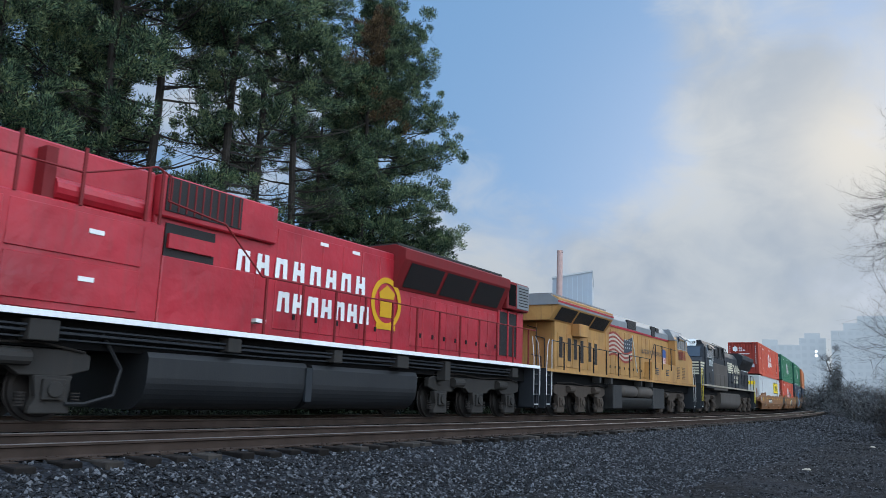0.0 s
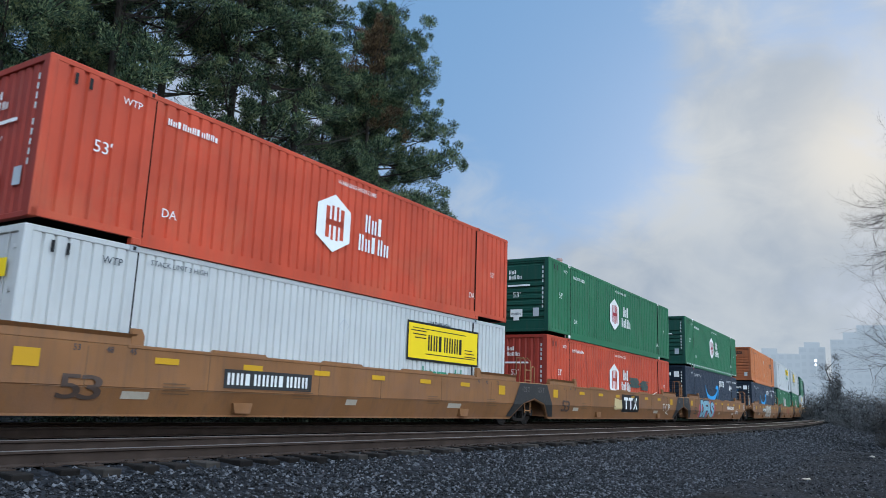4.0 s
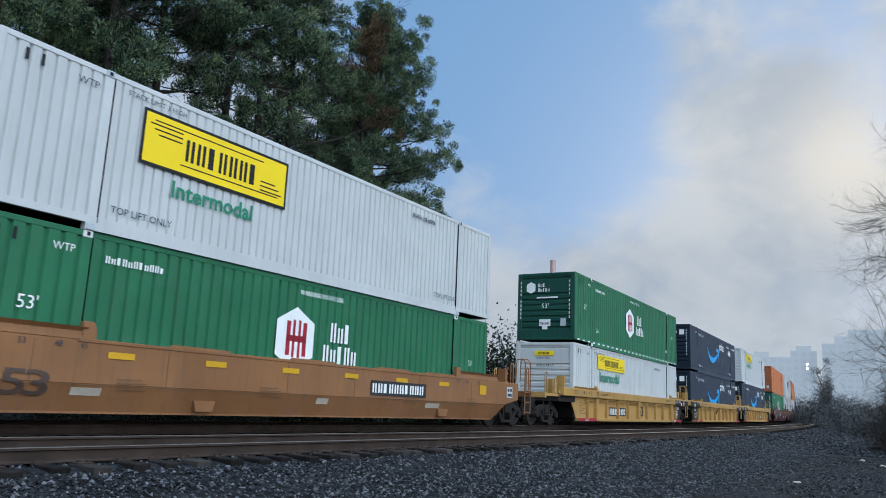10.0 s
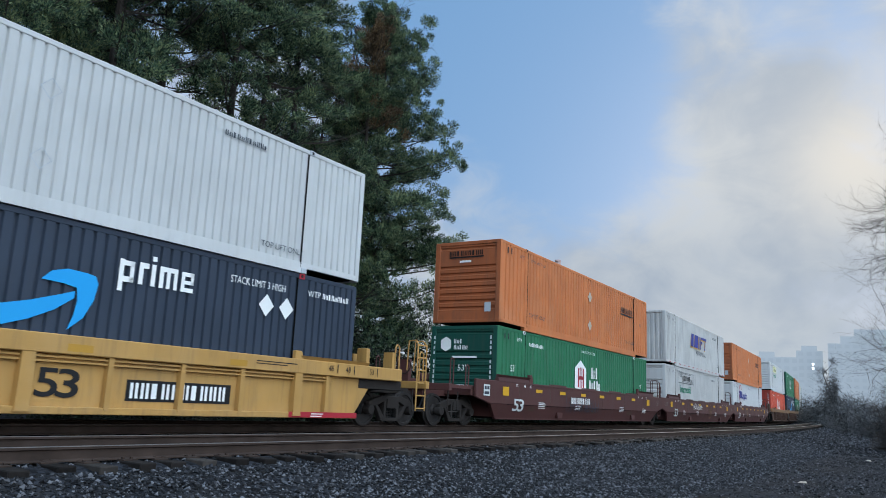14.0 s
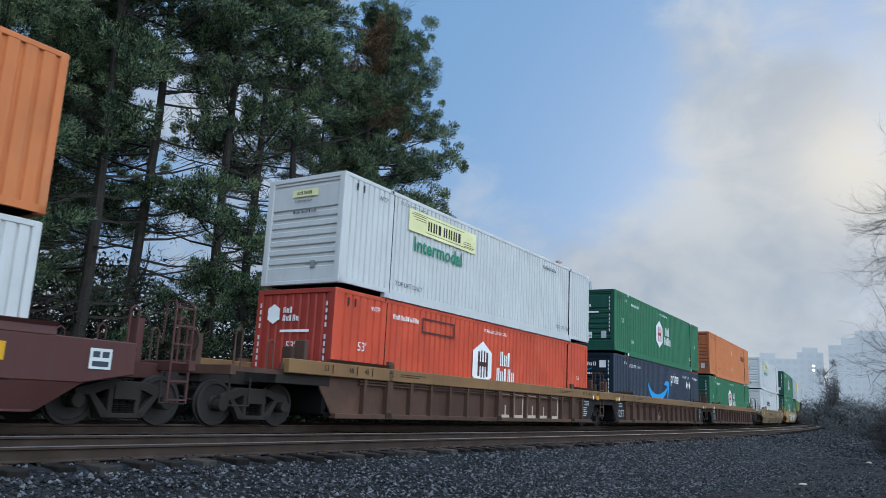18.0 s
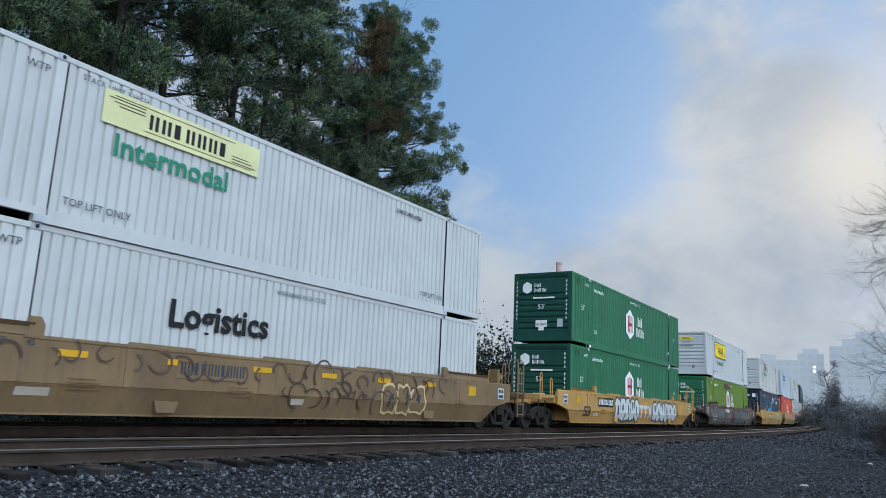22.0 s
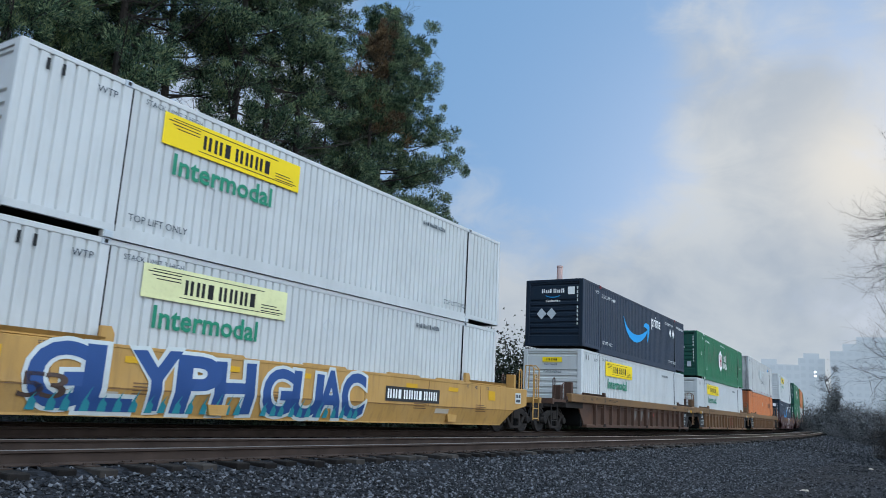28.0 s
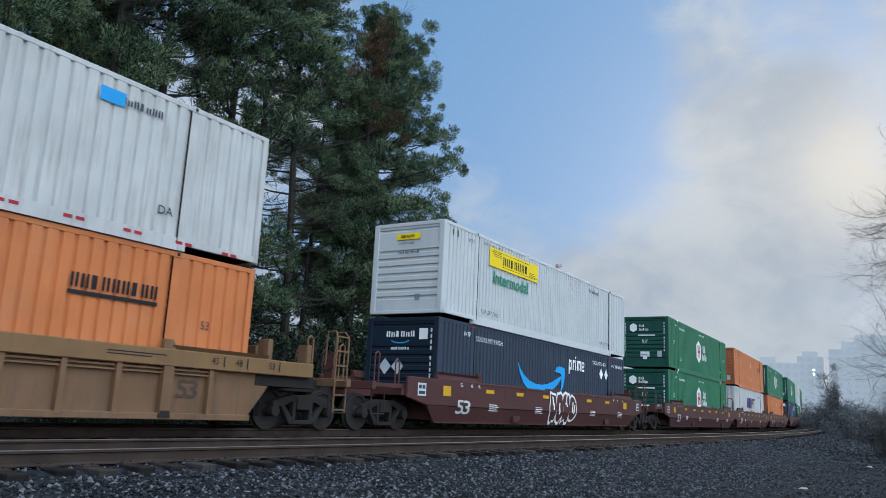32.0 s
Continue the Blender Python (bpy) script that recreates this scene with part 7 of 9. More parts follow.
def ink_blot(car, yw):
    mark("ink_blot", "blot", [disc(0, 0, 0.20, 0.15, 12), [(-0.32, 0.05), (-0.26, -0.14), (-0.02, -0.08), (0, 0)], [(0.05, -0.02), (0.30, -0.18), (0.40, 0.02), (0.33, 0.03), (0.28, -0.10)], rect(-0.06, -0.34, 0.0, 0)], M["black_paint"], car, 1.15, 1.05, yw - 0.004)
    mark("worn_patch", "rubbed patch", [[(0, 0), (1.6, 0.05), (1.7, 0.5), (0.9, 0.42), (0.1, 0.5)]], M["pale_patch"], car, -1.6, 0.62, yw + 0.004)


def pink_ground(car, yw):
    mark("graffiti_ground", "pink ground", [[(-0.55, 0.02), (4.1, 0.0), (4.3, 0.7), (3.7, 0.98), (1.9, 1.05), (0.2, 0.95), (-0.4, 0.7)]], M["tag_pink"], car, -5.6, 0.34, yw + 0.002)


def rib_board(x):
    """Black number board with white bars on a ribbed car."""
    def f(car, yw):
        mark("number_mark", "car number", fit_bars(10, 2.2, 0.27, cut=False), M["white_paint"], car, x + 0.08, 0.49, yw - 0.004)
        mark("number_ground", "number ground", [rect(0, -0.05, 2.36, 0.32)], M["black_paint"], car, x, 0.49, yw)
    return f


def notices(x, ink="tan_car"):
    def f(car, yw):
        mark("notice_mark", "load notes", [rect(0, 0.10 * k, (0.75, 0.5, 0.7, 0.4, 0.78)[k], 0.028 + 0.10 * k) for k in range(5)], M[ink], car, x, 0.5, yw)
    return f


def slack_hose(x0, x1):
    def f(car, yw):
        part("slack_hose", pipe(bmesh.new(), [(x0, yw - 0.03, 1.12), (x0 + (x1 - x0) * 0.2, yw - 0.03, 1.02), (x0 + (x1 - x0) * 0.4, yw - 0.03, 0.80), (x0 + (x1 - x0) * 0.5, yw - 0.03, 0.77), (x0 + (x1 - x0) * 0.62, yw - 0.03, 0.84), (x0 + (x1 - x0) * 0.8, yw - 0.03, 1.05), (x1, yw - 0.03, 1.12)], 0.028), M["black_paint"], car)
    return f


def hearts(car, yw):
    """Pale overpainted patches, heart-shaped, one to a panel."""
    for x in (-1.55, -0.55, 0.5):
        mark("pale_patch", "heart", [[(0, 0.5), (0.14, 0.56), (0.27, 0.50), (0.30, 0.34), (0.2, 0.15), (0.02, -0.05), (-0.2, 0.12), (-0.31, 0.32), (-0.27, 0.52), (-0.13, 0.57)]], M["tag_grey"], car, x, 0.58, yw)
    mark("pale_scrawl", "cross", [[(-0.16, 0), (-0.10, 0), (0.16, 0.25), (0.10, 0.25)], [(0.10, 0), (0.16, 0), (-0.10, 0.25), (-0.16, 0.25)]], M["dull_red_paint"], car, 1.5, 0.74, yw)


def scrawl(x, z, w, h, ink, seed=2):
    def f(car, yw):
        g = random.Random(seed)
        polys, n = [], int(w / 0.16)
        for i in range(n):
            a = i * w / n
            polys.append(rect(a, g.uniform(0, 0.1) * h, a + 0.035, h * g.uniform(0.6, 1.0), g.uniform(-0.3, 0.5)))
            if g.random() < 0.6:
                b = g.uniform(0.1, 0.8) * h
                polys.append(rect(a, b, a + w / n, b + 0.03))
        mark("scrawl", "scrawl %d" % seed, polys, M[ink], car, x, z, yw - 0.004)
    return f


def mural(car, yw):
    """A painted creature-like pattern: eyes, curls and a spotted lower band."""
    mark("mural_ground", "mural", [[(-2.0, 0.0), (7.4, 0.0), (7.5, 0.55), (7.0, 1.08), (-2.0, 1.08)]], M["tag_pink"], car, 0, 0.30, yw)
    mark("mural_band", "mural band", [[(-2.0, 0), (6.8, 0), (6.3, 0.42), (4.8, 0.30), (3.0, 0.45), (1.0, 0.32), (-2.0, 0.45)]], M["tag_green"], car, 0, 0.31, yw - 0.003)
    spots = [disc(-1.8 + 0.42 * i, 0.14 + 0.10 * (i % 2), 0.12, 0.09, 10) for i in range(20)]
    mark("mural_spot", "mural spots", spots, M["dark_word"], car, 0, 0.31, yw - 0.006)
    for x in (0.7, 4.9):
        mark("mural_eye", "eye white", [disc(0, 0, 0.46, 0.30, 20)], M["tag_pale"], car, x, 1.08, yw - 0.004)
        mark("mural_eye", "eye blue", [disc(0, 0, 0.33, 0.22, 18)], M["smile_blue"], car, x, 1.08, yw - 0.007)
        mark("mural_eye", "eye yellow", [disc(0, 0, 0.13, 0.10, 12)], M["sign_yellow"], car, x, 1.10, yw - 0.010)
    curls = []
    for cx, cz, r in ((2.0, 0.62, 0.30), (3.0, 0.75, 0.34), (3.7, 0.55, 0.24), (6.2, 0.62, 0.32), (6.7, 0.40, 0.22), (-0.6, 0.55, 0.3), (1.4, 0.5, 0.2), (5.6, 0.42, 0.18)):
        curls += ring_poly(cx, cz, r, r * 0.8, 0.045, 0, 300, 14) + ring_poly(cx, cz, r * 0.55, r * 0.45, 0.04, 60, 330, 10)
    mark("mural_curl", "curls", curls, M["tag_pale"], car, 0, 0.32, yw - 0.006)


def pale_squares(car, yw):
    for i, x in enumerate((0.16, 1.2, 2.2, 3.12, 4.12)):
        mark("graffiti_letter", "square letter %d" % i, [rect(0, 0, 0.09, 0.78), rect(0.09, 0, 0.72, 0.09), rect(0.09, 0.69, 0.72, 0.78)] + ([rect(0.63, 0.09, 0.72, 0.69)] if i in (1, 4) else [rect(0.40, 0.09, 0.49, 0.4)]), M["primer_patch"], car, x, 0.32, yw - 0.004)


def round_emblem(x, ink):
    def f(car, yw):
        mark("emblem", "ring emblem", ring_poly(0, 0, 0.46, 0.46, 0.07, 0, 360, 24) + [rect(-0.30, -0.05, 0.30, 0.05), rect(-0.05, -0.38, 0.05, 0.38), rect(-0.25, -0.2, -0.15, 0.2), rect(0.15, -0.2, 0.25, 0.2)], M[ink], car, x, 0.86, yw)
    return f


def both(*fs):
    def f(car, yw):
        for k in fs:
            k(car, yw)
    return f


# place of the leading container end in the train, top of the stack, upper and lower container, leading doors, car, joints, paintwork
TRAIN = (
    (-202.97, 6.13, "red", "white_rear_framed", (0, 1), "smooth", "yellow_car", 0, 1, both(number_board(-3.9))),
    (-183.38, 6.18, "green", "red_smeared", (0, 0), "smooth", "yellow_car", 1, 1, both(owner_mark(-0.3, "white_paint", "black_paint"), chalk_tag, ink_blot)),
    (-163.51, 6.17, "green_striped", "navy", (0, 0), "smooth", "yellow_car", 1, 0, both(pink_ground, letters("DFAS", -5.6, 0.33, 3.6, 1.0, "tag_sky", "dark_word", 11, None, 0.05), number_board(2.7, "yellow_car"), scrawl(5.6, 0.55, 1.2, 0.4, "white_paint", 6))),
    (-139.76, 6.16, "orange", "navy", (0, 0), "smooth", "yellow_car", 0, 1, both(number_board(-3.6), graffiti(-1.75, 0.36, 6, 3.75, 1.0, "primer_patch", "tag_pale", 12, None, "tag_pale"), swirls(-1.7, 0.45, 3.6, 0.8, "tan_car", 41, 12))),
    (-120.27, 6.14, "white_rear", "green", (1, 0), "smooth", "yellow_car", 1, 1, both(owner_mark(-0.6, "dull_red_paint", None, 1.9, 0.6))),
    (-100.29, 6.19, "white_framed", "green", (0, 0), "smooth", "yellow_car", 1, 0, both(number_board(1.8))),
    (-76.65, 6.22, "green_striped", "white", (0, 0), "ribbed", "bright_yellow_car", 0, 1, both(rib_board(-4.15), notices(-7.8))),
    (-56.80, 6.20, "navy", "navy", (0, 0), "ribbed", "bright_yellow_car", 1, 1, both(owner_mark(1.9, "dull_red_paint", None, 1.75, 0.62, 0.47), notices(-3.05), slack_hose(-1.55, -0.25))),
    (-37.07, 6.29, "white", "navy", (0, 0), "ribbed", "bright_yellow_car", 1, 0, both(rib_board(1.85), notices(-3.0))),
    (-13.39, 6.15, "orange", "green", (0, 0), "smooth", "maroon_car", 0, 1, both(number_board(-2.4, "maroon_car", "white_paint", 2.0), scrawl(-2.8, 0.5, 3.4, 0.7, "dark_word", 8))),
    (6.38, 6.19, "swift", "white_faded", (0, 0), "smooth", "maroon_car", 1, 1, both(round_emblem(1.9, "faded_gold"), scrawl(-3.0, 0.9, 2.6, 0.4, "white_paint", 9))),
    (26.05, 6.12, "orange", "stg", (0, 0), "smooth", "maroon_car", 1, 0, both(round_emblem(-3.1, "faded_gold"))),
    (49.54, 6.19, "white_pale", "red_framed", (0, 0), "ribbed", "brown_car", 0, 1, pale_squares),
    (69.01, 6.16, "green", "navy", (0, 0), "ribbed", "brown_car", 1, 1, both(slack_hose(-2.0, -1.0), scrawl(-2.05, 0.35, 1.0, 0.32, "primer_patch", 31), owner_mark(0.8, "dark_brown_car", None, 0.85, 0.35, 0.66))),
    (88.61, 6.21, "orange", "green", (0, 0), "ribbed", "brown_car", 1, 0, both(scrawl(2.05, 0.62, 0.8, 0.34, "primer_patch", 32), scrawl(-4.0, 0.75, 0.8, 0.3, "dark_brown_car", 33))),
    (112.19, 6.14, "white_pale", "white_plain", (0, 0), "smooth", "dirty_yellow_car", 0, 0, both(number_board(-3.2, "dirty_yellow_car", "dark_word", 1.6, 1.0), swirls(-7.0, 0.95, 13.0, 0.42, "dark_brown_car", 44, 26), swirls(-0.5, 0.40, 5.0, 0.8, "dark_brown_car", 45, 14), graffiti(3.0, 0.35, 3, 1.9, 0.8, "dirty_yellow_car", "pale_patch", 21, None, "dark_word"))),
    (135.92, 6.18, "green", "green", (0, 0), "smooth", "bright_yellow_car", 0, 0, both(number_board(-5.6, "black_paint", "white_paint", 1.7, 0.98), graffiti(-3.6, 0.33, 5, 3.4, 1.05, "tag_pale", "dark_word", 22, None, "dark_word"), owner_mark(-0.1, "tag_pale", None, 1.95, 0.60, 0.50), graffiti(2.0, 0.33, 6, 4.3, 1.0, "tag_pale", "dark_word", 23, None, "dark_word"))),
    (159.49, 6.18, "white_framed", "lime", (0, 0), "smooth", "dark_brown_car", 0, 0, both(number_board(-3.3, "dark_brown_car", "white_paint", 1.5, 1.05), graffiti(-8.0, 0.30, 6, 4.4, 1.05, "tag_grey", "dark_brown_car", 24, None, "dark_word"), graffiti(-3.4, 0.30, 5, 2.2, 0.72, "tag_grey", "dark_brown_car", 34, None, "dark_word"), graffiti(0.4, 0.30, 7, 6.2, 0.98, "tag_grey", "dark_word", 25, "dark_word", "dark_brown_car"), swirls(-8.0, 0.36, 4.6, 0.9, "dark_word", 42, 16), swirls(0.4, 0.36, 6.2, 0.85, "dark_word", 43, 20), red_smear)),
    (183.22, 6.18, "white_faded", "navy", (0, 0), "smooth", "bright_yellow_car", 0, 1, both(number_board(-3.7), graffiti(2.6, 0.34, 4, 2.4, 0.95, "tag_green", "tag_pale", 26, None, "tag_pale"))),
    (203.34, 6.19, "grey", "red", (0, 0), "smooth", "bright_yellow_car", 1, 1, mural),
    (222.75, 6.16, "white", "white_pale", (0, 0), "smooth", "bright_yellow_car", 1, 0, both(letters("GLYPH", -7.25, 0.31, 4.6, 1.06, "tag_blue", "tag_pale", 27, "tag_teal"), letters("GUAC", -2.3, 0.31, 3.35, 1.04, "tag_blue", "tag_pale", 28, "tag_teal"), number_board(2.0))),
    (246.35, 6.21, "navy", "white", (0, 0), "ribbed", "brown_car", 0, 1, hearts),
    (266.00, 6.21, "green_rusty", "white", (0, 0), "ribbed", "tan_car", 1, 1, both(owner_mark(1.05, "dull_red_paint", None, 1.8, 0.62, 0.52))),
    (285.70, 6.22, "swift_faded", "orange", (0, 0), "ribbed", "tan_car", 1, 0, None),
    (309.17, 6.14, "white", "navy", (0, 0), "smooth", "maroon_car", 0, 0, graffiti(-0.8, 0.30, 4, 2.4, 1.1, "maroon_car", "white_paint", 29, None, "white_paint")),
    (333.10, 6.20, "green", "green", (0, 0), "smooth", "maroon_car", 0, 1, None),
    (352.90, 6.20, "orange", "swift", (0, 0), "smooth", "maroon_car", 1, 1, None),
    (372.60, 6.20, "green", "orange", (0, 0), "smooth", "maroon_car", 1, 0, None),
    (396.20, 6.20, "green", "navy", (0, 0), "smooth", "maroon_car", 0, 1, None),
    (416.00, 6.20, "white", "green", (0, 0), "smooth", "maroon_car", 1, 1, None),
    (435.80, 6.20, "green", "white", (0, 0), "smooth", "maroon_car", 1, 0, None),
)

for lead, ztop, upper, lower, doors, style, colour, jl, jt, work in TRAIN:
    centre = lead + HX
    MOVERS.append((well_car(style, colour, jl, jt, ztop, work), centre, 0.0))
    z_low = ztop - 2 * CH - 0.012
    MOVERS.append((container(lower, bool(doors[1])), centre, z_low))
    MOVERS.append((container(upper, bool(doors[0])), centre, z_low + CH + 0.012))

# ---- locomotives: x along the train, near side at -y ----
RW = 0.533


def loco_truck_frame(bm):
    for sgn in (-1,):
        a, b = sorted((sgn * 0.98, sgn * 1.16))
        prism(bm, [(-2.75, 1.10), (-2.55, 1.18), (2.55, 1.18), (2.75, 1.10), (2.75, 0.86), (2.3, 0.74), (1.55, 0.74), (1.35, 0.90), (0.75, 0.90), (0.55, 0.74), (-0.55, 0.74), (-0.75, 0.90), (-1.35, 0.90), (-1.55, 0.74), (-2.3, 0.74), (-2.75, 0.86)], a, b)
        for x in (-2.12, 0, 2.12):
            prism(bm, [(x - 0.34, 0.76), (x + 0.34, 0.76), (x + 0.24, 0.40), (x + 0.34, 0.24), (x + 0.34, 0.14), (x - 0.34, 0.14), (x - 0.34, 0.24), (x - 0.24, 0.40)], a + 0.01 * sgn, b + 0.02 * sgn)
    return bm


def loco_truck(parent, x, steel="loco_truck"):
    t = put("truck", shared("loco_bolster", lambda bm: box(bm, -2.4, 2.4, -0.5, 0.5, 0.75, 1.1), M[steel]), parent, Matrix.Translation((x, 0, 0)), "dusty six-wheel locomotive truck")
    for rot in (0, math.pi):
        put("side_frame", shared("loco_truck", loco_truck_frame, M[steel], bevel=0.02), t, Matrix.Rotation(rot, 4, "Z"))
    for dx in (-2.12, 0, 2.12):
        for sgn in (-1, 1):
            put("journal_box", shared("journal_box", lambda bm: tube(box(bm, -0.19, 0.19, -0.04, 0.10, -0.17, 0.17), (0, -0.09, 0), (0, 0.0, 0), 0.13, 14), M[steel], bevel=0.012), t, Matrix.Translation((dx, sgn * 1.20, 0.53)) @ (Matrix.Identity(4) if sgn < 0 else Matrix.Rotation(math.pi, 4, "Z")))
        for k in (-0.46, 0.46):
            put("spring", shared("loco_spring", lambda bm: [tube(bm, (0, 0, z), (0, 0, z + 0.025), 0.085, 10) for z in (0, 0.05, 0.10, 0.15, 0.20)] and bm, M["truck_steel"]), t, Matrix.Translation((dx + k, -1.07, 0.26)))
        w = put("wheelset", shared(("wheelset", RW), wheelset_mesh(RW), M["wheel_steel"]), t)
        w.matrix_parent_inverse = Matrix.Translation((dx, 0, RW))
        WHEELS.append((w, RW))
    for x0, x1 in ((-2.3, -0.4), (0.4, 2.3)):
        put("brake_cylinder", shared("brake_cyl", lambda bm: tube(bm, (-0.28, 0, 0), (0.28, 0, 0), 0.13, 12), M[steel]), t, Matrix.Translation(((x0 + x1) / 2, -1.24, 1.02)))
    handrail(t, [(-2.6, -1.2, 1.22), (-1.2, -1.2, 1.28), (0.2, -1.2, 1.2), (1.8, -1.2, 1.27), (2.6, -1.2, 1.15)], 0.022, "truck_steel", "brake_pipe")
    return t


def stanchions(parent, xs, y, z0, z1, material, rail_points=None, r=0.02):
    for x in xs:
        part("stanchion", box(bmesh.new(), x - 0.025, x + 0.025, y - 0.02, y + 0.02, z0, z1), M[material], parent)
    if rail_points:
        handrail(parent, rail_points, r, material, "hand_rail")


def end_steps(parent, x, sgn, y, material, rail_mat):
    """Step well at a corner: stringers, four treads, hooked rails."""
    for k, z in enumerate((0.42, 0.76, 1.10, 1.44)):
        part("step", box(bmesh.new(), min(x, x - sgn * 0.34), max(x, x - sgn * 0.34), y, y + 0.55, z, z + 0.045), M["bright_steel" if k == 0 else material], parent)
    for xx in (x, x - sgn * 0.40):
        part("step_stringer", box(bmesh.new(), xx - 0.025, xx + 0.025, y - 0.01, y + 0.55, 0.35, 1.7), M[material], parent)
    handrail(parent, [(x + sgn * 0.03, y - 0.03, 0.75), (x + sgn * 0.03, y - 0.03, 1.7), (x - sgn * 0.10, y - 0.02, 2.55), (x - sgn * 0.28, y, 2.75)], 0.015, rail_mat)
    handrail(parent, [(x - sgn * 0.44, y - 0.03, 0.75), (x - sgn * 0.44, y - 0.03, 2.0), (x - sgn * 0.52, y, 2.75)], 0.015, rail_mat)


def fuel_tank(parent, x0, x1, material, top=1.30, low=0.22):
    """A tank with rounded lower flanks."""
    belly = [(1.36 - 0.52 * (1 - math.cos(a)), 0.78 - (0.78 - low) * math.sin(a)) for a in [math.pi / 2 * i / 9 for i in range(10)]]
    out = [(-1.36, top - 0.1), (-1.30, top), (1.30, top), (1.36, top - 0.1)] + belly + [(-y, z) for y, z in belly[::-1]]
    part("fuel_tank", prism(bmesh.new(), out, x0, x1, "x"), M[material], parent)


def door_panels(parent, xs, y, z0, z1, material, proud=0.018):
    for a, b in zip(xs, xs[1:]):
        part("hood_door", box(bmesh.new(), a + 0.02, b - 0.02, y - proud, y + 0.03, z0, z1), M[material], parent, bevel=0.008)
        part("door_latch", box(bmesh.new(), b - 0.14, b - 0.08, y - proud - 0.03, y - proud, z0 + 0.25, z0 + 0.37), M["black_paint"], parent)


def underframe(parent, x0, x1, edge, stripe_mat, deck_z=1.76):
    part("underframe", box(bmesh.new(), x0 + 0.5, x1 - 0.5, -1.15, 1.15, 1.20, deck_z - 0.10), M["under_black"], parent)
    part("walkway", box(bmesh.new(), x0, x1, -1.52, 1.52, deck_z - 0.10, deck_z), M["black_loco"], parent)
    for sgn in (-1, 1):
        a, b = sorted((sgn * 1.53, sgn * 1.55))
        part("deck_stripe", box(bmesh.new(), x0 + 0.05, x1 - 0.05, a, b, deck_z - 0.10, deck_z), M[stripe_mat], parent)
    for x, sgn in ((x0, -1), (x1, 1)):
        coupler(parent, x - sgn * 0.2, x + sgn * 0.38, 0.90)
        part("pilot", prism(bmesh.new(), [(-1.45, 0.30), (1.45, 0.30), (1.45, 1.68), (-1.45, 1.68)], min(x, x - sgn * 0.12), max(x, x - sgn * 0.12), "x"), M["black_loco"], parent)


def flare(parent, x0, x1, z0, z1, half, base, material, mesh_mat, roof_mat):
    """A radiator hood wider at the top, with dark screens on its sloping face."""
    part("radiator_hood", prism(bmesh.new(), [(-base, z0), (base, z0), (half, z1 - 0.42), (half, z1 - 0.14), (half - 0.35, z1), (-half + 0.35, z1), (-half, z1 - 0.14), (-half, z1 - 0.42)], x0, x1, "x"), M[material], parent, bevel=0.01)
    n = 2 if x1 - x0 < 5.5 else 3
    w = (x1 - x0 - 0.5) / n
    for k in range(n):
        a = x0 + 0.25 + k * w
        dy, dz = (half - base), (z1 - 0.42 - z0)
        def at(u, o=0.02):
            return (-(base + dy * u) - o * dz / math.hypot(dy, dz), z0 + dz * u - o * dy / math.hypot(dy, dz))
        bm = bmesh.new()
        p, q = at(0.12), at(0.93)
        vs = [bm.verts.new(v) for v in ((a + 0.08, p[0], p[1]), (a + w - 0.08, p[0], p[1]), (a + w - 0.08, q[0], q[1]), (a + 0.08, q[0], q[1]))]
        bm.faces.new(vs)
        part("radiator_screen", bm, M[mesh_mat], parent)
    part("radiator_roof", box(bmesh.new(), x0 + 0.05, x1 - 0.05, -half + 0.3, half - 0.3, z1 - 0.01, z1 + 0.05), M[roof_mat], parent)


def window_row(parent, y, items, frame_mat="bright_steel"):
    """Cab side windows: (x0, x1, z0, z1)."""
    for x0, x1, z0, z1 in items:
        w = part("cab_window", box(bmesh.new(), x0, x1, y - 0.03, y + 0.02, z0, z1), M[frame_mat], parent)
        part("window_pane", box(bmesh.new(), x0 + 0.05, x1 - 0.05, y - 0.042, y - 0.02, z0 + 0.05, z1 - 0.05), M["glass"], w)


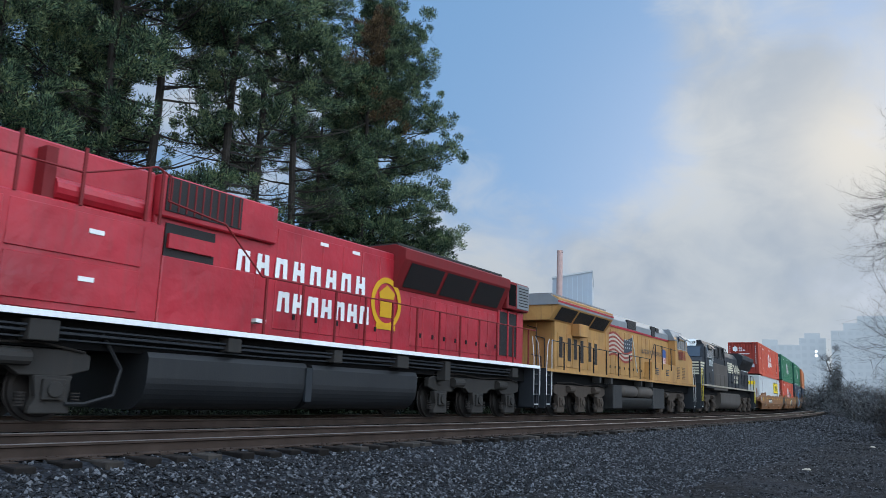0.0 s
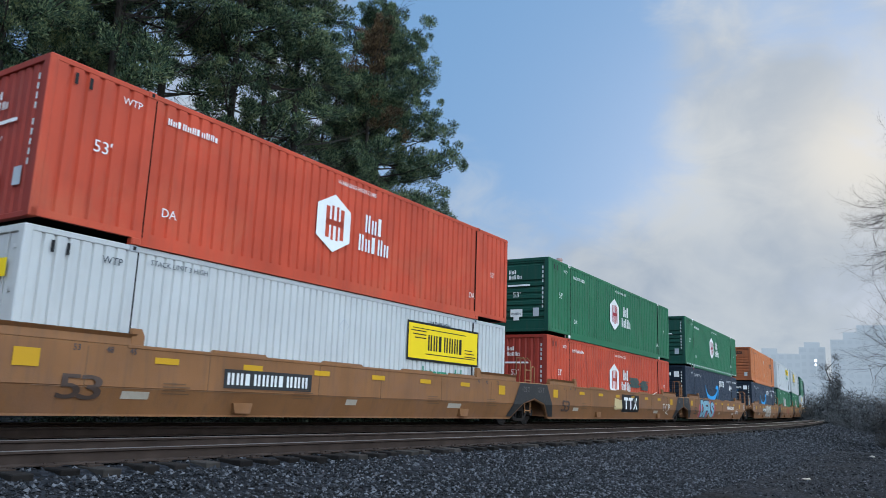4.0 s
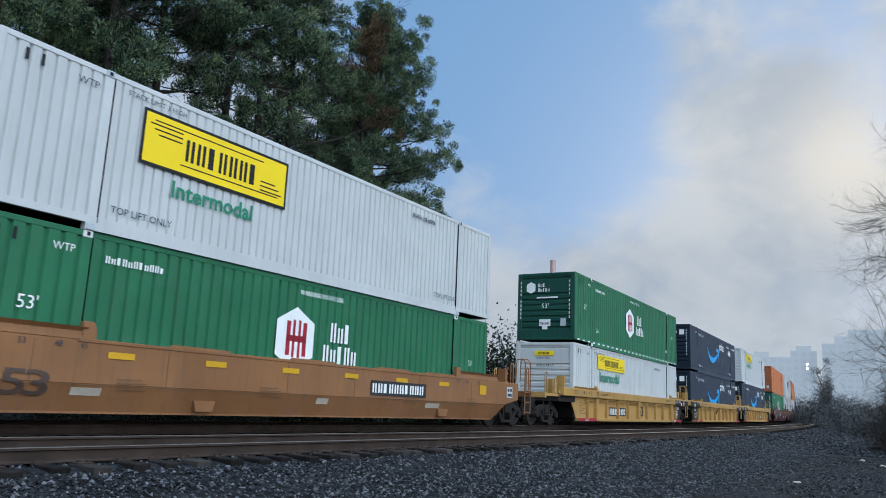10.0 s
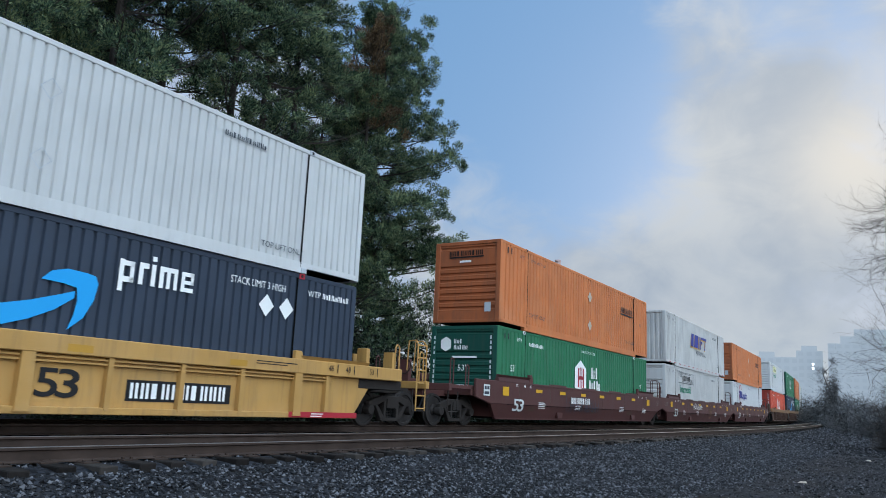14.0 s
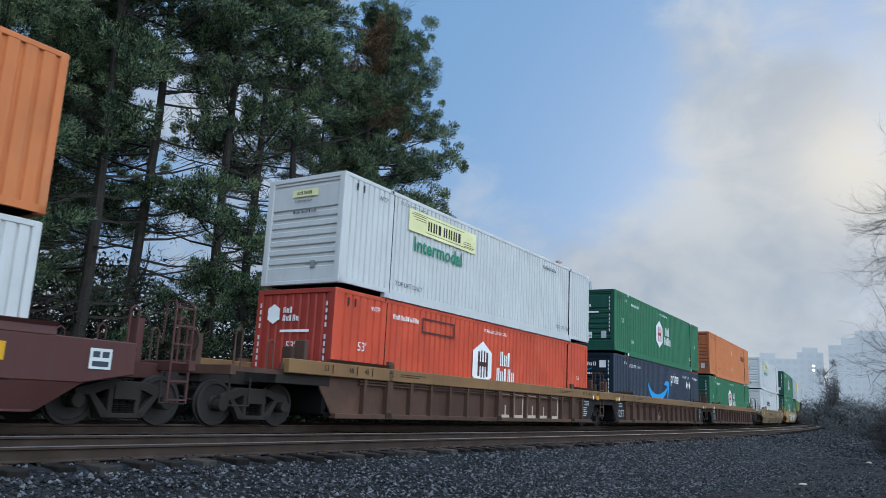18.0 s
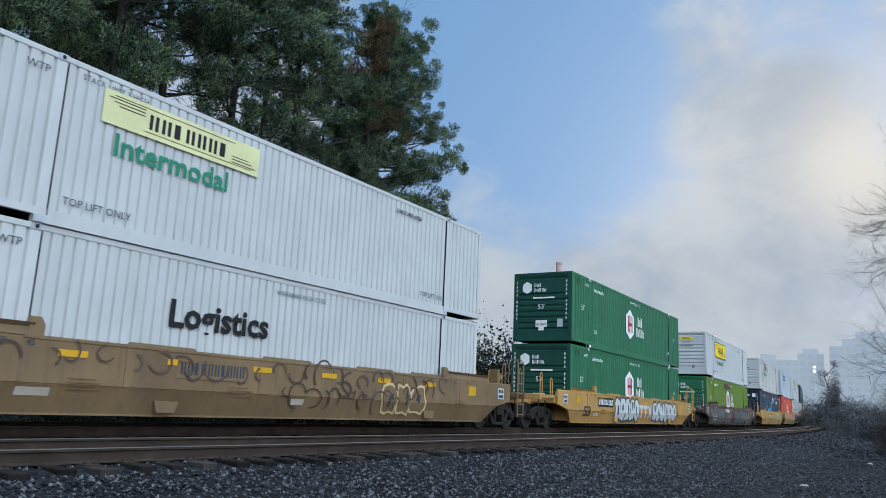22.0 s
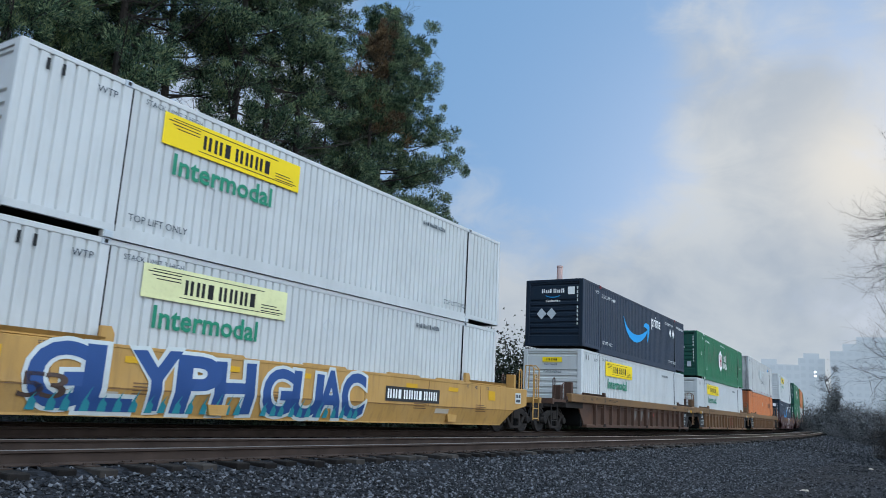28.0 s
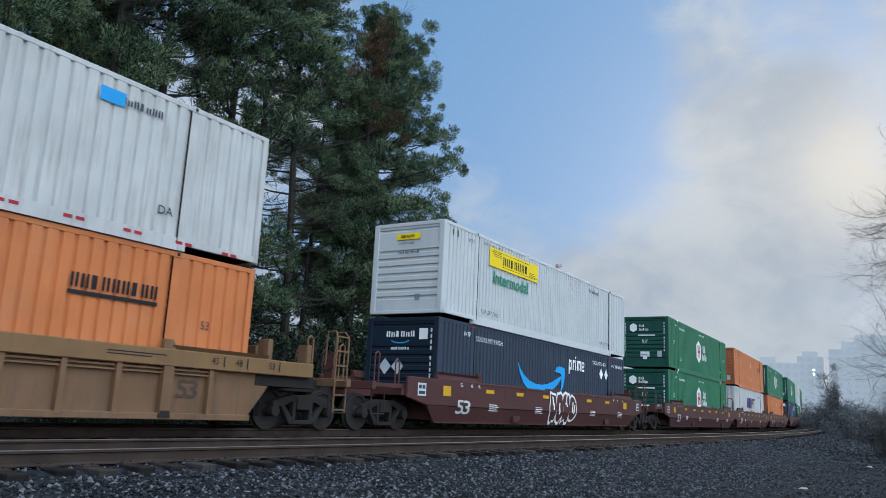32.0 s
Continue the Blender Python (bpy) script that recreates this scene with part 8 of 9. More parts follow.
def red_loco():
    c = -263.8
    U = lambda u: u - c
    k = thing("diesel_locomotive", "red diesel locomotive with a white deck stripe and black fuel tank", "locomotive", "locomotives of the train")
    r = "red_loco"
    underframe(k, U(-275.4), U(-252.2), None, "white_paint")
    for u in (-271.74, -255.87):
        loco_truck(k, U(u))
    fuel_tank(k, U(-268.0), U(-263.85), "tank_black", 1.24, 0.20)
    fuel_tank(k, U(-263.65), U(-259.5), "tank_black", 1.22, 0.22)
    part("tank_seam", box(bmesh.new(), U(-263.9), U(-263.7), -1.40, -1.34, 0.4, 1.15), M["black_loco"], k)
    part("air_pipe", pipe(bmesh.new(), [(U(-268.3), -1.3, 1.5), (U(-266), -1.32, 1.42), (U(-262), -1.32, 1.45), (U(-259), -1.2, 1.35)], 0.03), M["truck_steel"], k)
    part("pipe_loop", pipe(bmesh.new(), [(U(-268.9), -1.25, 1.5), (U(-268.5), -1.3, 0.9), (U(-268.6), -1.3, 0.45), (U(-269.1), -1.25, 0.3), (U(-269.4), -1.2, 0.3)], 0.035), M["black_paint"], k)
    for u, w, z0, z1 in ((-270.3, 0.5, 1.28, 1.62), (-266.3, 0.35, 1.34, 1.62), (-263.1, 0.3, 1.30, 1.60), (-260.6, 0.5, 1.30, 1.62), (-258.3, 0.28, 1.05, 1.60), (-254.2, 0.4, 1.30, 1.60)):
        part("valve_box", box(bmesh.new(), U(u), U(u) + w, -1.50, -1.2, z0, z1), M["loco_truck"], k, bevel=0.015)
    for z, y0, r0 in ((1.52, -1.42, 0.022), (1.44, -1.38, 0.03), (1.34, -1.33, 0.018)):
        part("brake_line", pipe(bmesh.new(), [(U(-271.0), y0, z), (U(-265.0), y0, z - 0.03), (U(-260.0), y0, z + 0.02), (U(-254.0), y0, z)], r0, 5), M["black_loco"], k)
    # long hood in three heights
    part("electrical_cabinet", box(bmesh.new(), U(-272.5), U(-268.0), -1.45, 1.45, 1.76, 3.57), M[r], k, bevel=0.03)
    part("upper_cabinet", box(bmesh.new(), U(-272.5), U(-268.0), -1.05, 1.05, 3.57, 4.62), M[r], k, bevel=0.04)
    part("blower_housing", box(bmesh.new(), U(-268.0), U(-264.93), -1.22, 1.22, 3.78, 4.60), M[r], k, bevel=0.03)
    part("engine_hood", box(bmesh.new(), U(-268.0), U(-252.7), -1.10, 1.10, 1.76, 4.36), M[r], k, bevel=0.03)
    part("side_case", box(bmesh.new(), U(-268.0), U(-265.7), -1.46, -1.0, 1.76, 3.0), M[r], k, bevel=0.02)
    for z0, z1 in ((1.90, 2.62), (2.70, 3.45)):
        for u0, u1 in ((-272.3, -270.95), (-270.85, -268.45)):
            part("access_panel", box(bmesh.new(), U(u0), U(u1), -1.475, -1.44, z0, z1), M[r], k, bevel=0.012)
    for u, z in ((-269.6, 2.30), (-269.5, 3.12), (-262.2, 4.05), (-263.4, 4.05), (-265.6, 2.0)):
        part("notice_plate", box(bmesh.new(), U(u), U(u) + 0.28, -1.49 if u < -268 else (-1.13 if u > -265 else -1.475), -1.1 if u > -268 else -1.44, z, z + 0.08), M["white_paint"], k)
    part("cable_trunk", box(bmesh.new(), U(-270.3), U(-270.1), -1.32, -1.02, 3.57, 4.45), M["dark_red_loco"], k)
    part("reservoir", tube(bmesh.new(), (U(-270.1), -1.22, 3.78), (U(-268.4), -1.22, 3.78), 0.20, 14), M[r], k)
    part("blower_grille", box(bmesh.new(), U(-267.88), U(-266.0), -1.245, -1.2, 3.90, 4.56), M["mesh_dark"], k)
    for i in range(10):
        part("grille_bar", box(bmesh.new(), U(-267.8 + i * 0.19), U(-267.77 + i * 0.19), -1.26, -1.24, 3.92, 4.54), M["dark_red_loco"], k)
    part("lower_grille", box(bmesh.new(), U(-267.75), U(-266.55), -1.13, -1.08, 3.02, 3.70), M["mesh_dark"], k)
    part("lower_sill", box(bmesh.new(), U(-267.7), U(-266.6), -1.2, -1.1, 3.22, 3.5), M[r], k)
    door_panels(k, [U(-264.8 + i * 0.75) for i in range(7)], -1.10, 1.95, 4.18, r)
    door_panels(k, [U(-259.6 + i * 0.62) for i in range(9)], -1.10, 1.95, 3.30, r)
    flare(k, U(-260.45), U(-254.45), 3.42, 4.62, 1.50, 1.12, "dark_red_loco", "mesh_dark", "dusty_black")
    part("radiator_fan_guard", lathe(bmesh.new(), [(0.6, 0.0), (0.62, 0.12), (0.5, 0.14)], 20, "z"), M["dusty_black"], k, m=Matrix.Translation((U(-258.6), 0, 4.62)))
    part("sand_box", box(bmesh.new(), U(-254.3), U(-252.75), -1.32, 1.32, 3.55, 4.50), M["dark_red_loco"], k, bevel=0.03)
    part("louvre_panel", box(bmesh.new(), U(-253.62), U(-252.73), -1.335, -1.25, 3.62, 4.46), M["grey_loco"], k, bevel=0.015)
    # the opening is a near-black panel, its inner shade painted
    part("open_hatch", box(bmesh.new(), U(-254.2), U(-253.72), -1.33, -1.28, 3.68, 4.40), M["shade_black"], k)
    for i in range(7):
        part("louvre", box(bmesh.new(), U(-253.52), U(-252.83), -1.345, -1.33, 3.72 + i * 0.10, 3.75 + i * 0.10), M["black_paint"], k)
    part("rear_grille", box(bmesh.new(), U(-254.55), U(-253.25), -1.125, -1.09, 2.0, 3.45), M["mesh_dark"], k)
    for i in range(3):
        part("grille_frame", box(bmesh.new(), U(-254.6 + i * 0.66), U(-254.52 + i * 0.66), -1.15, -1.1, 1.95, 3.5), M[r], k)
    # cab and nose, ahead
    part("cab", prism(bmesh.new(), [(-1.5, 1.76), (1.5, 1.76), (1.5, 4.0), (1.25, 4.55), (-1.25, 4.55), (-1.5, 4.0)], U(-274.4), U(-272.5), "x"), M[r], k, bevel=0.03)
    part("nose", prism(bmesh.new(), [(U(-275.3), 1.76), (U(-274.4), 1.76), (U(-274.4), 3.4), (U(-275.1), 3.1)], -0.95, 0.95), M[r], k, bevel=0.03)
    window_row(k, -1.5, [(U(-274.1), U(-273.5), 3.2, 3.9), (U(-273.4), U(-272.8), 3.2, 3.9)])
    # lettering as plain shapes
    for i in range(8):
        mark("name_mark", "tall sign %d" % (i % 2), [rect(0, 0, 0.13, 0.45, 0.05), rect(0.13, 0.32 - 0.17 * (i % 2), 0.25, 0.44 - 0.17 * (i % 2)), rect(0.25, 0, 0.38, 0.45, -0.05)], M["white_paint"], k, U(-265.95 + i * 0.56), 3.07, -1.135)
    for i in range(7):
        mark("name_mark", "tall sign %d" % (i % 2), [rect(0, 0, 0.13, 0.45, 0.05), rect(0.13, 0.32 - 0.17 * (i % 2), 0.25, 0.44 - 0.17 * (i % 2)), rect(0.25, 0, 0.38, 0.45, -0.05)], M["white_paint"], k, U(-264.70 + i * 0.48), 2.34, -1.135)
    mark("emblem", "oval ring", ring_poly(0, 0, 0.66, 0.68, 0.15, 0, 360, 28), M["mark_yellow"], k, U(-260.72), 2.98, -1.135)
    mark("emblem_shape", "crest", [[(-0.34, 0.25), (0.0, 0.48), (0.36, 0.28), (0.30, 0.12), (-0.30, 0.10)], rect(-0.28, -0.38, 0.28, 0.06), rect(-0.42, -0.70, 0.42, -0.56)], M["mark_yellow"], k, U(-260.72), 2.98, -1.139)
    xs = [U(-265.4 + 1.12 * i) for i in range(12)]
    stanchions(k, xs, -1.5, 1.70, 2.96, "dark_red_loco", [(U(-268.0), -1.47, 4.02), (U(-266.6), -1.47, 3.86), (U(-265.55), -1.5, 2.96), (U(-252.5), -1.5, 2.96)])
    stanchions(k, [U(-270.8), U(-269.7), U(-268.45), U(-268.15)], -1.46, 3.55, 4.55, "dark_red_loco", [(U(-272.4), -1.46, 4.1), (U(-269.7), -1.46, 4.12), (U(-268.3), -1.46, 4.60), (U(-268.0), -1.46, 4.5), (U(-268.0), -1.47, 4.02)])
    end_steps(k, U(-252.25), 1, -1.5, "black_loco", "bright_steel")
    end_steps(k, U(-275.35), -1, -1.5, "black_loco", "bright_steel")
    return k, c


def yellow_loco():
    c = -240.65
    U = lambda u: u - c
    k = thing("diesel_locomotive", "yellow diesel locomotive with a grey roof and a painted flag", "locomotive", "locomotives of the train")
    y, g = "yellow_loco", "grey_loco"
    underframe(k, U(-251.6), U(-230.0), None, y, 1.70)
    for u in (-247.3, -233.95):
        loco_truck(k, U(u), "dusty_truck")
    fuel_tank(k, U(-244.1), U(-236.2), "dusty_black", 0.80, 0.24)
    part("tank_end", box(bmesh.new(), U(-244.1), U(-243.0), -1.40, 1.40, 0.3, 1.32), M["dusty_black"], k, bevel=0.03)
    part("tank_end", box(bmesh.new(), U(-238.2), U(-236.2), -1.40, 1.40, 0.3, 1.32), M["dusty_black"], k, bevel=0.03)
    for u0, u1 in ((-242.9, -240.75), (-240.55, -238.35)):
        part("air_reservoir", lathe(bmesh.new(), [(0.05, U(u0)), (0.22, U(u0) + 0.06), (0.27, U(u0) + 0.2), (0.27, U(u1) - 0.2), (0.22, U(u1) - 0.06), (0.05, U(u1))], 18, "x"), M["road_dust"], k, smooth=True, m=Matrix.Translation((0, -1.22, 1.08)))
    part("engine_hood", box(bmesh.new(), U(-249.85), U(-234.2), -1.10, 1.10, 1.70, 4.0), M[y], k, bevel=0.02)
    part("hood_roof", prism(bmesh.new(), [(-1.12, 3.98), (1.12, 3.98), (1.12, 4.3), (0.85, 4.60), (-0.85, 4.60), (-1.12, 4.3)], U(-244.6), U(-234.2), "x"), M[g], k, bevel=0.02)
    part("red_line", box(bmesh.new(), U(-244.4), U(-234.2), -1.135, -1.10, 3.93, 4.02), M["red_paint"], k)
    flare(k, U(-250.45), U(-244.4), 3.55, 4.52, 1.50, 1.12, y, "mesh_dark", g)
    part("radiator_cap", prism(bmesh.new(), [(-1.515, 4.12), (1.515, 4.12), (1.515, 4.28), (1.1, 4.56), (-1.1, 4.56), (-1.515, 4.28)], U(-250.5), U(-244.35), "x"), M[g], k)
    part("cap_line", box(bmesh.new(), U(-250.5), U(-244.35), -1.53, -1.51, 4.20, 4.27), M["red_paint"], k)
    for z, dx in ((2.2, 0.35), (2.9, 0.2), (3.3, 0.55)):
        part("end_conduit", pipe(bmesh.new(), [(U(-249.87), -0.9 + dx, 1.8), (U(-249.9), -0.9 + dx, z), (U(-249.9), -0.5 + dx, z + 0.1)], 0.02, 5), M["dusty_black"], k)
    part("end_door", box(bmesh.new(), U(-249.89), U(-249.84), -0.35, 0.35, 1.9, 3.5), M[y], k, bevel=0.01)
    for u in (-246.2, -244.8, -240.6, -238.9):
        part("sill_bracket", box(bmesh.new(), U(u), U(u) + 0.18, -1.54, -1.2, 1.35, 1.6), M["dusty_black"], k)
    part("control_box", box(bmesh.new(), U(-248.2), U(-247.2), -1.45, -1.1, 3.1, 3.6), M[y], k, bevel=0.02)
    for i, u in enumerate((-249.6, -248.75, -248.1, -247.4, -246.5, -245.8)):
        d = part("hood_door", box(bmesh.new(), U(u), U(u) + 0.55, -1.125, -1.08, 1.86, 3.15), M[y], k, bevel=0.01)
        part("door_screen", box(bmesh.new(), U(u) + 0.10, U(u) + 0.42, -1.135, -1.1, 2.1 if i % 2 else 2.2, 3.0), M["mesh_dark"], d)
    door_panels(k, [U(-244.3 + i * 0.66) for i in range(12)], -1.10, 1.82, 3.80, y)
    for u, w, z0, z1 in ((-241.3, 1.3, 4.05, 4.45), (-237.4, 0.62, 3.98, 4.5), (-236.6, 0.5, 4.25, 4.48)):
        part("roof_grille", box(bmesh.new(), U(u), U(u) + w, -1.15, -1.05, z0, z1), M["mesh_dark"], k)
    # waving flag
    n, fl = 20, []
    wave = lambda u: 0.13 * math.sin(u * 7.0) - 0.10 * u
    for s in range(11):
        strip = []
        for i in range(n):
            u0, u1 = i / n, (i + 1) / n
            if s < 6 and u0 >= 0.62:
                continue
            z = 1.0 - s * 0.095
            strip.append([(3.3 * u0, z - 0.095 + wave(u0)), (3.3 * u1, z - 0.095 + wave(u1)), (3.3 * u1, z + wave(u1)), (3.3 * u0, z + wave(u0))])
        mark("flag_stripe", "flag stripe %d" % s, strip, M["dull_red_paint" if s % 2 == 0 else "primer_patch"], k, U(-243.9), 2.62, -1.135)
    mark("flag_canton", "canton", [[(3.3 * a, 0.43 + wave(a)), (3.3 * b, 0.43 + wave(b)), (3.3 * b, 1.05 + wave(b)), (3.3 * a, 1.05 + wave(a))] for a, b in ((0.62 + 0.38 * i / 8, 0.62 + 0.38 * (i + 1) / 8) for i in range(8))], M["dark_word"], k, U(-243.9), 2.62, -1.137)
    for i in range(4):
        for j in range(3):
            mark("flag_star", "star", [disc(0, 0, 0.045, 0.045, 5)], M["tag_pale"], k, U(-241.65) + i * 0.29, 3.10 + j * 0.18, -1.142)
    handrail(k, [(U(-240.62), -1.145, 3.75), (U(-239.9), -1.145, 2.0)], 0.02, "tag_pale", "flag_staff")
    word("BUILDING AMERICA", 0.22, M["dark_word"], k, U(-239.15), 3.02, -1.145, squeeze=1.25)
    mark("shield", "shield blue", [rect(-0.30, 0.25, 0.30, 0.62), [(-0.3, 0.62), (0.0, 0.72), (0.3, 0.62)]], M["shield_blue"], k, U(-235.15), 2.75, -1.145)
    for i in range(7):
        mark("shield_bar", "shield bar %d" % (i % 2), [rect(-0.04, -0.10 if i in (0, 6) else -0.2, 0.045, 0.25)], M["red_paint" if i % 2 == 0 else "white_paint"], k, U(-235.15) + (i - 3) * 0.085, 2.75, -1.145)
    # side case ahead of the cab, cab, nose
    part("side_case", box(bmesh.new(), U(-238.6), U(-234.2), -1.5, 1.5, 1.70, 2.62), M[y], k, bevel=0.02)
    part("cab", prism(bmesh.new(), [(-1.5, 1.70), (1.5, 1.70), (1.5, 4.05), (1.25, 4.50), (-1.25, 4.50), (-1.5, 4.05)], U(-234.2), U(-231.6), "x"), M[y], k, bevel=0.02)
    part("cab_roof", prism(bmesh.new(), [(-1.52, 4.0), (1.52, 4.0), (1.2, 4.62), (-1.2, 4.62)], U(-234.25), U(-231.75), "x"), M[g], k, bevel=0.02)
    part("windshield", prism(bmesh.new(), [(U(-231.75), 3.45), (U(-231.2), 3.45), (U(-231.7), 4.45), (U(-231.9), 4.45)], -1.25, 1.25), M["glass"], k)
    part("nose", prism(bmesh.new(), [(U(-231.7), 1.70), (U(-230.05), 1.70), (U(-230.15), 3.10), (U(-231.2), 3.55), (U(-231.7), 3.6)], -1.42, 1.42), M[y], k, bevel=0.04)
    window_row(k, -1.5, [(U(-233.85), U(-233.4), 3.55, 4.3), (U(-233.3), U(-232.4), 3.55, 4.05), (U(-232.3), U(-231.85), 3.55, 4.2)])
    part("sun_visor", prism(bmesh.new(), [(-1.5, 4.3), (-1.5, 4.36), (-1.82, 4.12), (-1.82, 4.06)], U(-233.4), U(-232.2), "x"), M[g], k)
    mark("number_mark", "four fat bars", fit_bars(4, 1.55, 0.48, cut=False), M["dull_red_paint"], k, U(-233.6), 3.0, -1.525)
    for u in (-238.1, -236.2):
        for i in range(4):
            part("louvre", box(bmesh.new(), U(u), U(u) + 0.55, -1.525, -1.49, 2.02 + i * 0.09, 2.06 + i * 0.09), M["dark_word"], k)
    for u in (-234.0, -232.9):
        for i in range(8):
            part("louvre", box(bmesh.new(), U(u), U(u) + 0.62, -1.52, -1.49, 1.95 + i * 0.085, 1.985 + i * 0.085), M["tan_car"], k)
    xs = [U(-249.9 + 1.55 * i) for i in range(8)]
    stanchions(k, xs, -1.5, 1.62, 2.72, "black_paint", [(U(-251.0), -1.5, 2.72), (U(-238.8), -1.5, 2.72), (U(-238.2), -1.5, 3.5), (U(-234.2), -1.5, 3.45)], 0.018)
    stanchions(k, [U(-238.1), U(-236.9), U(-235.2)], -1.53, 2.3, 3.5, "black_paint")
    end_steps(k, U(-251.55), -1, -1.5, "black_loco", "bright_steel")
    end_steps(k, U(-230.05), 1, -1.5, "black_loco", "bright_steel")
    return k, c


def black_loco():
    c = -218.0
    U = lambda u: u - c
    k = thing("diesel_locomotive", "black diesel locomotive with pale nose stripes and a cream deck edge", "locomotive", "locomotives of the train")
    b = "black_loco"
    underframe(k, U(-228.35), U(-207.75), None, "faded_cream", 1.80)
    for u in (-225.15, -210.86):
        loco_truck(k, U(u), "dusty_truck")
    fuel_tank(k, U(-221.6), U(-214.1), "road_dust", 1.38, 0.26)
    part("engine_hood", box(bmesh.new(), U(-224.3), U(-208.4), -1.10, 1.10, 1.80, 4.02), M[b], k, bevel=0.02)
    part("hood_roof", prism(bmesh.new(), [(-1.10, 4.0), (1.10, 4.0), (0.85, 4.40), (-0.85, 4.40)], U(-218.4), U(-208.4), "x"), M[b], k, bevel=0.02)
    part("upper_cabinet", box(bmesh.new(), U(-224.3), U(-218.5), -1.15, 1.15, 3.3, 4.58), M[b], k, bevel=0.03)
    part("side_case", box(bmesh.new(), U(-224.4), U(-219.7), -1.5, 1.5, 1.50, 3.25), M["road_dust"], k, bevel=0.03)
    for u0, u1 in ((-224.1, -222.5), (-222.4, -221.0), (-220.9, -219.8)):
        part("access_panel", box(bmesh.new(), U(u0), U(u1), -1.52, -1.48, 1.75, 2.55), M["road_dust"], k, bevel=0.01)
    for u in (-223.6, -222.2, -220.8):
        part("cabinet_grille", box(bmesh.new(), U(u), U(u) + 0.95, -1.19, -1.1, 3.75, 4.42), M["mesh_dark"], k)
        for d in (0, 0.9):
            part("grille_bar", box(bmesh.new(), U(u) + d, U(u) + d + 0.05, -1.21, -1.14, 3.70, 4.46), M["dusty_black"], k)
    handrail(k, [(U(-224.1), -1.4, 4.55), (U(-219.6), -1.4, 4.45), (U(-218.5), -1.3, 4.2)], 0.02, b)
    handrail(k, [(U(-224.1), -1.4, 3.72), (U(-219.8), -1.4, 3.65)], 0.02, b)
    part("small_grille", box(bmesh.new(), U(-219.5), U(-218.8), -1.18, -1.1, 3.9, 4.4), M["mesh_dark"], k)
    handrail(k, [(U(-219.55), -1.2, 4.5), (U(-218.6), -1.2, 3.0)], 0.025, b, "drain_pipe")
    part("exhaust_stack", box(bmesh.new(), U(-214.9), U(-213.9), -0.4, 0.4, 4.38, 4.62), M["dusty_black"], k, bevel=0.02)
    door_panels(k, [U(-218.3 + i * 0.56) for i in range(9)], -1.10, 1.92, 4.0, b)
    flare(k, U(-213.1), U(-207.75), 3.35, 4.52, 1.50, 1.12, b, "mesh_dark", b)
    for u in (-212.9, -212.35):
        for z in (2.1, 2.75):
            part("door_screen", box(bmesh.new(), U(u), U(u) + 0.42, -1.13, -1.08, z, z + 0.5), M["mesh_dark"], k)
    for u in (-211.5, -210.9, -210.2, -209.6, -209.0):
        d = part("hood_door", box(bmesh.new(), U(u), U(u) + 0.5, -1.12, -1.08, 1.95, 3.25), M[b], k, bevel=0.01)
        part("door_screen", box(bmesh.new(), U(u) + 0.1, U(u) + 0.4, -1.135, -1.1, 2.1, 3.05), M["mesh_dark"], d)
        part("notice_plate", box(bmesh.new(), U(u) + 0.05, U(u) + 0.3, -1.13, -1.1, 3.27, 3.33), M["white_paint"], d)
    # cab and nose
    part("cab", prism(bmesh.new(), [(-1.5, 1.60), (1.5, 1.60), (1.5, 4.1), (1.2, 4.58), (-1.2, 4.58), (-1.5, 4.1)], U(-226.75), U(-224.35), "x"), M[b], k, bevel=0.02)
    part("windshield_post", prism(bmesh.new(), [(U(-227.3), 3.42), (U(-226.7), 3.42), (U(-226.7), 4.3), (U(-226.85), 4.3)], -1.42, 1.42), M[b], k)
    part("windshield", prism(bmesh.new(), [(U(-227.33), 3.50), (U(-227.27), 3.50), (U(-226.93), 4.15), (U(-226.98), 4.15)], -1.25, 1.25), M["glass"], k)
    part("number_board", prism(bmesh.new(), [(U(-227.0), 4.2), (U(-226.5), 4.2), (U(-226.5), 4.62), (U(-226.8), 4.62)], -0.95, 0.95), M["white_paint"], k)
    for yy in (0.55, -0.75):
        mark("number_mark", "board digits small", fit_bars(4, 0.55, 0.16, cut=False), M["black_paint"], k, yy + 0.15, 4.33, U(-227.02), END)
    part("nose", prism(bmesh.new(), [(U(-228.1), 1.80), (U(-226.7), 1.80), (U(-226.7), 3.55), (U(-227.4), 3.45), (U(-228.0), 3.22)], -1.42, 1.42), M[b], k, bevel=0.04)
    for i in range(5):
        z = 3.05 - i * 0.17
        mark("nose_stripe", "side stripe %d" % i, [rect(0, 0, 1.15 - i * 0.16, 0.10, 0.3)], M["cream_paint"], k, U(-228.02), z, -1.435)
        mark("nose_stripe", "front stripe %d" % i, [rect(0, 0, 2.7, 0.10)], M["cream_paint"], k, 1.35, z, U(-228.15), END)
    window_row(k, -1.5, [(U(-226.4), U(-226.0), 3.5, 4.3), (U(-225.9), U(-225.05), 3.5, 4.0), (U(-224.95), U(-224.5), 3.4, 4.15)])
    part("sun_visor", prism(bmesh.new(), [(-1.5, 4.3), (-1.5, 4.36), (-1.84, 4.08), (-1.84, 4.02)], U(-226.1), U(-224.8), "x"), M[b], k)
    mark("number_mark", "four pale bars", fit_bars(4, 1.25, 0.38, cut=False), M["tag_pale"], k, U(-225.95), 3.0, -1.525)
    mark("notice_mark", "tiny words", fit_bars(6, 0.4, 0.07), M["tag_pale"], k, U(-225.1), 2.72, -1.525)
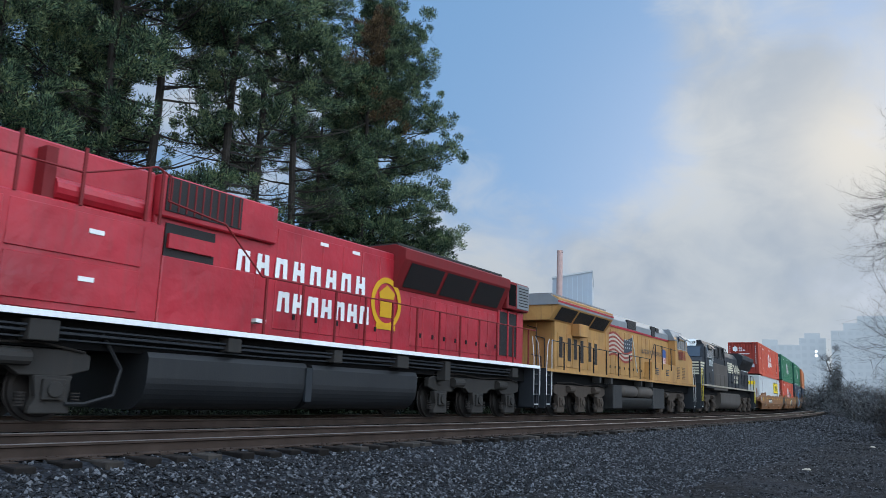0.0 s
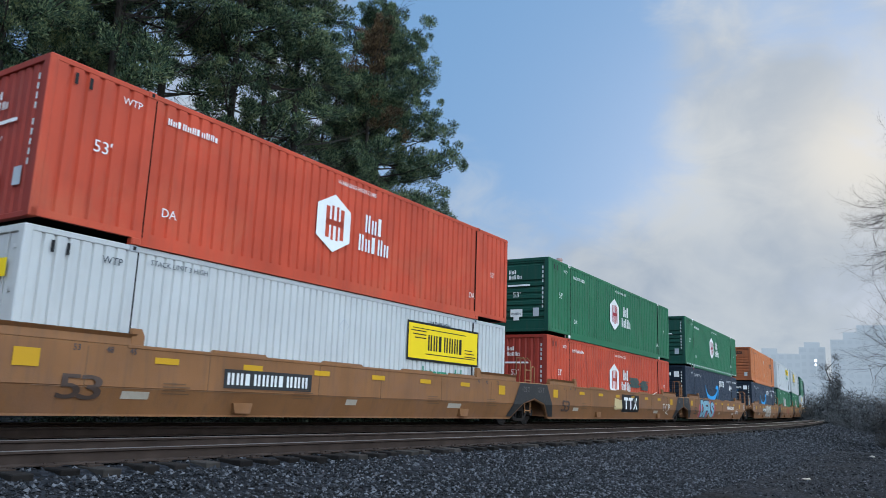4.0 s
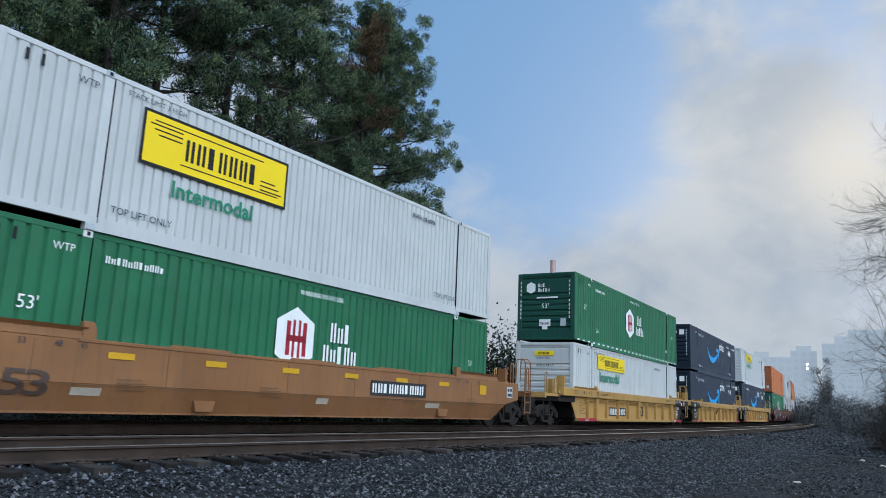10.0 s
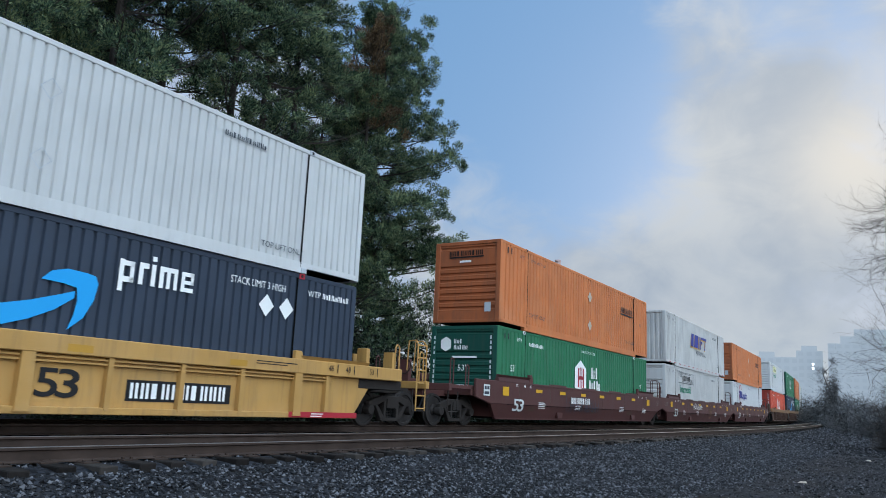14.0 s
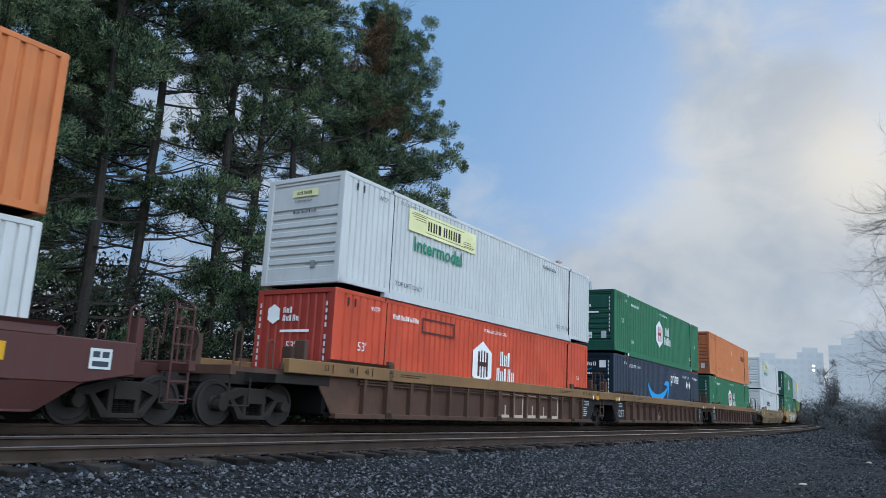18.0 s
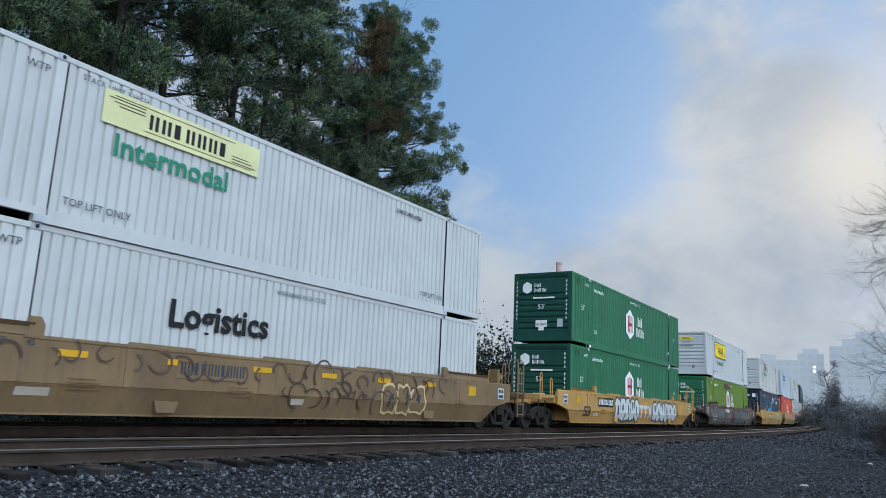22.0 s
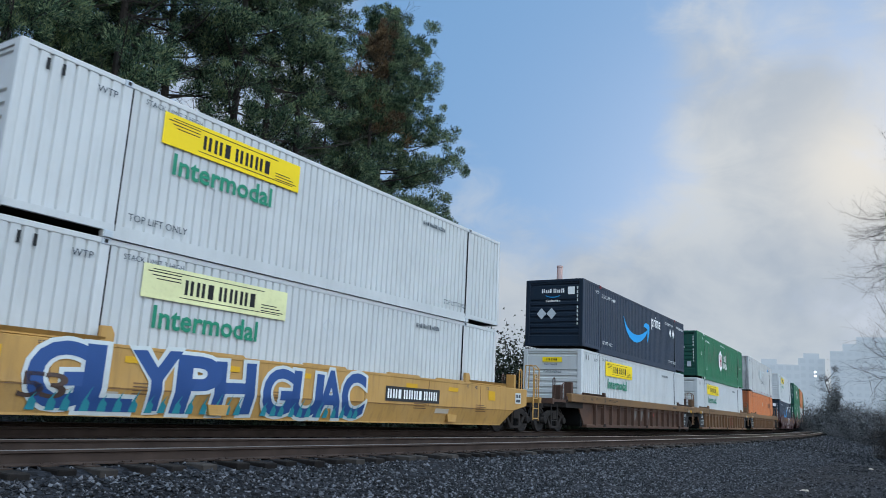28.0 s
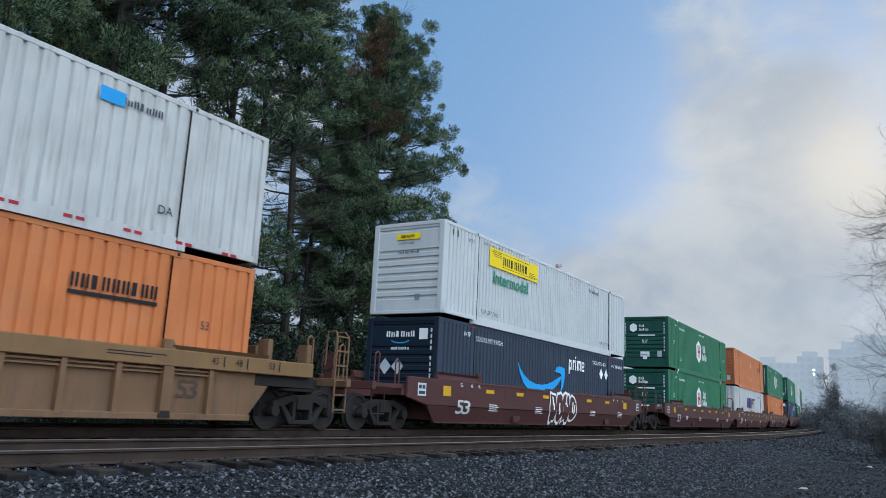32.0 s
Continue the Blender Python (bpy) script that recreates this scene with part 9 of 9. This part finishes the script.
    part("cab_vent", box(bmesh.new(), U(-225.75), U(-225.15), -1.53, -1.49, 1.95, 2.55), M["mesh_dark"], k)
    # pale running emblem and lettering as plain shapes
    for i in range(5):
        mark("emblem_stripe", "mane %d" % i, [[(0.16 * (4 - i) * 0.25, 0), (2.2 - i * 0.12, 0), (2.3 - i * 0.06, 0.12), (0.16 * (4 - i) * 0.25 + 0.05, 0.12)]], M["cream_paint"], k, U(-217.55), 2.90 + i * 0.155, -1.135)
    mark("emblem_shape", "head", [[(0.0, 0.62), (0.55, 0.66), (0.95, 0.40), (1.1, 0.0), (0.6, 0.1), (0.75, 0.42)], rect(1.25, 0, 1.45, 0.66, -0.1), [(1.5, 0.66), (1.7, 0.66), (2.0, 0.0), (1.85, 0.0)], rect(2.05, 0, 2.25, 0.66, 0.1), [(2.35, 0.0), (2.95, 0.0), (3.05, 0.36), (2.6, 0.42), (3.0, 0.52), (3.05, 0.66), (2.45, 0.66), (2.4, 0.32), (2.8, 0.24), (2.35, 0.14)]], M["cream_paint"], k, U(-215.6), 2.92, -1.138)
    mark("name_mark", "upper name", fit_bars(7, 1.85, 0.24, 0.2), M["cream_paint"], k, U(-214.95), 2.52, -1.135)
    mark("name_mark", "lower name", fit_bars(8, 2.05, 0.24, 0.2), M["cream_paint"], k, U(-215.05), 2.20, -1.135)
    xs = [U(-219.4 + 1.38 * i) for i in range(9)]
    stanchions(k, xs, -1.5, 1.72, 2.92, b, [(U(-219.6), -1.5, 2.92), (U(-208.0), -1.5, 2.92)], 0.018)
    end_steps(k, U(-228.3), -1, -1.5, b, "yellow_rail")
    end_steps(k, U(-207.8), 1, -1.5, b, "yellow_rail")
    return k, c


for make in (red_loco, yellow_loco, black_loco):
    ob, place = make()
    MOVERS.append((ob, place, 0.0))

# ---- what moves: the train along its track, and the turning wheels ----


def motions():
    times = [0.0, 0.1] + [float(i) for i in range(1, 32)] + [31.9, 32.0]
    for ob, place, z in MOVERS:
        walk(ob, [(t, line_pose(place - gone(t), OFF_TRAIN, z - 0.025, -CANT)) for t in times])
    first = {}
    for w, r in WHEELS:
        if r not in first:
            rows = []
            for k in range(int(SECONDS * FPS) + 1):
                t = k / FPS
                rows.append((t, Matrix.Rotation(-gone(t) / r, 4, "Y")))
            walk(w, rows)
            first[r] = w
        else:
            a = first[r].animation_data
            w.rotation_mode = "QUATERNION"
            w.animation_data_create()
            w.animation_data.action = a.action
            w.animation_data.action_slot = a.action_slot


motions()
